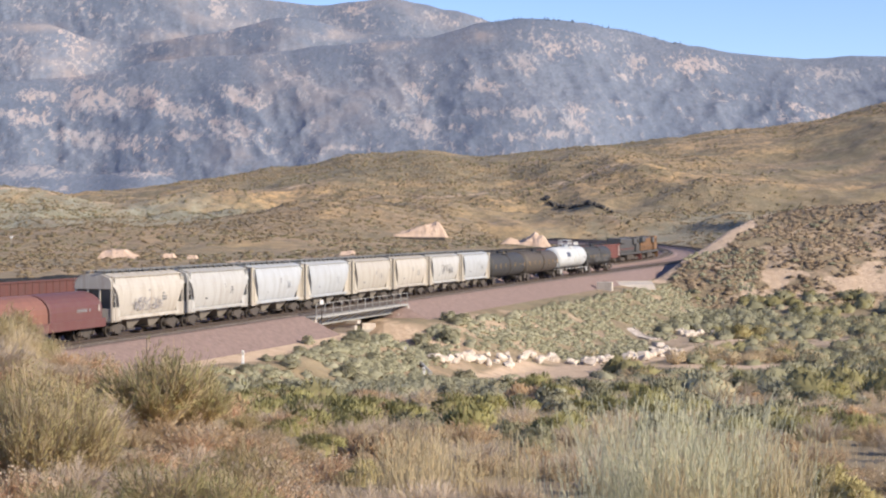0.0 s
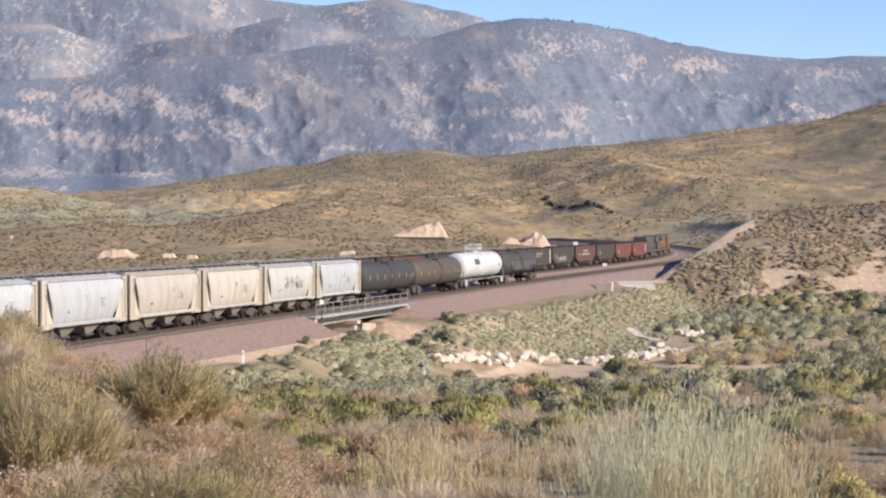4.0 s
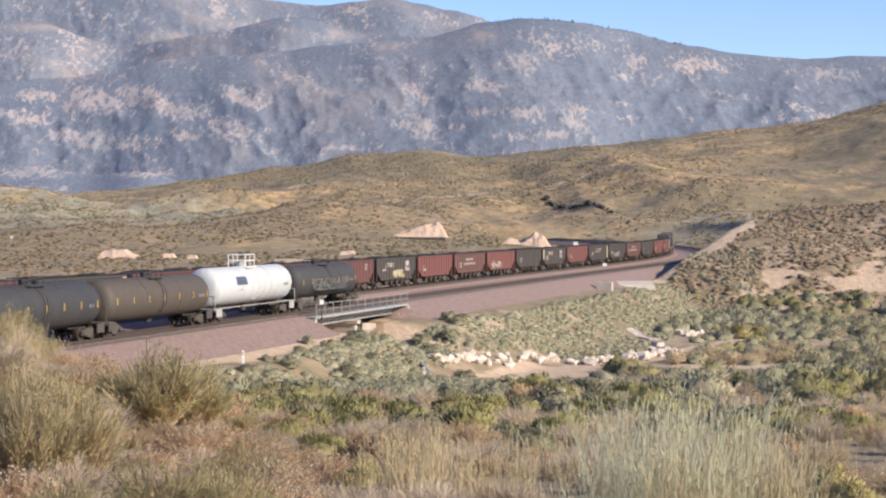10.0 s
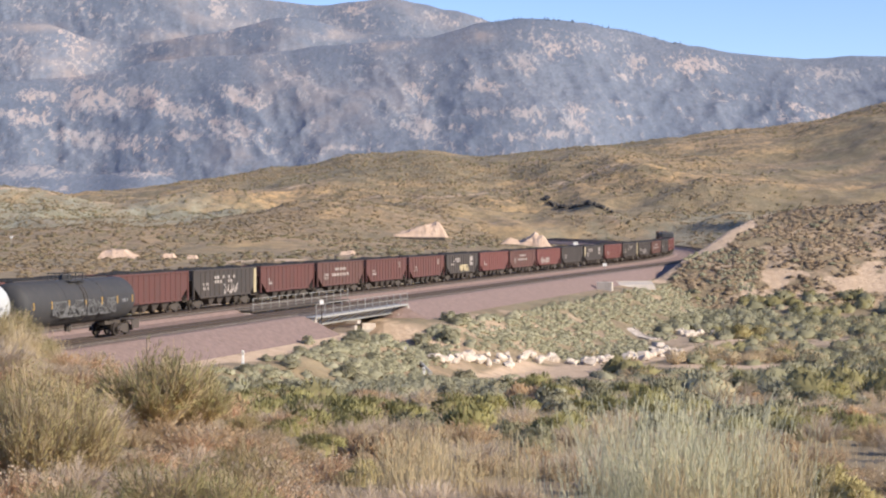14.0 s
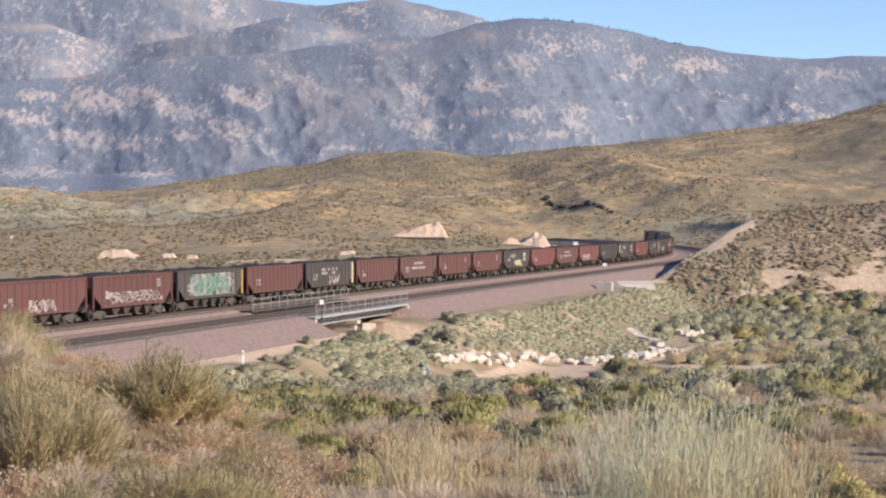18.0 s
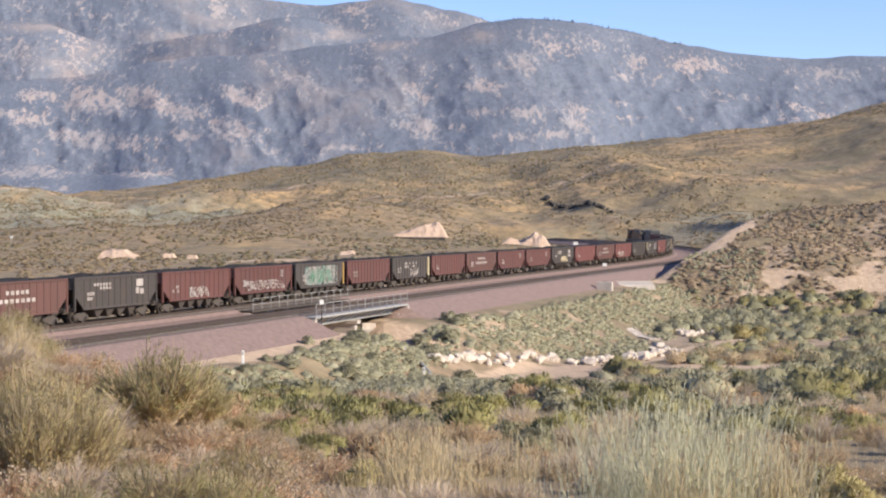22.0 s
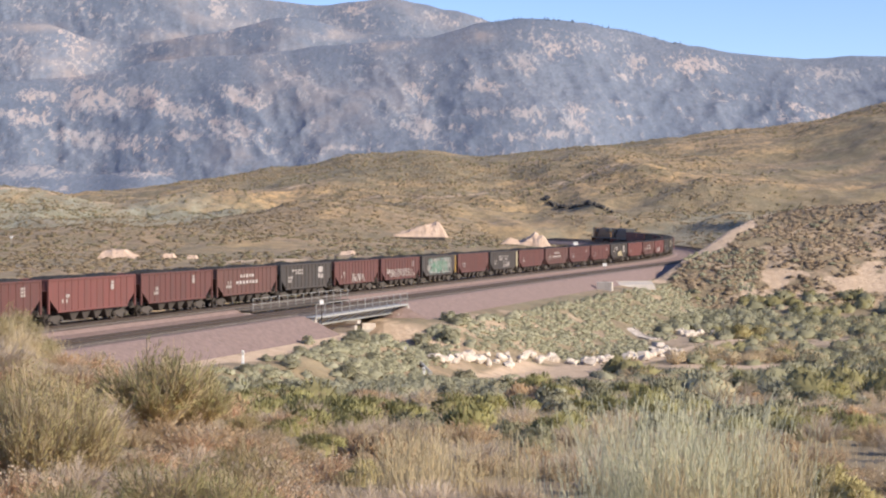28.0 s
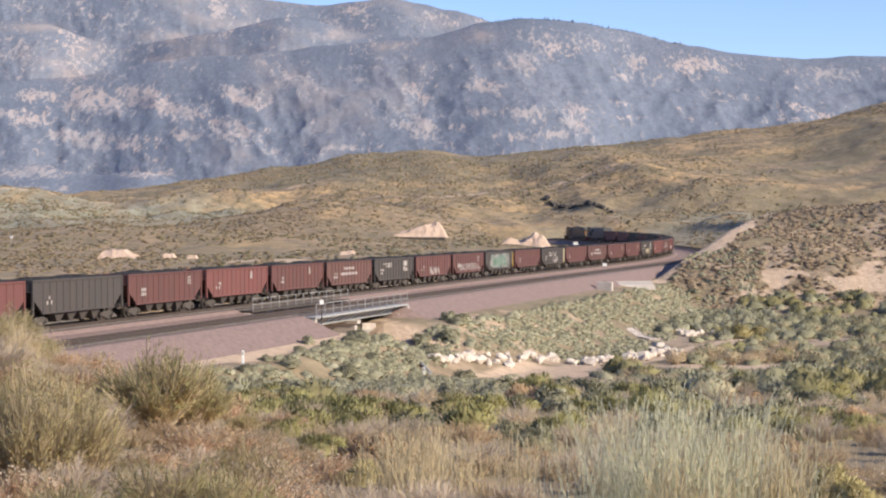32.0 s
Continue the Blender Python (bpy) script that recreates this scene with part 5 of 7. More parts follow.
LEAF = dict(
    sage=foliage("sagebrush_leaves", (0.345, 0.328, 0.215), (0.455, 0.430, 0.295)),
    pale=foliage("pale_sage_leaves", (0.385, 0.365, 0.250), (0.480, 0.452, 0.320)),
    olive=foliage("olive_leaves", (0.320, 0.290, 0.135), (0.440, 0.390, 0.200)),
    dark=foliage("dark_green_leaves", (0.310, 0.295, 0.185), (0.420, 0.395, 0.255)),
    green=foliage("yellow_green_leaves", (0.440, 0.375, 0.175), (0.590, 0.500, 0.250)),
    dry=foliage("dry_brown_twigs", (0.520, 0.400, 0.245), (0.670, 0.530, 0.345)),
    rust=foliage("rusty_seed_heads", (0.490, 0.335, 0.195), (0.640, 0.460, 0.290)),
    straw=foliage("straw_stalks", (0.560, 0.455, 0.275), (0.700, 0.580, 0.370)),
    paleflower=foliage("pale_flower_heads", (0.460, 0.360, 0.260), (0.580, 0.470, 0.350)),
    stem=foliage("woody_stems", (0.440, 0.335, 0.215), (0.580, 0.455, 0.300)),
    reed=foliage("grey_green_stalks", (0.520, 0.500, 0.335), (0.700, 0.660, 0.470)),
    farscrub=foliage("distant_brown_scrub", (0.285, 0.215, 0.132), (0.370, 0.285, 0.185)),
    farsage=foliage("distant_sage_scrub", (0.290, 0.265, 0.180), (0.370, 0.335, 0.235)),
    farolive=foliage("distant_olive_scrub", (0.250, 0.218, 0.118), (0.325, 0.280, 0.165)),
    coral=foliage("coral_dry_leaves", (0.620, 0.375, 0.240), (0.740, 0.490, 0.325)),
    twig=foliage("grey_bare_twigs", (0.500, 0.405, 0.315), (0.630, 0.525, 0.420)),
    mound=foliage("moss_green_leaves", (0.300, 0.278, 0.118), (0.405, 0.368, 0.172)),
    tan=foliage("tan_broom_leaves", (0.480, 0.365, 0.175), (0.620, 0.485, 0.250)),
    brown=foliage("brown_scrub_leaves", (0.300, 0.226, 0.152), (0.410, 0.315, 0.216)),
)


def unit(rng, n):
    v = rng.normal(size=(n, 3))
    return v / np.linalg.norm(v, axis=1, keepdims=True)


def cards(rng, centre, axis, length, width, tip=0.2):
    """Small four-cornered leaves, tapered at one end."""
    n = len(centre)
    side = np.cross(axis, unit(rng, n))
    side /= np.linalg.norm(side, axis=1, keepdims=True) + 1e-9
    l, w = (length * rng.uniform(0.6, 1.3, n))[:, None], (width * rng.uniform(0.6, 1.3, n))[:, None]
    v = np.stack([centre - side * w * 0.5, centre + side * w * 0.5, centre + axis * l + side * w * tip, centre + axis * l - side * w * tip], 1)
    return v.reshape(-1, 3), np.arange(4 * n).reshape(n, 4)


def ribbons(rng, a, b, bend, width, pieces=3):
    """Thin bent stems from a to b."""
    n = len(a)
    ts = np.linspace(0, 1, pieces + 1)
    side = np.cross(b - a, unit(rng, n))
    side /= np.linalg.norm(side, axis=1, keepdims=True) + 1e-9
    w = width if np.ndim(width) else np.full(n, width)
    rows = []
    for t in ts:
        p = a + (b - a) * t + bend * (4 * t * (1 - t)) * 0.25
        k = (w * (1 - 0.6 * t))[:, None] * 0.5
        rows += [p - side * k, p + side * k]
    v = np.stack(rows, 1)
    m = 2 * (pieces + 1)
    f = np.array([(2 * i, 2 * i + 1, 2 * i + 3, 2 * i + 2) for i in range(pieces)])
    return v.reshape(-1, 3), ((np.arange(n) * m)[:, None, None] + f).reshape(-1, 4)


def joined(parts_):
    vs, fs, base = [], [], 0
    for v, f in parts_:
        vs.append(v)
        fs.append(f + base)
        base += len(v)
    return np.concatenate(vs), np.concatenate(fs)


def soft(vf, low=0.75, keep=0.5):
    """Leaves that shade as one rounded mass: normals turned outward from the heart of the plant."""
    v, f = vf
    out = v - np.array([0, 0, -low])
    out /= np.linalg.norm(out, axis=1, keepdims=True) + 1e-9
    flat = np.cross(v[f[:, 1]] - v[f[:, 0]], v[f[:, 3]] - v[f[:, 0]])
    flat /= np.linalg.norm(flat, axis=1, keepdims=True) + 1e-9
    turned = np.sum(flat * out[f[:, 0]], 1) < 0
    f = np.where(turned[:, None], f[:, ::-1], f)
    flat = np.where(turned[:, None], -flat, flat)
    n = np.zeros_like(v)
    for k in range(4):
        np.add.at(n, f[:, k], flat)
    n /= np.linalg.norm(n, axis=1, keepdims=True) + 1e-9
    n = keep * n + out
    return v, f, n / (np.linalg.norm(n, axis=1, keepdims=True) + 1e-9)


def dome_core(rng, c, lon, lat, grow):
    """The closed inner mass of a shrub: an uneven dome drawn over its clumps."""
    u, w = np.meshgrid(np.linspace(0, 2 * np.pi, lon, endpoint=False), np.linspace(-0.12, 1.45, lat), indexing="xy")
    d = np.stack([np.cos(w) * np.cos(u), np.cos(w) * np.sin(u), np.sin(w)], -1).reshape(-1, 3)
    near = d @ (c / np.linalg.norm(c, axis=1, keepdims=True)).T
    lump = np.max(np.linalg.norm(c, axis=1)[None] * np.clip(near, 0, 1) ** 3, axis=1)
    r = np.maximum(lump, 0.34) + grow * rng.uniform(0.1, 1.9, lon * lat)
    return d * r[:, None], grid_faces(lat, lon, True)


def dome_shrub(rng, leaves, leaf, wide, lumps=9, tall=1.0, core=None, up=0.35):
    """A rounded shrub of unit radius: leaf clumps on an uneven dome."""
    c = unit(rng, lumps)
    c[:, 2] = np.abs(c[:, 2]) * 0.9 + 0.12
    c *= rng.uniform(0.45, 0.80, (lumps, 1))
    c[:, 2] *= tall
    k = rng.integers(0, lumps, leaves)
    d = unit(rng, leaves)
    d[:, 2] = np.where(d[:, 2] < -0.35, -d[:, 2], d[:, 2])
    p = c[k] + d * rng.uniform(0.12, 0.30, (leaves, 1)) * np.array([1, 1, 0.9 * tall])
    p[:, 2] = np.maximum(p[:, 2], 0.02)
    axis = 0.9 * d + 0.7 * unit(rng, leaves) + np.array([0, 0, up])
    axis /= np.linalg.norm(axis, axis=1, keepdims=True)
    out = cards(rng, p, axis, leaf, wide, 0.42)
    return soft(joined([dome_core(rng, c, *core), out]) if core else out)


def plume_shrub(rng, plumes, per, leaves, leaf, wide, spread=1.0, tall=1.4, low=0.25, clump=0.16):
    """A broom shrub: branches fan from the base and break into plumes of fine upright twigs. Gives its wood, its lower and its upper leaves."""
    ang, out = rng.uniform(0, 6.2832, plumes), spread * np.sqrt(rng.uniform(0, 1, plumes))
    a = np.stack([np.cos(ang) * out * 0.15, np.sin(ang) * out * 0.15, np.zeros(plumes)], 1)
    b = np.stack([np.cos(ang) * out, np.sin(ang) * out, tall * (1 - 0.42 * (out / spread) ** 2) * rng.uniform(0.66, 1.06, plumes)], 1)
    bend = np.stack([np.cos(ang) * 0.20, np.sin(ang) * 0.20, np.full(plumes, 0.12)], 1)
    limb = ribbons(rng, a, b, bend, 0.026)
    k = np.repeat(np.arange(plumes), per)
    t = rng.uniform(0.12, 0.72, len(k))[:, None]
    p = a[k] + (b - a)[k] * t + bend[k] * (4 * t * (1 - t)) * 0.25
    along = np.minimum(t[:, 0] + rng.uniform(0.22, 0.42, len(k)), 1.04)[:, None]
    q = a[k] + (b - a)[k] * along + np.clip(rng.normal(0, clump * 0.62, (len(k), 3)), -clump * 1.4, clump * 1.4) * np.array([1, 1, 0.6])
    twig = ribbons(rng, p, q, 0.15 * (q - p) * np.array([-1, -1, 1.0]), 0.010)
    j = rng.integers(0, len(k), leaves)
    u = rng.uniform(low, 1.02, leaves)[:, None]
    c = p[j] + (q - p)[j] * u + rng.normal(0, 0.014, (leaves, 3))
    axis = (q - p)[j]
    axis = axis / (np.linalg.norm(axis, axis=1, keepdims=True) + 1e-9) + 0.42 * unit(rng, leaves)
    axis /= np.linalg.norm(axis, axis=1, keepdims=True)
    v, f = cards(rng, c, axis, leaf, wide)
    reach = np.sqrt((c[:, 0] ** 2 + c[:, 1] ** 2) / spread ** 2 + (c[:, 2] / tall) ** 2)
    high = reach + rng.normal(0, 0.10, leaves) > 0.70
    v = v.reshape(-1, 4, 3)
    quads = [(v[m].reshape(-1, 3), np.arange(4 * int(m.sum())).reshape(-1, 4)) for m in (~high, high)]
    return joined([limb, twig]), quads[0], quads[1], b


def grass_tuft(rng, stalks, spread=0.45, tall=1.3, width=0.012):
    a = np.stack([rng.normal(0, spread * 0.35, stalks), rng.normal(0, spread * 0.35, stalks), np.zeros(stalks)], 1)
    ang, lean = rng.uniform(0, 6.2832, stalks), np.abs(rng.normal(0, 0.26, stalks))
    h = tall * rng.uniform(0.40, 1.10, stalks) ** 1.1
    b = a + np.stack([np.cos(ang) * lean * h, np.sin(ang) * lean * h, h], 1)
    bend = np.stack([np.cos(ang) * -lean * 0.3, np.sin(ang) * -lean * 0.3, np.zeros(stalks)], 1)
    stems = ribbons(rng, a, b, bend, width, 4)
    n = stalks * 5
    k = rng.integers(0, stalks, n)
    t = rng.uniform(0.45, 1.0, n)[:, None]
    p = a[k] + (b - a)[k] * t + bend[k] * (4 * t * (1 - t)) * 0.25
    axis = (b - a)[k]
    axis = axis / np.linalg.norm(axis, axis=1, keepdims=True) + 0.3 * unit(rng, n)
    return stems, cards(rng, p, axis, 0.075, 0.012)


PLANT = np.random.default_rng(11)


def rot_z(v, a):
    c, s = np.cos(a), np.sin(a)
    return np.stack([v[..., 0] * c - v[..., 1] * s, v[..., 0] * s + v[..., 1] * c, v[..., 2]], -1)


def scatter(name, label, category, mat, variants, x, y, size, tall=1.0, sink=0.03):
    """Many shrubs as one mesh: variants repeated at places on the ground."""
    z, _, _ = ground_height(x, y)
    vs, fs, ns, base = [], [], [], 0
    pick = PLANT.integers(0, len(variants), len(x))
    for i, (v, f, *shade) in enumerate(variants):
        m = pick == i
        n = int(m.sum())
        if not n:
            continue
        a = PLANT.uniform(0, 6.2832, n)[:, None]
        high = tall * PLANT.uniform(0.8, 1.2, n)
        w = rot_z(np.repeat(v[None], n, 0), a) * np.stack([size[m], size[m], size[m] * high], -1)[:, None]
        w = w + np.stack([x[m], y[m], z[m] - sink], -1)[:, None]
        vs.append(w.reshape(-1, 3))
        if shade:
            ns.append(rot_z(np.repeat(shade[0][None], n, 0), a).reshape(-1, 3))
        fs.append(((np.arange(n) * len(v))[:, None, None] + f).reshape(-1, f.shape[1]) + base)
        base += n * len(v)
    ob = new(name, mesh_from(name, np.concatenate(vs), np.concatenate(fs), mat, normals=np.concatenate(ns) if ns else None))
    return tagged(ob, label, category, kind="stuff")


def wedge(n, y0, y1, side=0.275, x_lo=None, x_hi=None, power=1.0):
    """Places in the seen wedge between two distances."""
    u = PLANT.uniform(0, 1, n)
    y = np.sqrt(y0 ** 2 + u * (y1 ** 2 - y0 ** 2)) if power == 1.0 else y0 + (y1 - y0) * u ** power
    x = PLANT.uniform(-side, side, n) * y
    if x_lo is not None:
        keep = (x > x_lo) & (x < x_hi)
        x, y = x[keep], y[keep]
    return x, y


def keep_if(x, y, mask):
    return x[mask], y[mask]


ROCK_LINES = (((-0.6, 157.4), (1.6, 162.0), (4.6, 169.1), (8.3, 177.6), (11.7, 184.8)), ((13.1, 181.2), (16.2, 183.8), (19.6, 188.8), (22.5, 193.1), (26.1, 197.2)), ((23.6, 197.3), (26.6, 202.9)), ((30.1, 227.3), (34.0, 238.2)), ((24.2, 231.0), (26.6, 223.0)))

FRONT_LINES = tuple(tuple((a, b - 5.5) for a, b in line) for line in ROCK_LINES)


def by_rocks(x, y, reach=1.7):
    near = np.zeros(x.shape, bool)
    for line in ROCK_LINES + FRONT_LINES:
        for (ax, ay), (bx, by) in zip(line, line[1:]):
            t = np.clip(((x - ax) * (bx - ax) + (y - ay) * (by - ay)) / ((bx - ax) ** 2 + (by - ay) ** 2), 0, 1)
            near |= np.hypot(x - ax - t * (bx - ax), y - ay - t * (by - ay)) < reach
    return near


def off_tracks(x, y):
    s, q = to_line(x, y)
    clear = (q > 18.2) | (q < -7.5)
    return clear & ~((np.abs(s - 33) < 5) & (q < 20) & (q > -14)), s, q


# middle distance: shrubs of the slopes, the wash and the hill
SAGE = [dome_shrub(np.random.default_rng(i), 130, 0.20, 0.055, 17, 1.05, (14, 6, 0.12), 0.7) for i in range(5)]
TWIGS = [joined([ribbons(r_, np.zeros((70, 3)), unit(r_, 70) * np.array([0.95, 0.95, 0.35]) + np.array([0, 0, 0.6]), np.zeros((70, 3)), 0.05, 2), cards(r_, unit(r_, 90) * np.array([0.8, 0.8, 0.35]) + np.array([0, 0, 0.5]), unit(r_, 90) * 0.5 + np.array([0, 0, 0.8]), 0.22, 0.05)]) for r_ in (np.random.default_rng(80 + i) for i in range(4))]
TWIGS = [soft(v_) for v_ in TWIGS]
SMALL = [dome_shrub(np.random.default_rng(60 + i), 56, 0.26, 0.08, 13, 1.05, (10, 5, 0.14), 0.7) for i in range(5)]
FAR = [dome_shrub(np.random.default_rng(20 + i), 9, 0.42, 0.2, 7, 1.0, (7, 3, 0.20)) for i in range(4)]
FARTHER = [dome_shrub(np.random.default_rng(30 + i), 2, 0.5, 0.3, 5, 1.0, (6, 3, 0.3)) for i in range(3)]


def build_scrub():
    x, y = wedge(6800, 72, 330)
    ok, s, q = off_tracks(x, y)
    z, _, _ = ground_height(x, y)
    sand = sand_mask(x, y, z, s, q)
    n1, n2 = fbm(x, y, 14, 3, 41), fbm(x, y, 24, 3, 43)
    bare = ((sand > 0.62) & (z < -6.0)) | ((sand > 0.6) & (y > 285) & (x > 40)) | ((x > 19) & (x < 40) & (y > 163) & (y < 182))
    ok &= ~bare & (q > 0) & (n1 > -0.42) & ~by_rocks(x, y, 2.4)
    emb = ok & ~((x > 0.5) & (x < 14) & (y > 118) & (y < 182) & (q > 26)) & (q < 52) & (s > -70) & (z > -6.4) & (y < 330) & ((x < 40) | (y < 265))
    hill = ok & (y > 289) & (x > 38)
    rest = ok & ~emb & ~hill
    n2 = np.where((y > 225) & (x > 28) & (x < 0.2 * y), 0.03 + 0.5 * n2, n2)
    r = PLANT.uniform(0, 1, len(x))
    size = PLANT.uniform(0.45, 1.0, len(x))
    scatter("sagebrush", "grey-green sagebrush covering the embankment slope", "shrubs", LEAF["sage"], SAGE, *keep_if(x, y, emb & (r < 0.72)), size[emb & (r < 0.72)] * 0.8, 0.8)
    scatter("pale_sagebrush", "pale silvery sagebrush among the slope shrubs", "shrubs", LEAF["pale"], SAGE, *keep_if(x, y, emb & (r >= 0.72)), size[emb & (r >= 0.72)] * 0.95, 0.8)
    size = np.where(rest, PLANT.uniform(0.35, 1.35, len(x)) ** 1.3 + 0.1, size)
    rest &= ((n1 > 0.0) | ((y > 225) & (x > 28) & (n1 > -0.25))) & ~((x > -1) & (x < 16) & (y > 110) & (y < 192))
    kinds = ((rest & (n2 < -0.10) & (r < 0.7), "olive", 1.25), (rest & (n2 >= -0.10) & (n2 < 0.16) & (r < 0.65), "sage", 1.2), (rest & (n2 >= 0.16) & (r < 0.65), "dry", 1.05),
             (rest & ((r >= 0.7) & (r < 0.84) | (r < 0.65) & (x > 0.2 * y) & (y > 170)), "dark", 1.25), (rest & (r >= 0.84) & (r < 0.93), "pale", 1.0), (rest & (r >= 0.93), "straw", 0.75))
    words = dict(olive="olive-green desert shrubs on the valley slope", sage="grey-green shrubs in the wash", dry="dry grey-brown shrubs on the slope", dark="dark green rounded desert shrubs", pale="silvery sage shrubs in the wash", straw="straw-coloured dry grass clumps")
    for mask, kind, k in kinds:
        scatter("wash_shrubs", words[kind], "shrubs", LEAF[kind], TWIGS if kind in ("dry", "straw") else SAGE, *keep_if(x, y, mask), size[mask] * k, 0.9)
    scatter("hill_scrub", "brown-grey low scrub on the hillside", "shrubs", LEAF["brown"], SAGE, *keep_if(x, y, hill & (r < 0.62)), size[hill & (r < 0.62)] * 0.95, 0.75)
    scatter("hill_scrub", "grey-green low scrub on the hillside", "shrubs", LEAF["sage"], SAGE, *keep_if(x, y, hill & (r > 0.85)), size[hill & (r > 0.85)] * 1.05, 0.75)
    x, y = wedge(20000, 284, 420, 0.275, 38, 130)
    ok, s, q = off_tracks(x, y)
    z, _, _ = ground_height(x, y)
    ok &= (q > 18) & (sand_mask(x, y, z, s, q) < 0.55) & (fbm(x, y, 7, 3, 57) > -0.5)
    scatter("hill_scrub", "brown-grey scrub near the hilltop", "shrubs", LEAF["brown"], FAR, *keep_if(x, y, ok), PLANT.uniform(0.40, 1.15, int(ok.sum())), 0.4)
    # bushes of the wash
    x, y = PLANT.uniform(16, 66, 900), PLANT.uniform(120, 268, 900)
    z, s, q = ground_height(x, y)
    sand = sand_mask(x, y, z, s, q)
    strip = (y > 160) & (y < 182) & (x < 41)
    keep = (q > 33) & (x < 0.27 * y) & ~strip & (sand < 0.55) & ~by_rocks(x, y, 2.6) & (fbm(x, y, 11, 3, 71) > -0.2)
    x, y = x[keep], y[keep]
    r = PLANT.uniform(0, 1, len(x)) + 0.5 * fbm(x, y, 18, 2, 72) + 0.55 * (x > 0.2 * y)
    for mask, kind, words in ((r < 0.3, "olive", "olive bushes beside the sandy wash"), ((r >= 0.3) & (r < 0.55), "sage", "grey-green bushes beside the sandy wash"), ((r >= 0.55) & (r < 0.8), "dry", "dry grey-brown bushes beside the wash"), (r >= 0.8, "dark", "dark green bushes beside the wash")):
        scatter("wash_bushes", words, "shrubs", LEAF[kind], TWIGS if kind == "dry" else SAGE, x[mask], y[mask], PLANT.uniform(0.7, 1.7, int(mask.sum())), 0.8)
    s, q = PLANT.uniform(44, 178, 4000), PLANT.uniform(18.6, 32.5, 4000)
    s, q = np.append(s, PLANT.uniform(-55, 52, 3300)), np.append(q, PLANT.uniform(17.6, 36, 3300))
    x, y, _ = on_line(s, q)
    keep = ~by_rocks(x, y) & (fbm(x, y, 6, 3, 58) > -0.32) & ~((x > 3.5) & (y < 184) & (y > 150) & (q > 28))
    x, y = x[keep], y[keep]
    r = PLANT.uniform(0, 1, len(x))
    for mask, kind, words in ((r < 0.6, "sage", "dense grey-green sagebrush on the embankment side"), (r >= 0.6, "pale", "pale dry sage on the embankment side")):
        scatter("sagebrush", words, "shrubs", LEAF[kind], SMALL, x[mask], y[mask], PLANT.uniform(0.20, 0.54, int(mask.sum())), 0.8)
    x, y = PLANT.uniform(-10, 1.5, 700), PLANT.uniform(138, 176, 700)
    _, s, q = ground_height(x, y)
    keep = ~by_rocks(x, y, 1.2) & (q > 17.5)
    x, y = x[keep], y[keep]
    scatter("sagebrush", "grey-green sagebrush on the slope below the bridge", "shrubs", LEAF["sage"], SMALL, x, y, PLANT.uniform(0.25, 0.62, len(x)), 0.9)
    # beyond the tracks
    x, y = wedge(27000, 165, 740)
    ok, s, q = off_tracks(x, y)
    z, _, _ = ground_height(x, y)
    n1, n2 = fbm(x, y * 0.6, 30, 4, 45), fbm(x, y * 0.5, 90, 3, 47)
    ok &= ((q < -8) | ((y > 405) & (np.abs(q - 5) > 16))) & (sand_mask(x, y, z, s, q) < 0.6) & (n1 + 0.5 * fbm(x, y, 9, 2, 59) > -0.28)
    r = PLANT.uniform(0, 1, len(x)) + n2 * 0.8
    size = PLANT.uniform(0.45, 1.25, len(x))
    for mask, kind, words in ((ok & (r < 0.48), "farscrub", "low brown scrub across the valley"), (ok & (r >= 0.48) & (r < 0.80), "farolive", "olive scrub across the valley"), (ok & (r >= 0.80), "farsage", "grey-green scrub across the valley")):
        scatter("valley_scrub", words, "shrubs", LEAF[kind], FAR, *keep_if(x, y, mask), size[mask], 0.38)
    # the long ridge
    x, y = wedge(34000, 680, 1180)
    n1, n2 = fbm(x, y * 0.5, 70, 4, 51), fbm(x, y, 18, 2, 52)
    keep = 1.5 * n1 + 0.7 * n2 + PLANT.uniform(-0.3, 0.3, len(x)) > -0.10
    x, y, n1 = x[keep], y[keep], n1[keep]
    r = PLANT.uniform(0, 1, len(x)) - 0.7 * n1
    for mask, kind, words in ((r < 0.5, "farscrub", "brown scrub dotted over the grassy ridge"), (r >= 0.5, "farolive", "olive scrub dotted over the grassy ridge")):
        scatter("ridge_scrub", words, "shrubs", LEAF[kind], FARTHER, x[mask], y[mask], PLANT.uniform(0.4, 1.4, int(mask.sum())), 0.42)


build_scrub()


# close shrubs, each a thing of its own
def sub(name, me, parent, label=""):
    ob = new(name, me)
    ob.parent = parent
    if label:
        ob["label"] = label
    return ob


KINDS = {}


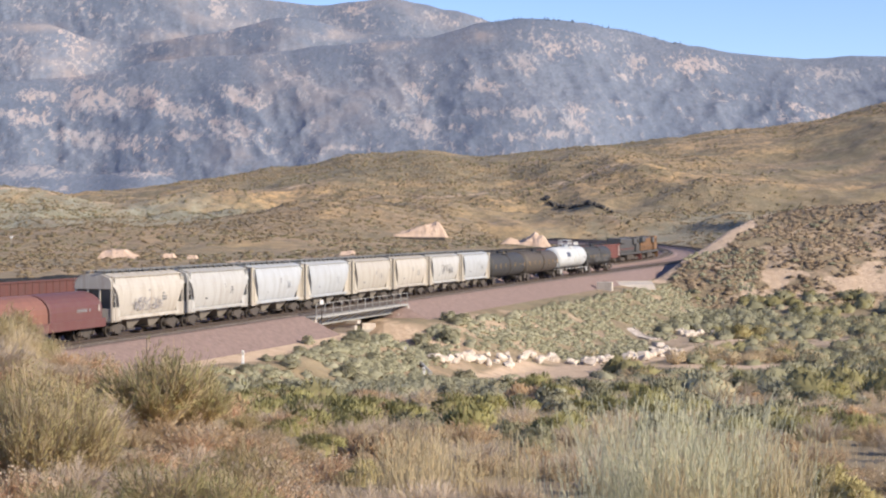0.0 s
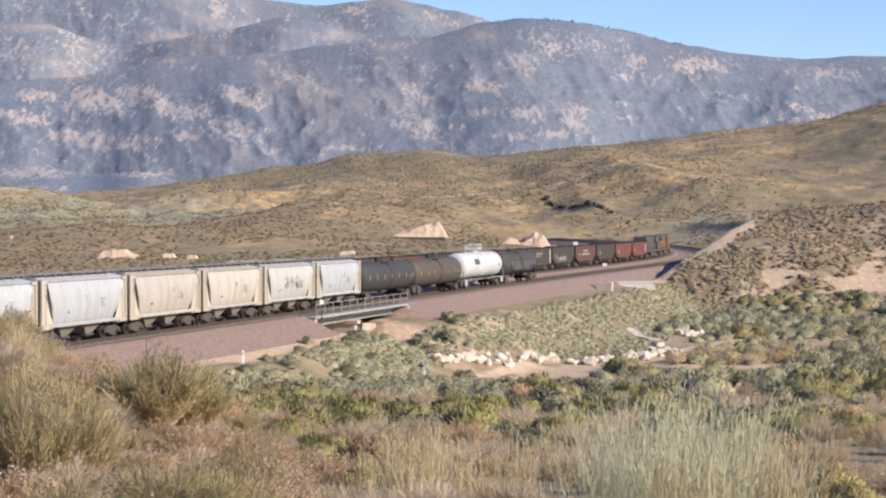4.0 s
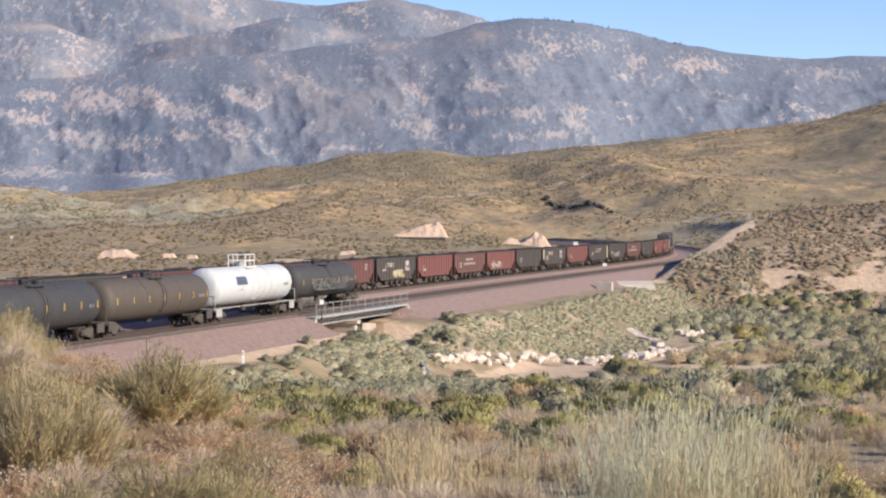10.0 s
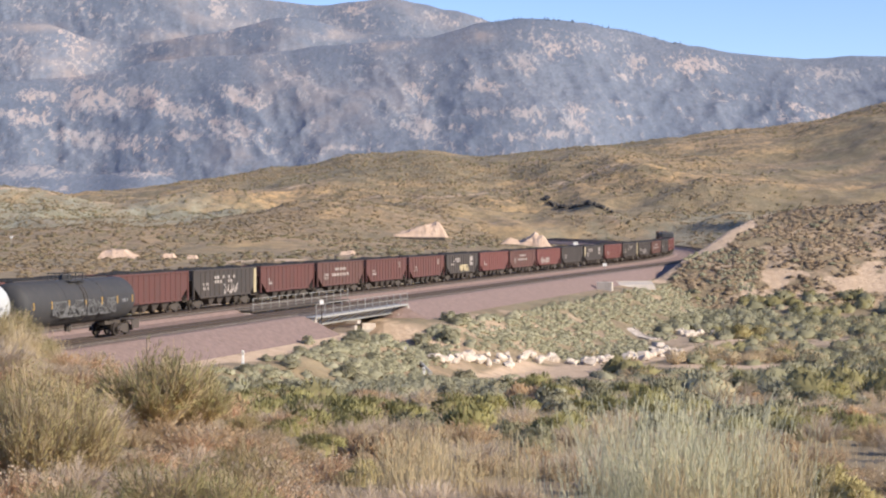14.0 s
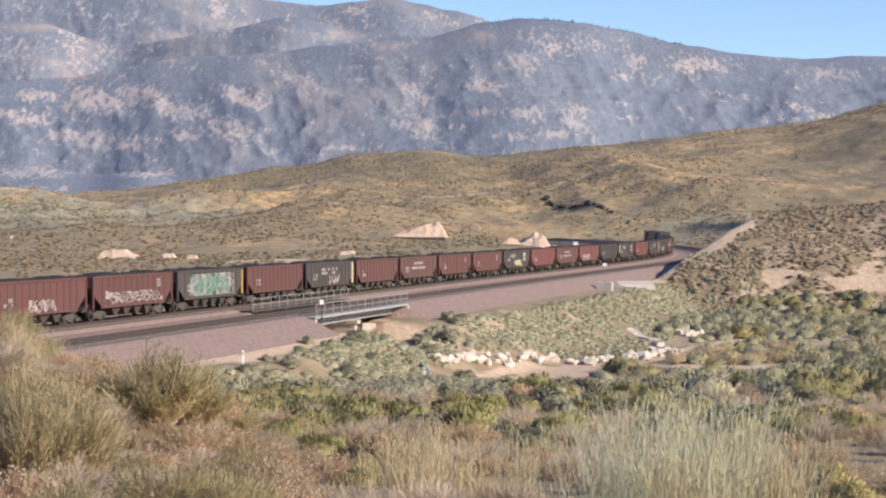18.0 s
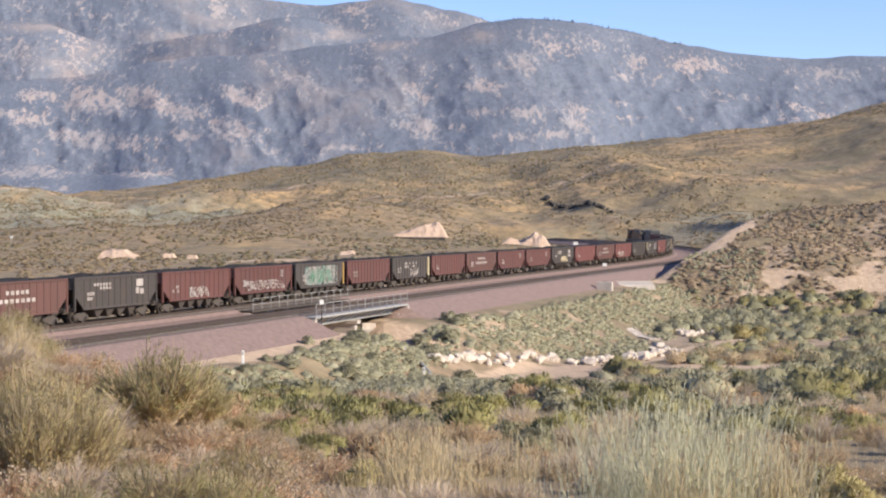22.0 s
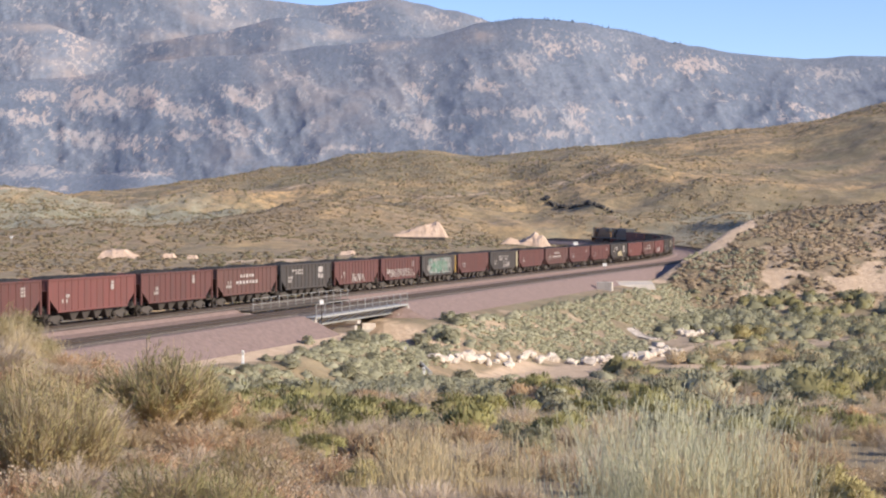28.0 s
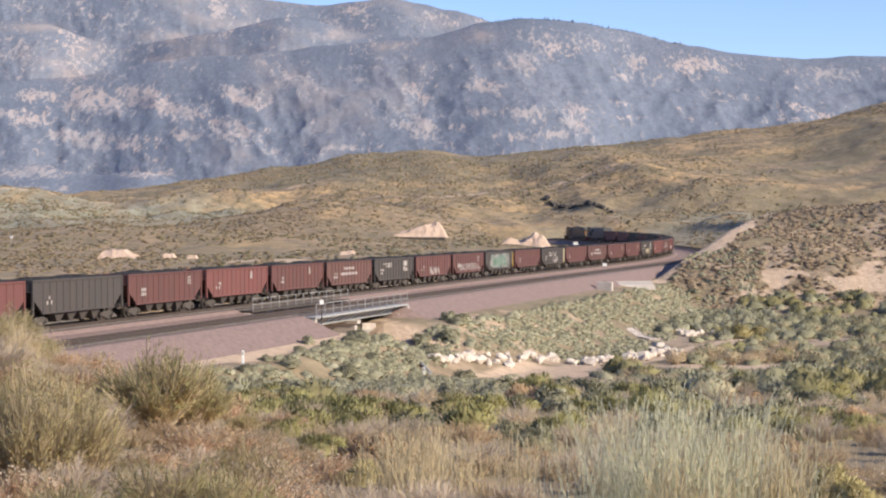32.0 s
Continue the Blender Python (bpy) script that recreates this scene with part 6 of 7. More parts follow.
def make_kind(kind, variant, k):
    """Meshes of one kind of close plant: (part name, mesh, leaf) rows. k: how full it is."""
    rng = np.random.default_rng(100 + 17 * variant + sum(map(ord, kind)))
    fat = 1.0 if k > 0.5 else 1.7 if k > 0.25 else 2.2
    if kind == "broom":
        w, l, h, tips = plume_shrub(rng, int(60 * k) + 12, 26, int(15000 * k), 0.055 * fat, 0.010 * fat, 1.0, 1.35, 0.30, 0.15)
        return [("wood", w, "stem"), ("foliage", soft(l), "tan"), ("new_growth", soft(h), "mound")]
    if kind == "tallbroom":
        w, l, h, tips = plume_shrub(rng, int(58 * k) + 12, 28, int(16000 * k), 0.055 * fat, 0.010 * fat, 0.95, 1.75, 0.20, 0.14)
        return [("wood", w, "stem"), ("foliage", soft(l), "tan"), ("new_growth", soft(h), "green")]
    if kind == "twiggy":
        w, l, h, tips = plume_shrub(rng, int(70 * k) + 10, 26, int(3500 * k), 0.060 * fat, 0.008 * fat, 1.0, 0.95, 0.1, 0.16)
        return [("wood", w, "twig"), ("foliage", l, "dry"), ("dry_growth", h, "dry")]
    if kind in ("buckwheat", "coral", "rusty"):
        w, l, h, tips = plume_shrub(rng, int(80 * k) + 14, 16, int(6500 * k), 0.040 * fat, 0.014 * fat, 1.0, 0.80, 0.15, 0.12)
        n = int(380 * k)
        j = rng.integers(0, len(tips), n)
        heads = cards(rng, tips[j] * rng.uniform(0.92, 1.12, (n, 1)) + rng.normal(0, 0.030, (n, 3)), unit(rng, n), 0.040, 0.036, 0.4)
        low, high, head = {"buckwheat": ("dry", "dry", "paleflower"), "coral": ("coral", "coral", "paleflower"), "rusty": ("dry", "rust", "rust")}[kind]
        return [("wood", w, "stem"), ("foliage", soft(l), low), ("new_growth", soft(h), high), ("blossom", heads, head)]
    if kind in ("mound", "brownmound"):
        l = dome_shrub(rng, int(6000 * max(k, 0.2)), 0.085 * fat, 0.020 * fat, 26, 0.85, (22, 9, -0.02), 1.1)
        w = ribbons(rng, np.zeros((50, 3)), unit(rng, 50) * np.array([0.8, 0.8, 0.3]) + np.array([0, 0, 0.45]), np.zeros((50, 3)), 0.03)
        return [("wood", w, "stem"), ("foliage", l, "mound" if kind == "mound" else "rust")]
    if kind in ("round", "roundgreen", "sage", "roundsage"):
        l = dome_shrub(rng, int(5200 * max(k, 0.22)), 0.062 * fat, 0.030 * fat, 30, 0.98, (22, 9, -0.03))
        w = ribbons(rng, np.zeros((40, 3)), unit(rng, 40) * np.array([0.8, 0.8, 0.3]) + np.array([0, 0, 0.45]), np.zeros((40, 3)), 0.03)
        return [("wood", w, "stem"), ("foliage", l, {"round": "dark", "roundgreen": "green", "sage": "pale", "roundsage": "sage"}[kind])]
    if kind == "reed":
        w, l = grass_tuft(rng, 190, 0.85, 1.55, 0.008)
        return [("straw", w, "reed"), ("foliage", l, "reed")]
    w, l = grass_tuft(rng, int(150 * k), 0.6, 1.0, 0.011)
    return [("straw", w, "straw"), ("foliage", l, "straw")]


NAMES = dict(broom=("olive broom-like shrub with bare brown stems", "shrub"), tallbroom=("tall tan-green broom shrub with feathery stems", "shrub"), twiggy=("dry grey-brown shrub of bare twigs", "shrub"),
             buckwheat=("dry buckwheat shrub with pale clustered flower heads", "shrub"), coral=("dry coral-brown buckwheat with pale flower heads", "shrub"), rusty=("rust-brown shrub with dried seed heads", "shrub"),
             mound=("low moss-green shrub of fine upright leaves", "shrub"), brownmound=("low shrub with dried rust-brown leaves", "shrub"), round=("dense rounded shrub with dark green leaves", "shrub"), roundgreen=("rounded shrub with yellow-green leaves", "shrub"),
             sage=("silvery grey-green sagebrush with dense leaves", "shrub"), roundsage=("rounded grey-green sagebrush on the slope", "shrub"), reed=("tall pale grey-green grass clump", "grass"), grass=("clump of straw-coloured dry grass stalks", "grass"))


def close_plant(kind, x, y, size, variant=0, turn=0.0):
    key = (kind, variant % 3, 0.8 if y < 40 else 0.3)
    if key not in KINDS:
        KINDS[key] = [(n, mesh_from(n, vf[0], vf[1], LEAF[mt], normals=vf[2] if len(vf) > 2 else None)) for n, vf, mt in make_kind(*key)]
    z = float(ground_height(np.array([x]), np.array([y]))[0][0])
    ob = thing("grass_clump" if NAMES[kind][1] == "grass" else "shrub", pose(x, y, z - 0.04, 0, 0, turn))
    ob.scale = (size, size, size)
    tagged(ob, NAMES[kind][0], NAMES[kind][1], "foreground plants")
    for n, me in KINDS[key]:
        tagged(sub(n, me, ob), kind="stuff")
    return ob


# the plants that stand out: kind, x, y, size
HEROES_A = [("tallbroom", -5.6, 23.8, 0.93), ("tallbroom", -5.1, 24.8, 0.82), ("tallbroom", -5.9, 26.6, 0.98), ("tallbroom", -6.8, 27.6, 0.92), ("tallbroom", -5.7, 28.2, 0.66), ("tallbroom", -6.6, 28.8, 0.78),
            ("broom", -5.2, 32.4, 1.32), ("broom", -5.7, 32.6, 0.86), ("broom", -4.8, 34.2, 0.84), ("broom", -5.4, 35.0, 1.09), ("twiggy", -4.3, 32.2, 0.46), ("twiggy", -3.3, 25.6, 0.49),
            ("twiggy", -3.9, 27.8, 0.49), ("buckwheat", -5.2, 29.8, 0.43), ("buckwheat", -4.6, 24.2, 0.31), ("coral", -3.7, 31.6, 0.55), ("coral", -2.8, 28.6, 0.55), ("coral", -2.9, 25.8, 0.45),
            ("coral", -2.2, 26.0, 0.41), ("buckwheat", -3.4, 33.6, 0.48), ("buckwheat", -2.4, 30.4, 0.44), ("coral", -3.5, 28.2, 0.36), ("broom", -4.4, 25.2, 0.41), ("rusty", -4.4, 27.6, 0.40)]
HEROES_B = [("grass", -8.6, 35.2, 0.74), ("grass", -8.3, 35.8, 0.65), ("grass", -8.1, 37.0, 0.51), ("coral", -7.0, 34.0, 0.54), ("coral", -7.7, 36.2, 0.50), ("coral", -6.5, 32.4, 0.45),
            ("buckwheat", -8.1, 34.0, 0.32), ("twiggy", -7.6, 34.4, 0.32), ("broom", -24.5, 119.6, 1.05), ("twiggy", -22.6, 114.8, 1.54), ("mound", -7.6, 66.6, 1.17), ("mound", -5.5, 56.4, 0.81),
            ("brownmound", -8.2, 77.6, 0.99), ("mound", -3.1, 40.6, 0.84), ("mound", -2.9, 49.4, 0.94), ("mound", -1.9, 40.6, 0.71), ("brownmound", -1.9, 47.4, 0.53), ("mound", -2.2, 32.2, 0.56),
            ("brownmound", -1.8, 33.6, 0.37), ("mound", -3.4, 38.0, 0.54), ("brownmound", -4.7, 47.2, 0.60), ("mound", -4.6, 56.2, 0.72), ("roundgreen", -1.2, 26.6, 0.47)]
HEROES_C = [("round", -0.9, 42.6, 0.61), ("round", -0.4, 44.6, 0.50), ("roundsage", -0.2, 41.8, 0.40), ("round", 1.5, 40.6, 0.52), ("round", 1.8, 34.4, 0.55), ("round", 2.4, 42.4, 0.47),
            ("round", 2.1, 46.6, 0.52), ("mound", 0.3, 56.0, 0.80), ("mound", 4.9, 51.6, 0.90), ("mound", 5.9, 50.8, 1.05), ("mound", 7.6, 55.8, 0.80), ("round", 6.7, 76.2, 0.97),
            ("mound", 8.1, 75.8, 1.33), ("round", 9.5, 75.6, 1.20), ("roundsage", 3.4, 101.2, 0.93), ("twiggy", 15.3, 97.8, 1.40), ("twiggy", 15.1, 88.6, 0.85), ("sage", 23.6, 103.6, 1.65),
            ("sage", 26.8, 110.6, 1.58), ("sage", 22.8, 105.6, 1.01), ("twiggy", 12.3, 62.8, 1.00), ("twiggy", 13.2, 61.2, 1.07), ("twiggy", 13.8, 59.6, 0.85), ("mound", 8.3, 40.8, 0.52),
            ("mound", 9.0, 40.0, 0.57), ("round", 10.3, 42.4, 0.47), ("grass", 7.4, 33.2, 0.32), ("brownmound", 6.8, 34.8, 0.33)]
HEROES_D = [("reed", 1.75, 18.2, 0.95), ("reed", 2.30, 18.8, 1.00), ("reed", 2.85, 18.4, 0.98), ("reed", 3.35, 19.0, 0.92), ("reed", 2.60, 20.0, 1.00), ("reed", 2.05, 19.6, 0.90),
            ("reed", 3.10, 20.2, 0.95), ("grass", 2.40, 17.8, 1.00), ("grass", 3.50, 18.4, 1.10), ("grass", 3.75, 19.4, 0.90), ("roundgreen", 4.90, 22.6, 0.69), ("roundgreen", 5.10, 22.0, 0.51),
            ("grass", -0.70, 22.8, 0.88), ("grass", -0.30, 22.4, 0.95), ("grass", -0.70, 27.8, 0.97), ("grass", 0.30, 22.8, 0.88), ("twiggy", 0.00, 22.4, 0.43), ("twiggy", 0.60, 22.8, 0.47),
            ("twiggy", 1.00, 22.4, 0.43), ("grass", 1.00, 24.6, 0.86), ("twiggy", -1.00, 22.6, 0.40), ("grass", -0.20, 28.0, 0.88), ("buckwheat", 5.50, 23.0, 0.29), ("twiggy", 5.60, 22.6, 0.29),
            ("twiggy", -1.50, 22.6, 0.43)]
HEROES_E = [("roundgreen", 38.0, 226.0, 2.00), ("roundgreen", 40.5, 228.0, 1.80), ("sage", 41.0, 178.0, 2.00), ("sage", 44.0, 180.0, 2.00), ("roundsage", -7.5, 152.2, 1.00), ("sage", -7.1, 155.2, 0.90),
            ("sage", -7.7, 148.6, 1.00), ("roundsage", -5.3, 157.8, 1.10), ("sage", -5.4, 160.4, 0.80), ("roundsage", -9.3, 143.9, 0.90), ("roundsage", 0.6, 182.5, 1.20), ("sage", 2.1, 185.1, 1.00),
            ("roundsage", 1.6, 180.1, 1.20), ("roundsage", -11.1, 138.2, 0.70), ("sage", -13.1, 131.5, 0.60), ("roundsage", -1.3, 166.4, 1.00), ("sage", -1.2, 163.3, 1.20), ("sage", -11.3, 131.1, 1.00),
            ("roundsage", -7.4, 135.7, 1.17), ("sage", -2.1, 170.7, 1.30), ("roundsage", 0.6, 171.9, 1.20), ("sage", 1.8, 152.1, 1.16), ("sage", -11.2, 180.9, 1.04), ("sage", -8.6, 176.5, 0.67),
            ("sage", -11.0, 145.0, 0.79), ("sage", -6.9, 150.7, 0.86), ("roundsage", -12.3, 124.9, 0.72), ("sage", -13.7, 123.3, 0.71), ("sage", -5.2, 194.6, 0.74), ("sage", -3.4, 189.9, 0.79),
            ("sage", -5.8, 145.7, 0.84), ("sage", -3.1, 152.0, 0.87), ("roundsage", -0.7, 157.3, 0.70)]
PLANTED = HEROES_A + HEROES_B + HEROES_C + HEROES_D + HEROES_E
for i, (kind, hx, hy, hs) in enumerate(PLANTED):
    close_plant(kind, hx, hy, hs, i, 37.0 * i)


def build_foreground():
    """The rest of the close plants, by the ground that they grow on."""
    rnd = random.Random(5)
    spots = [(hx, hy, 0.75 * hs) for _, hx, hy, hs in PLANTED]
    made, rows = 0, {}
    for i in range(9000):
        y = 17 + 93 * rnd.random() ** 1.2
        u = rnd.uniform(-0.28, 0.28)
        x = u * y
        n = noise.noise(Vector((x * 0.13, y * 0.09, 3.0)))
        size = rnd.uniform(0.55, 0.95)
        if u < -0.06 and y < 42:
            kind = rnd.choice(("twiggy", "coral", "broom", "buckwheat", "broom") if n < 0.0 else ("coral", "buckwheat", "coral", "rusty", "twiggy", "broom"))
            size *= 0.8
        elif u < -0.03 and y < 84:
            kind = rnd.choice(("mound", "mound", "brownmound", "mound", "twiggy") if n < 0.12 else ("brownmound", "rusty", "mound", "coral"))
        elif -0.08 < u < 0.03 and y >= 68:
            kind = rnd.choice(("sage", "roundsage", "sage", "roundsage", "grass"))
            size *= 0.7
        elif u < 0.0 and y >= 84:
            kind = rnd.choice(("sage", "roundsage", "sage", "mound"))
        elif y < 38:
            kind = rnd.choice(("twiggy", "rusty", "twiggy", "buckwheat", "grass"))
            size *= 0.75
        else:
            kind = rnd.choice(("mound", "round", "mound", "twiggy", "sage") if n < 0.08 else ("twiggy", "twiggy", "brownmound", "buckwheat", "grass", "mound"))
            size *= 0.9 if y < 70 else 1.2
        gap = size * (1.2 if y > 68 and -0.08 < u < 0.03 else 0.42 if u < -0.03 else 0.60 if y < 40 else 0.75)
        if made >= 520 or any((x - a) ** 2 + ((y - b) * 0.8) ** 2 < (gap + c * 0.8) ** 2 for a, b, c in spots) or (y < 25 and 0.9 < x < 4.9):
            continue
        spots.append((x, y, gap * 0.6))
        made += 1
        turn = rnd.uniform(0, 360)
        if y < 40:
            close_plant(kind, x, y, size, i, turn)
        else:
            rows.setdefault(kind, []).append((x, y, size))
    for kind, places in rows.items():
        px, py, size = np.array(places).T
        for n, vf, leaf in make_kind(kind, 1, 0.2):
            scatter("field_" + n, NAMES[kind][0], NAMES[kind][1], LEAF[leaf], [vf], px, py, size)


build_foreground()


def build_litter():
    """Dry stalks and twigs between the close shrubs."""
    tufts = [joined(grass_tuft(np.random.default_rng(300 + i), 9, 0.9, 0.8, 0.012)) for i in range(4)]
    x, y = wedge(2400, 15, 60)
    pick = PLANT.uniform(0, 1, len(x))
    for mask, kind, words in ((pick < 0.18, "straw", "dry straw grass between the shrubs"), (pick >= 0.18, "dry", "dead brown stalks between the shrubs")):
        scatter("dry_stalks", words, "grass", LEAF[kind], tufts, x[mask], y[mask], PLANT.uniform(0.35, 0.75, int(mask.sum())), 0.8)


build_litter()


# ---- bridges ----
def line_pose(s, q, z=0.0):
    x, y, zz = (float(v) for v in on_line(s, q, z))
    return pose(x, y, zz, 0, 0, 90 - math.degrees(float(np.interp(s, S_LINE, HEADING))))


def bridge(name, span, q, rail_q, steel):
    """A short steel deck bridge with a railed walkway on its near side; x runs along the track, +y to its left."""
    s0, s1 = span
    length = s1 - s0
    b = tagged(thing(name, line_pose((s0 + s1) / 2, q)), "grey steel deck bridge with a railed walkway", "bridge")
    h = length / 2
    edge = q - rail_q
    part("deck", blocks((-h - 0.4, h + 0.4, -2.1, 2.1, -0.62, -0.372), bevel=0.02), M["timber"], b)
    for y in (-1.6, -0.55, 0.55, 1.6):
        part("girder", blocks((-h - 0.2, h + 0.2, y - 0.16, y + 0.16, -1.35, -0.63), (-h - 0.2, h + 0.2, y - 0.28, y + 0.28, -1.39, -1.33)), M["galv"] if abs(y) > 1 else M["under"], b)
    part("walkway", blocks((-h - 0.3, h + 0.3, edge, -2.11, -0.50, -0.42), (-h - 0.3, h + 0.3, edge - 0.04, edge + 0.06, -0.58, -0.41)), M[steel], b)
    posts = 13
    for i in range(posts):
        x = -h + (length * i) / (posts - 1)
        part("handrail_post", lambda: blocks((-0.03, 0.03, -0.03, 0.03, -0.45, 0.72)), M["galv"], b, key="handrail_post", at=pose(x, edge, 0))
        part("walkway_bracket", lambda: rods(((0, 0, -0.55), (0, 1.2, -1.2), 0.05)), M["galv"], b, key="walkway_bracket", at=pose(x, edge, 0))
    for z in (0.15, 0.70):
        part("handrail", blocks((-h, h, edge - 0.02, edge + 0.02, z - 0.02, z + 0.02)), M["galv"], b)
    for x in (-h - 0.2, -h * 0.02, h - 0.6):
        part("pier", blocks((x - 0.35, x + 0.35, -2.3, 2.3, -5.2, -1.40), (x - 0.5, x + 0.5, -2.6, 2.6, -1.75, -1.395), bevel=0.03), M["concrete"], b)
    for sx in (-1, 1):
        part("abutment", blocks((sx * (h + 0.25) - 0.25, sx * (h + 0.25) + 0.25, -3.2, 2.6, -4.4, -0.64), bevel=0.03), M["concrete"], b)
        part("wing_wall", loft([[(sx * (h - 0.1), -2.2, z) for z in (-2.6, -0.5)] + [(sx * (h + 0.15), -2.2, z) for z in (-0.5, -2.6)], [(sx * (h + 0.9), -4.6, z) for z in (-2.6, -1.9)] + [(sx * (h + 1.15), -4.6, z) for z in (-1.9, -2.6)]]), M["concrete"], b)
    return b


bridge("railway_bridge", BRIDGE_NEAR, NEAR_Q, 13.0, "galv")
bridge("railway_bridge", BRIDGE_FAR, 0.0, 3.4, "under")


# ---- lineside things ----
def ground_z(x, y):
    return float(ground_height(np.array([float(x)]), np.array([float(y)]))[0][0])


def marker_post(x, y, tall, label):
    ob = tagged(thing("marker_post", pose(x, y, ground_z(x, y) - 0.1)), label, "post", "marker posts")
    part("post", blocks((-0.09, 0.09, -0.05, 0.05, 0, tall + 0.1), bevel=0.015), M["postwhite"], ob)
    part("reflector", blocks((-0.06, 0.06, -0.056, -0.05, tall - 0.2, tall)), M["lettering"], ob)
    return ob


marker_post(-14.1, 125.0, 1.15, "slim white marker post on the slope")
marker_post(-1.6, 148.4, 0.85, "short white marker post beside the drain")


def sign(x, y, z, tall, wide, high, label, mat, post_mat="under"):
    ob = tagged(thing("trackside_sign", pose(x, y, z)), label, "sign", "trackside signs")
    part("post", rods(((0, 0, -0.2), (0, 0, tall), 0.055)), M[post_mat], ob)
    part("plate", blocks((-wide / 2, wide / 2, -0.075, -0.055, tall - high, tall), bevel=0.006), mat, ob)
    part("bracket", blocks((-0.05, 0.05, -0.055, 0.02, tall - high * 0.6, tall - high * 0.4)), M["under"], ob)
    return ob


sx_, sy_, sz_ = (float(v) for v in on_line(9.2, 13.4))
sign(sx_, sy_, -0.85, 1.95, 0.36, 0.42, "white square sign on a dark post beside the bridge", M["postwhite"])
sx_, sy_, sz_ = (float(v) for v in on_line(170.0, 5.0))
sign(sx_, sy_, sz_ - 0.9, 1.5, 0.75, 0.5, "small white sign between the tracks", M["postwhite"], "galv")
sx_, sy_, sz_ = (float(v) for v in on_line(247.0, 15.2))
sign(sx_, sy_, sz_ - 1.4, 2.6, 0.55, 0.55, "small yellow sign beside the curve", M["yellow"])


def relay_box(x, y):
    z = ground_z(x, y)
    ob = tagged(thing("relay_box", pose(x, y, z)), "white equipment cabinet on a post beyond the tracks", "equipment box")
    part("post", blocks((-0.1, 0.1, -0.1, 0.1, -0.2, 2.0)), M["galv"], ob)
    part("cabinet", blocks((-0.6, 0.6, -0.4, 0.4, 2.0, 2.9), bevel=0.03), M["postwhite"], ob)
    part("lid", blocks((-0.68, 0.68, -0.48, 0.48, 2.9, 2.97), bevel=0.02), M["postwhite"], ob)
    return ob


relay_box(36.3, 486.0)
relay_box(-95.5, 392.6).scale = (0.5, 0.5, 0.5)


def headwall():
    z = ground_z(29.8, 277.0)
    ob = tagged(thing("culvert_headwall", pose(29.8, 277.0, z, 0, 0, 8)), "pale concrete culvert headwall beside the ballast", "culvert")
    part("slab", loft([[(-3.3, -0.9, -0.4), (3.3, -0.9, -0.4), (3.3, 1.6, -0.4), (-3.3, 1.6, -0.4)], [(-3.1, -0.5, 0.35), (3.1, -0.7, 0.40), (3.1, 1.5, 0.75), (-3.1, 1.5, 0.70)]]), M["concrete"], ob)
    part("kerb", blocks((-3.3, 3.3, 1.5, 1.8, -0.3, 0.85), bevel=0.03), M["concrete"], ob)
    z = ground_z(23.8, 261.0)
    ob = tagged(thing("concrete_block", pose(23.8, 261.0, z, 0, 0, -14)), "pale rough concrete block on the ballast shoulder", "concrete block")
    part("block", blocks((-1.15, 1.15, -0.6, 0.6, -0.5, 1.2), bevel=0.06), M["concrete"], ob)
    part("lifting_loop", rods(((-0.3, 0, 1.1), (-0.2, 0, 1.3), 0.03), ((-0.2, 0, 1.3), (0.2, 0, 1.3), 0.03), ((0.2, 0, 1.3), (0.3, 0, 1.1), 0.03)), M["under"], ob)


headwall()
z_ = ground_z(-7.4, 175.0)
abut = tagged(thing("concrete_block", pose(-7.4, 175.0, z_, 0, 0, 15)), "white concrete block below the bridge deck", "concrete block")
part("block", blocks((-0.7, 0.7, -0.4, 0.4, -0.4, 0.7), bevel=0.05), M["boulder"], abut)
part("footing", blocks((-1.0, 1.0, -0.7, 0.7, -0.5, 0.12), bevel=0.04), M["concrete"], abut)


def down_pipe(points, radius, name, label, mat):
    ob = tagged(thing(name), label, "drain pipe")
    for a, b in zip(points, points[1:]):
        pa, pb = (Vector((p[0], p[1], ground_z(*p) + radius + p_up)) for p, p_up in ((a, 0.05), (b, 0.05)))
        bm = bmesh.new()
        rod(bm, pa, pb, radius, 10)
        part("pipe_length", bm, mat, ob)
        bm = bmesh.new()
        d = (pb - pa).normalized() * 0.12
        rod(bm, pb - d, pb + d, radius * 1.25, 10)
        part("pipe_joint", bm, mat, ob)
    return ob


down_pipe([(-6.6, 170.0), (-5.0, 162.5), (-3.4, 155.3)], 0.16, "drain_pipe", "pale corrugated drain pipe down the slope", M["galv"])
down_pipe([(-2.3, 153.6), (-1.1, 150.6)], 0.16, "drain_pipe", "pale drain pipe end on the lower slope", M["galv"])


def chute():
    ob = tagged(thing("concrete_chute"), "pale concrete drainage chute down the embankment", "drain")
    pts_ = [(24.2, 231.0), (25.4, 227.0), (26.6, 223.0)]
    for a, b in zip(pts_, pts_[1:]):
        pa, pb = Vector((*a, ground_z(*a) + 0.06)), Vector((*b, ground_z(*b) + 0.06))
        d = pb - pa
        side = Vector((-d.y, d.x, 0)).normalized()
        m = Matrix.Translation(pa) @ Matrix((d.normalized(), side, d.cross(side).normalized())).transposed().to_4x4()
        part("trough", blocks((0, d.length, -0.62, 0.62, -0.6, 0.06), (0, d.length, -0.75, -0.62, -0.6, 0.12), (0, d.length, 0.62, 0.75, -0.6, 0.12)), M["boulder"], ob, at=m)


chute()


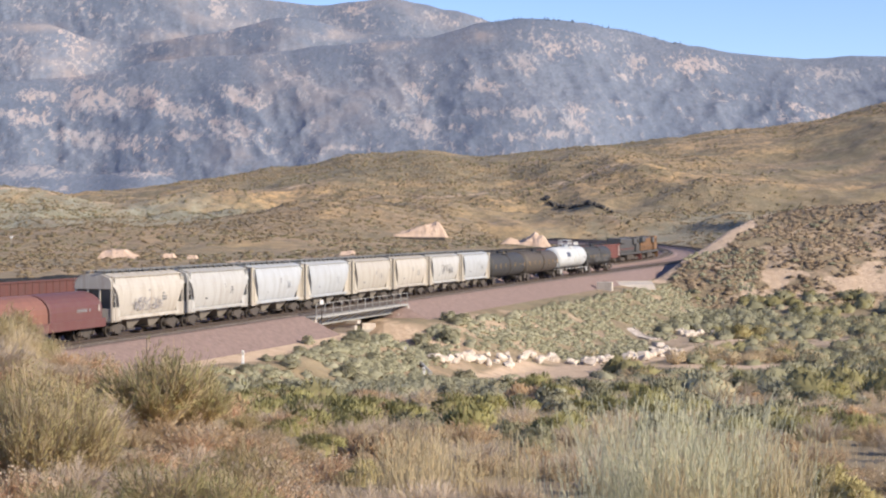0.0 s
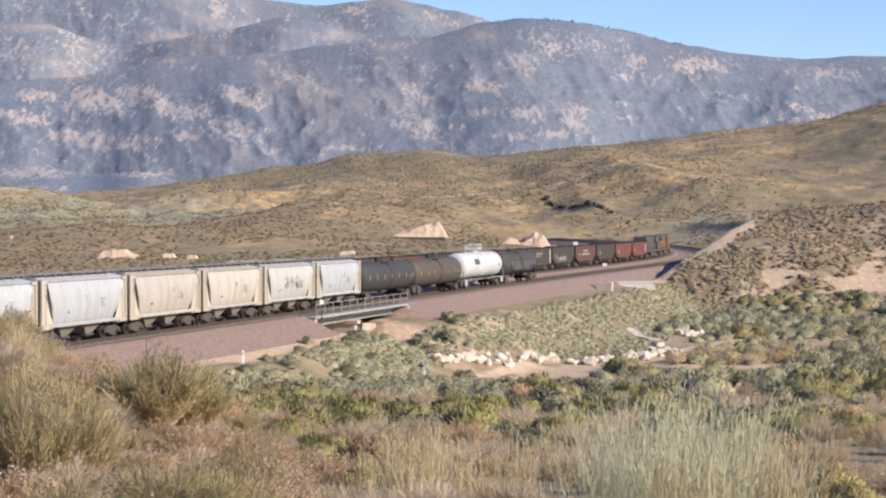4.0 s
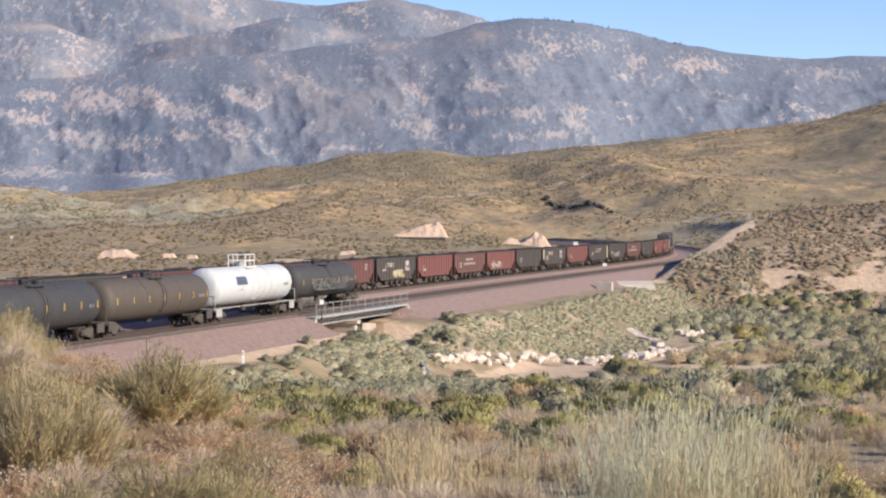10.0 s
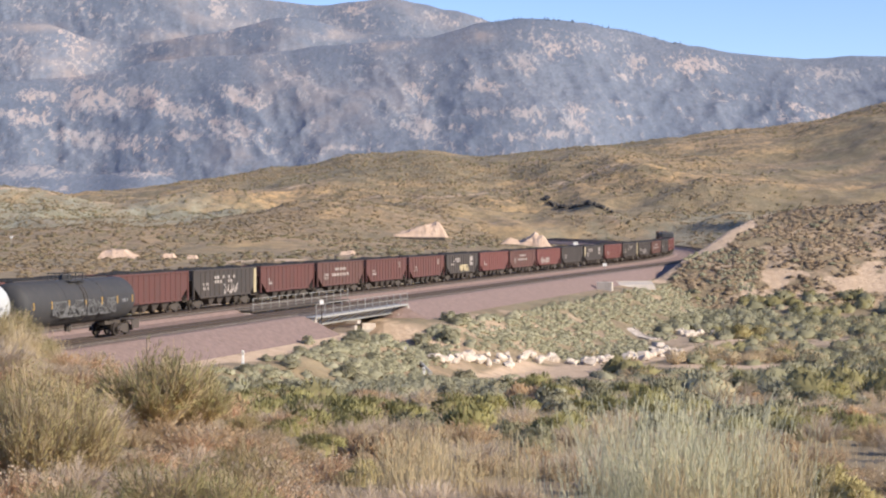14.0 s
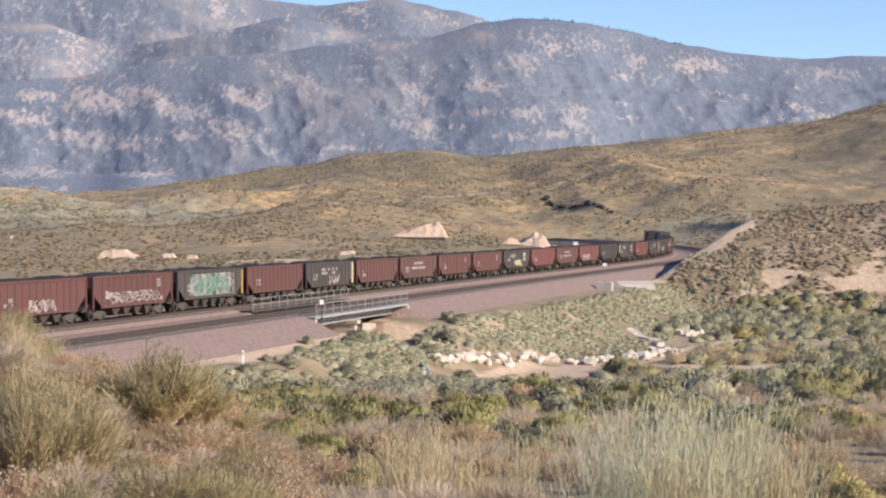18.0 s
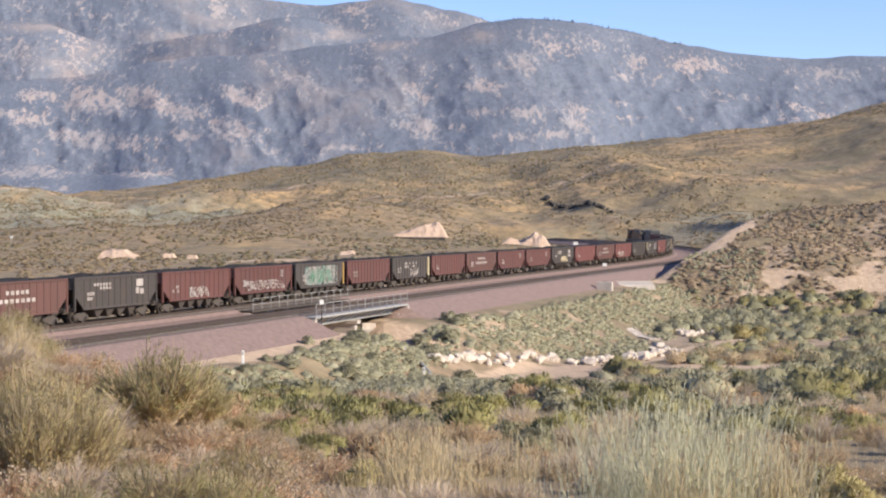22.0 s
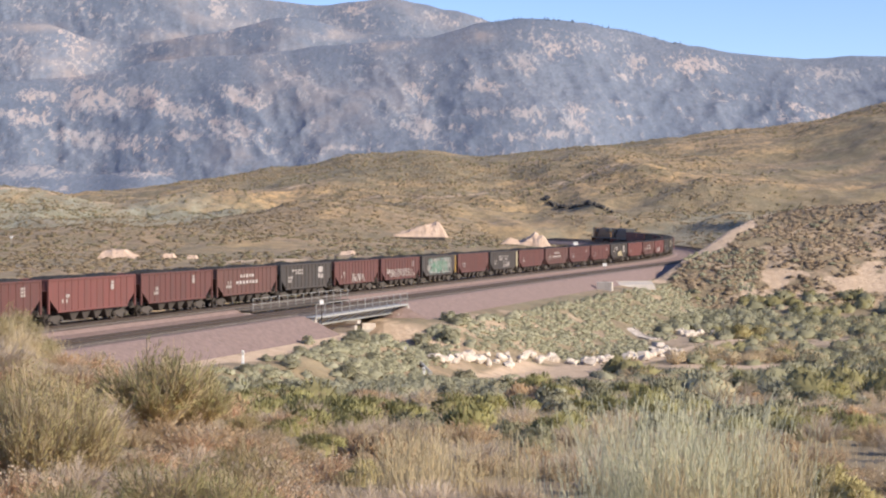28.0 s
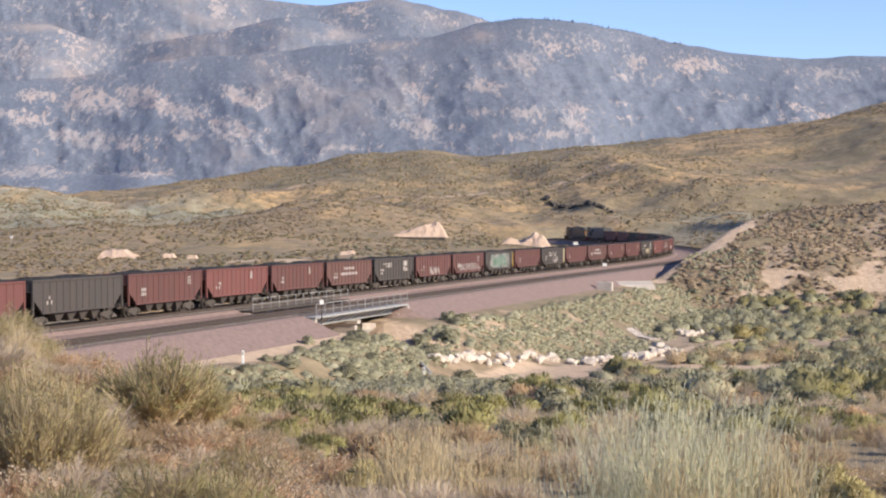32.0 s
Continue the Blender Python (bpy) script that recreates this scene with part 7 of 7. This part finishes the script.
# ---- boulders ----
def boulder_mesh(i, mat):
    rng = np.random.default_rng(200 + i)
    bm = bmesh.new()
    bmesh.ops.create_icosphere(bm, subdivisions=2, radius=1.0)
    cuts = [(unit(rng, 1)[0], rng.uniform(0.45, 0.8)) for _ in range(12)]
    for v in bm.verts:
        p = np.array(v.co)
        for n, d in cuts:
            over = p @ n - d
            if over > 0:
                p = p - n * over * 1.0
        v.co = Vector(p * np.array([1.15, 0.95, 0.82])) * (1 + 0.06 * noise.noise(Vector(p) * 3 + Vector((i, 0, 0))))
    me = bpy.data.meshes.new("boulder")
    bm.to_mesh(me)
    bm.free()
    me.materials.append(mat)
    return me


BOULDERS = [boulder_mesh(i, M["boulder"]) for i in range(7)]


def boulder(x, y, size, i, turn, group="riprap boulders", label="pale granite boulder at the embankment foot", lift=0.0, meshes=None):
    ob = new("boulder", (meshes or BOULDERS)[i % 7])
    ob.matrix_basis = pose(x, y, ground_z(x, y) + size * (0.38 + lift), turn * 0.1, turn * 0.07, turn)
    ob.scale = (size, size, size)
    return tagged(ob, label, "boulder", group)


def riprap():
    rnd = random.Random(9)
    runs = ((ROCK_LINES[0], 44, 0.7), (ROCK_LINES[1], 48, 0.8))
    k = 0
    for points, n, spread in runs:
        xs, ys = [p[0] for p in points], [p[1] for p in points]
        for i in range(n):
            t = (i + rnd.random() * 0.8) / n * (len(points) - 1)
            x, y = np.interp(t, range(len(points)), xs) + rnd.gauss(0, 0.5 * spread), np.interp(t, range(len(points)), ys) + rnd.gauss(0, 1.0 * spread)
            boulder(x, y, rnd.uniform(0.34, 0.84), k, rnd.uniform(0, 360))
            k += 1
    for cx, cy, n in ((25.3, 200.8, 20), (32.3, 234.7, 18)):
        for i in range(n):
            boulder(cx + rnd.gauss(0, 0.9), cy + rnd.gauss(0, 1.6), rnd.uniform(0.36, 0.8), k, rnd.uniform(0, 360), lift=rnd.choice((0, 0, 0.6)) if i < 8 else 0)
            k += 1


riprap()
M["darkrock"] = rock_material("dark_rock", (0.075, 0.066, 0.058), (0.035, 0.032, 0.030), 0.6)
DARK = [boulder_mesh(30 + i, M["darkrock"]) for i in range(7)]


def outcrop():
    rnd = random.Random(13)
    for i in range(26):
        t = i / 25
        x, y = 46.4 + 24.7 * t + rnd.gauss(0, 0.5), 792.6 + -47.9 * t + rnd.gauss(0, 1)
        boulder(x, y, rnd.uniform(1.1, 1.9) * (1.25 if i < 3 else 1.0), i, rnd.uniform(0, 360), "dark rock ledge", "dark jagged rock of a ledge on the hillside", meshes=DARK)


outcrop()


def retaining_wall():
    z = ground_z(-6.5, 470.0)
    ob = tagged(thing("timber_wall", pose(-6.5, 470.0, z + 0.1)), "low dark timber wall below a sandy bank", "retaining wall")
    for i in range(7):
        part("plank", blocks((-6.9 + 2.0 * i, -4.95 + 2.0 * i, -0.12, 0.12, -0.4, 0.55), bevel=0.02), M["under"], ob)


retaining_wall()


# ---- what moves ----
def car_pose(s, half, q):
    a, b = Vector(on_line(s + half, q)), Vector(on_line(s - half, q))
    d = a - b
    return Matrix.Translation((a + b) / 2) @ Euler((0, -math.atan2(d.z, math.hypot(d.x, d.y)), math.atan2(d.y, d.x))).to_matrix().to_4x4()


def near_run(t):
    return -12.148 * t - 0.00496 * t * t


def far_run(t):
    return 6.8979 * t + 0.0088 * t * t


def motions():
    seconds = [i * 1.0 for i in range(33)]
    for cars, run, q in ((NEAR_TRAIN, near_run, NEAR_Q), (FAR_TRAIN, far_run, 0.0)):
        for car, s0, half in cars:
            walk(car, [(t, car_pose(s0 + run(t), half, q)) for t in seconds])
    # rolling wheels: a full turn in 2.89 m
    for train, run, step, sign_ in (("near", near_run, 1, 1), ("far", far_run, 3, 1)):
        times_ = [i / FPS for i in range(0, 961, step)]
        rolls = [math.degrees(run(t) / 0.46) * sign_ for t in times_]
        for w in WHEELS[train]:
            x, y, z = w.matrix_basis.translation
            walk(w, [(t, pose(x, y, z, 0, r, 0)) for t, r in zip(times_, rolls)])


motions()
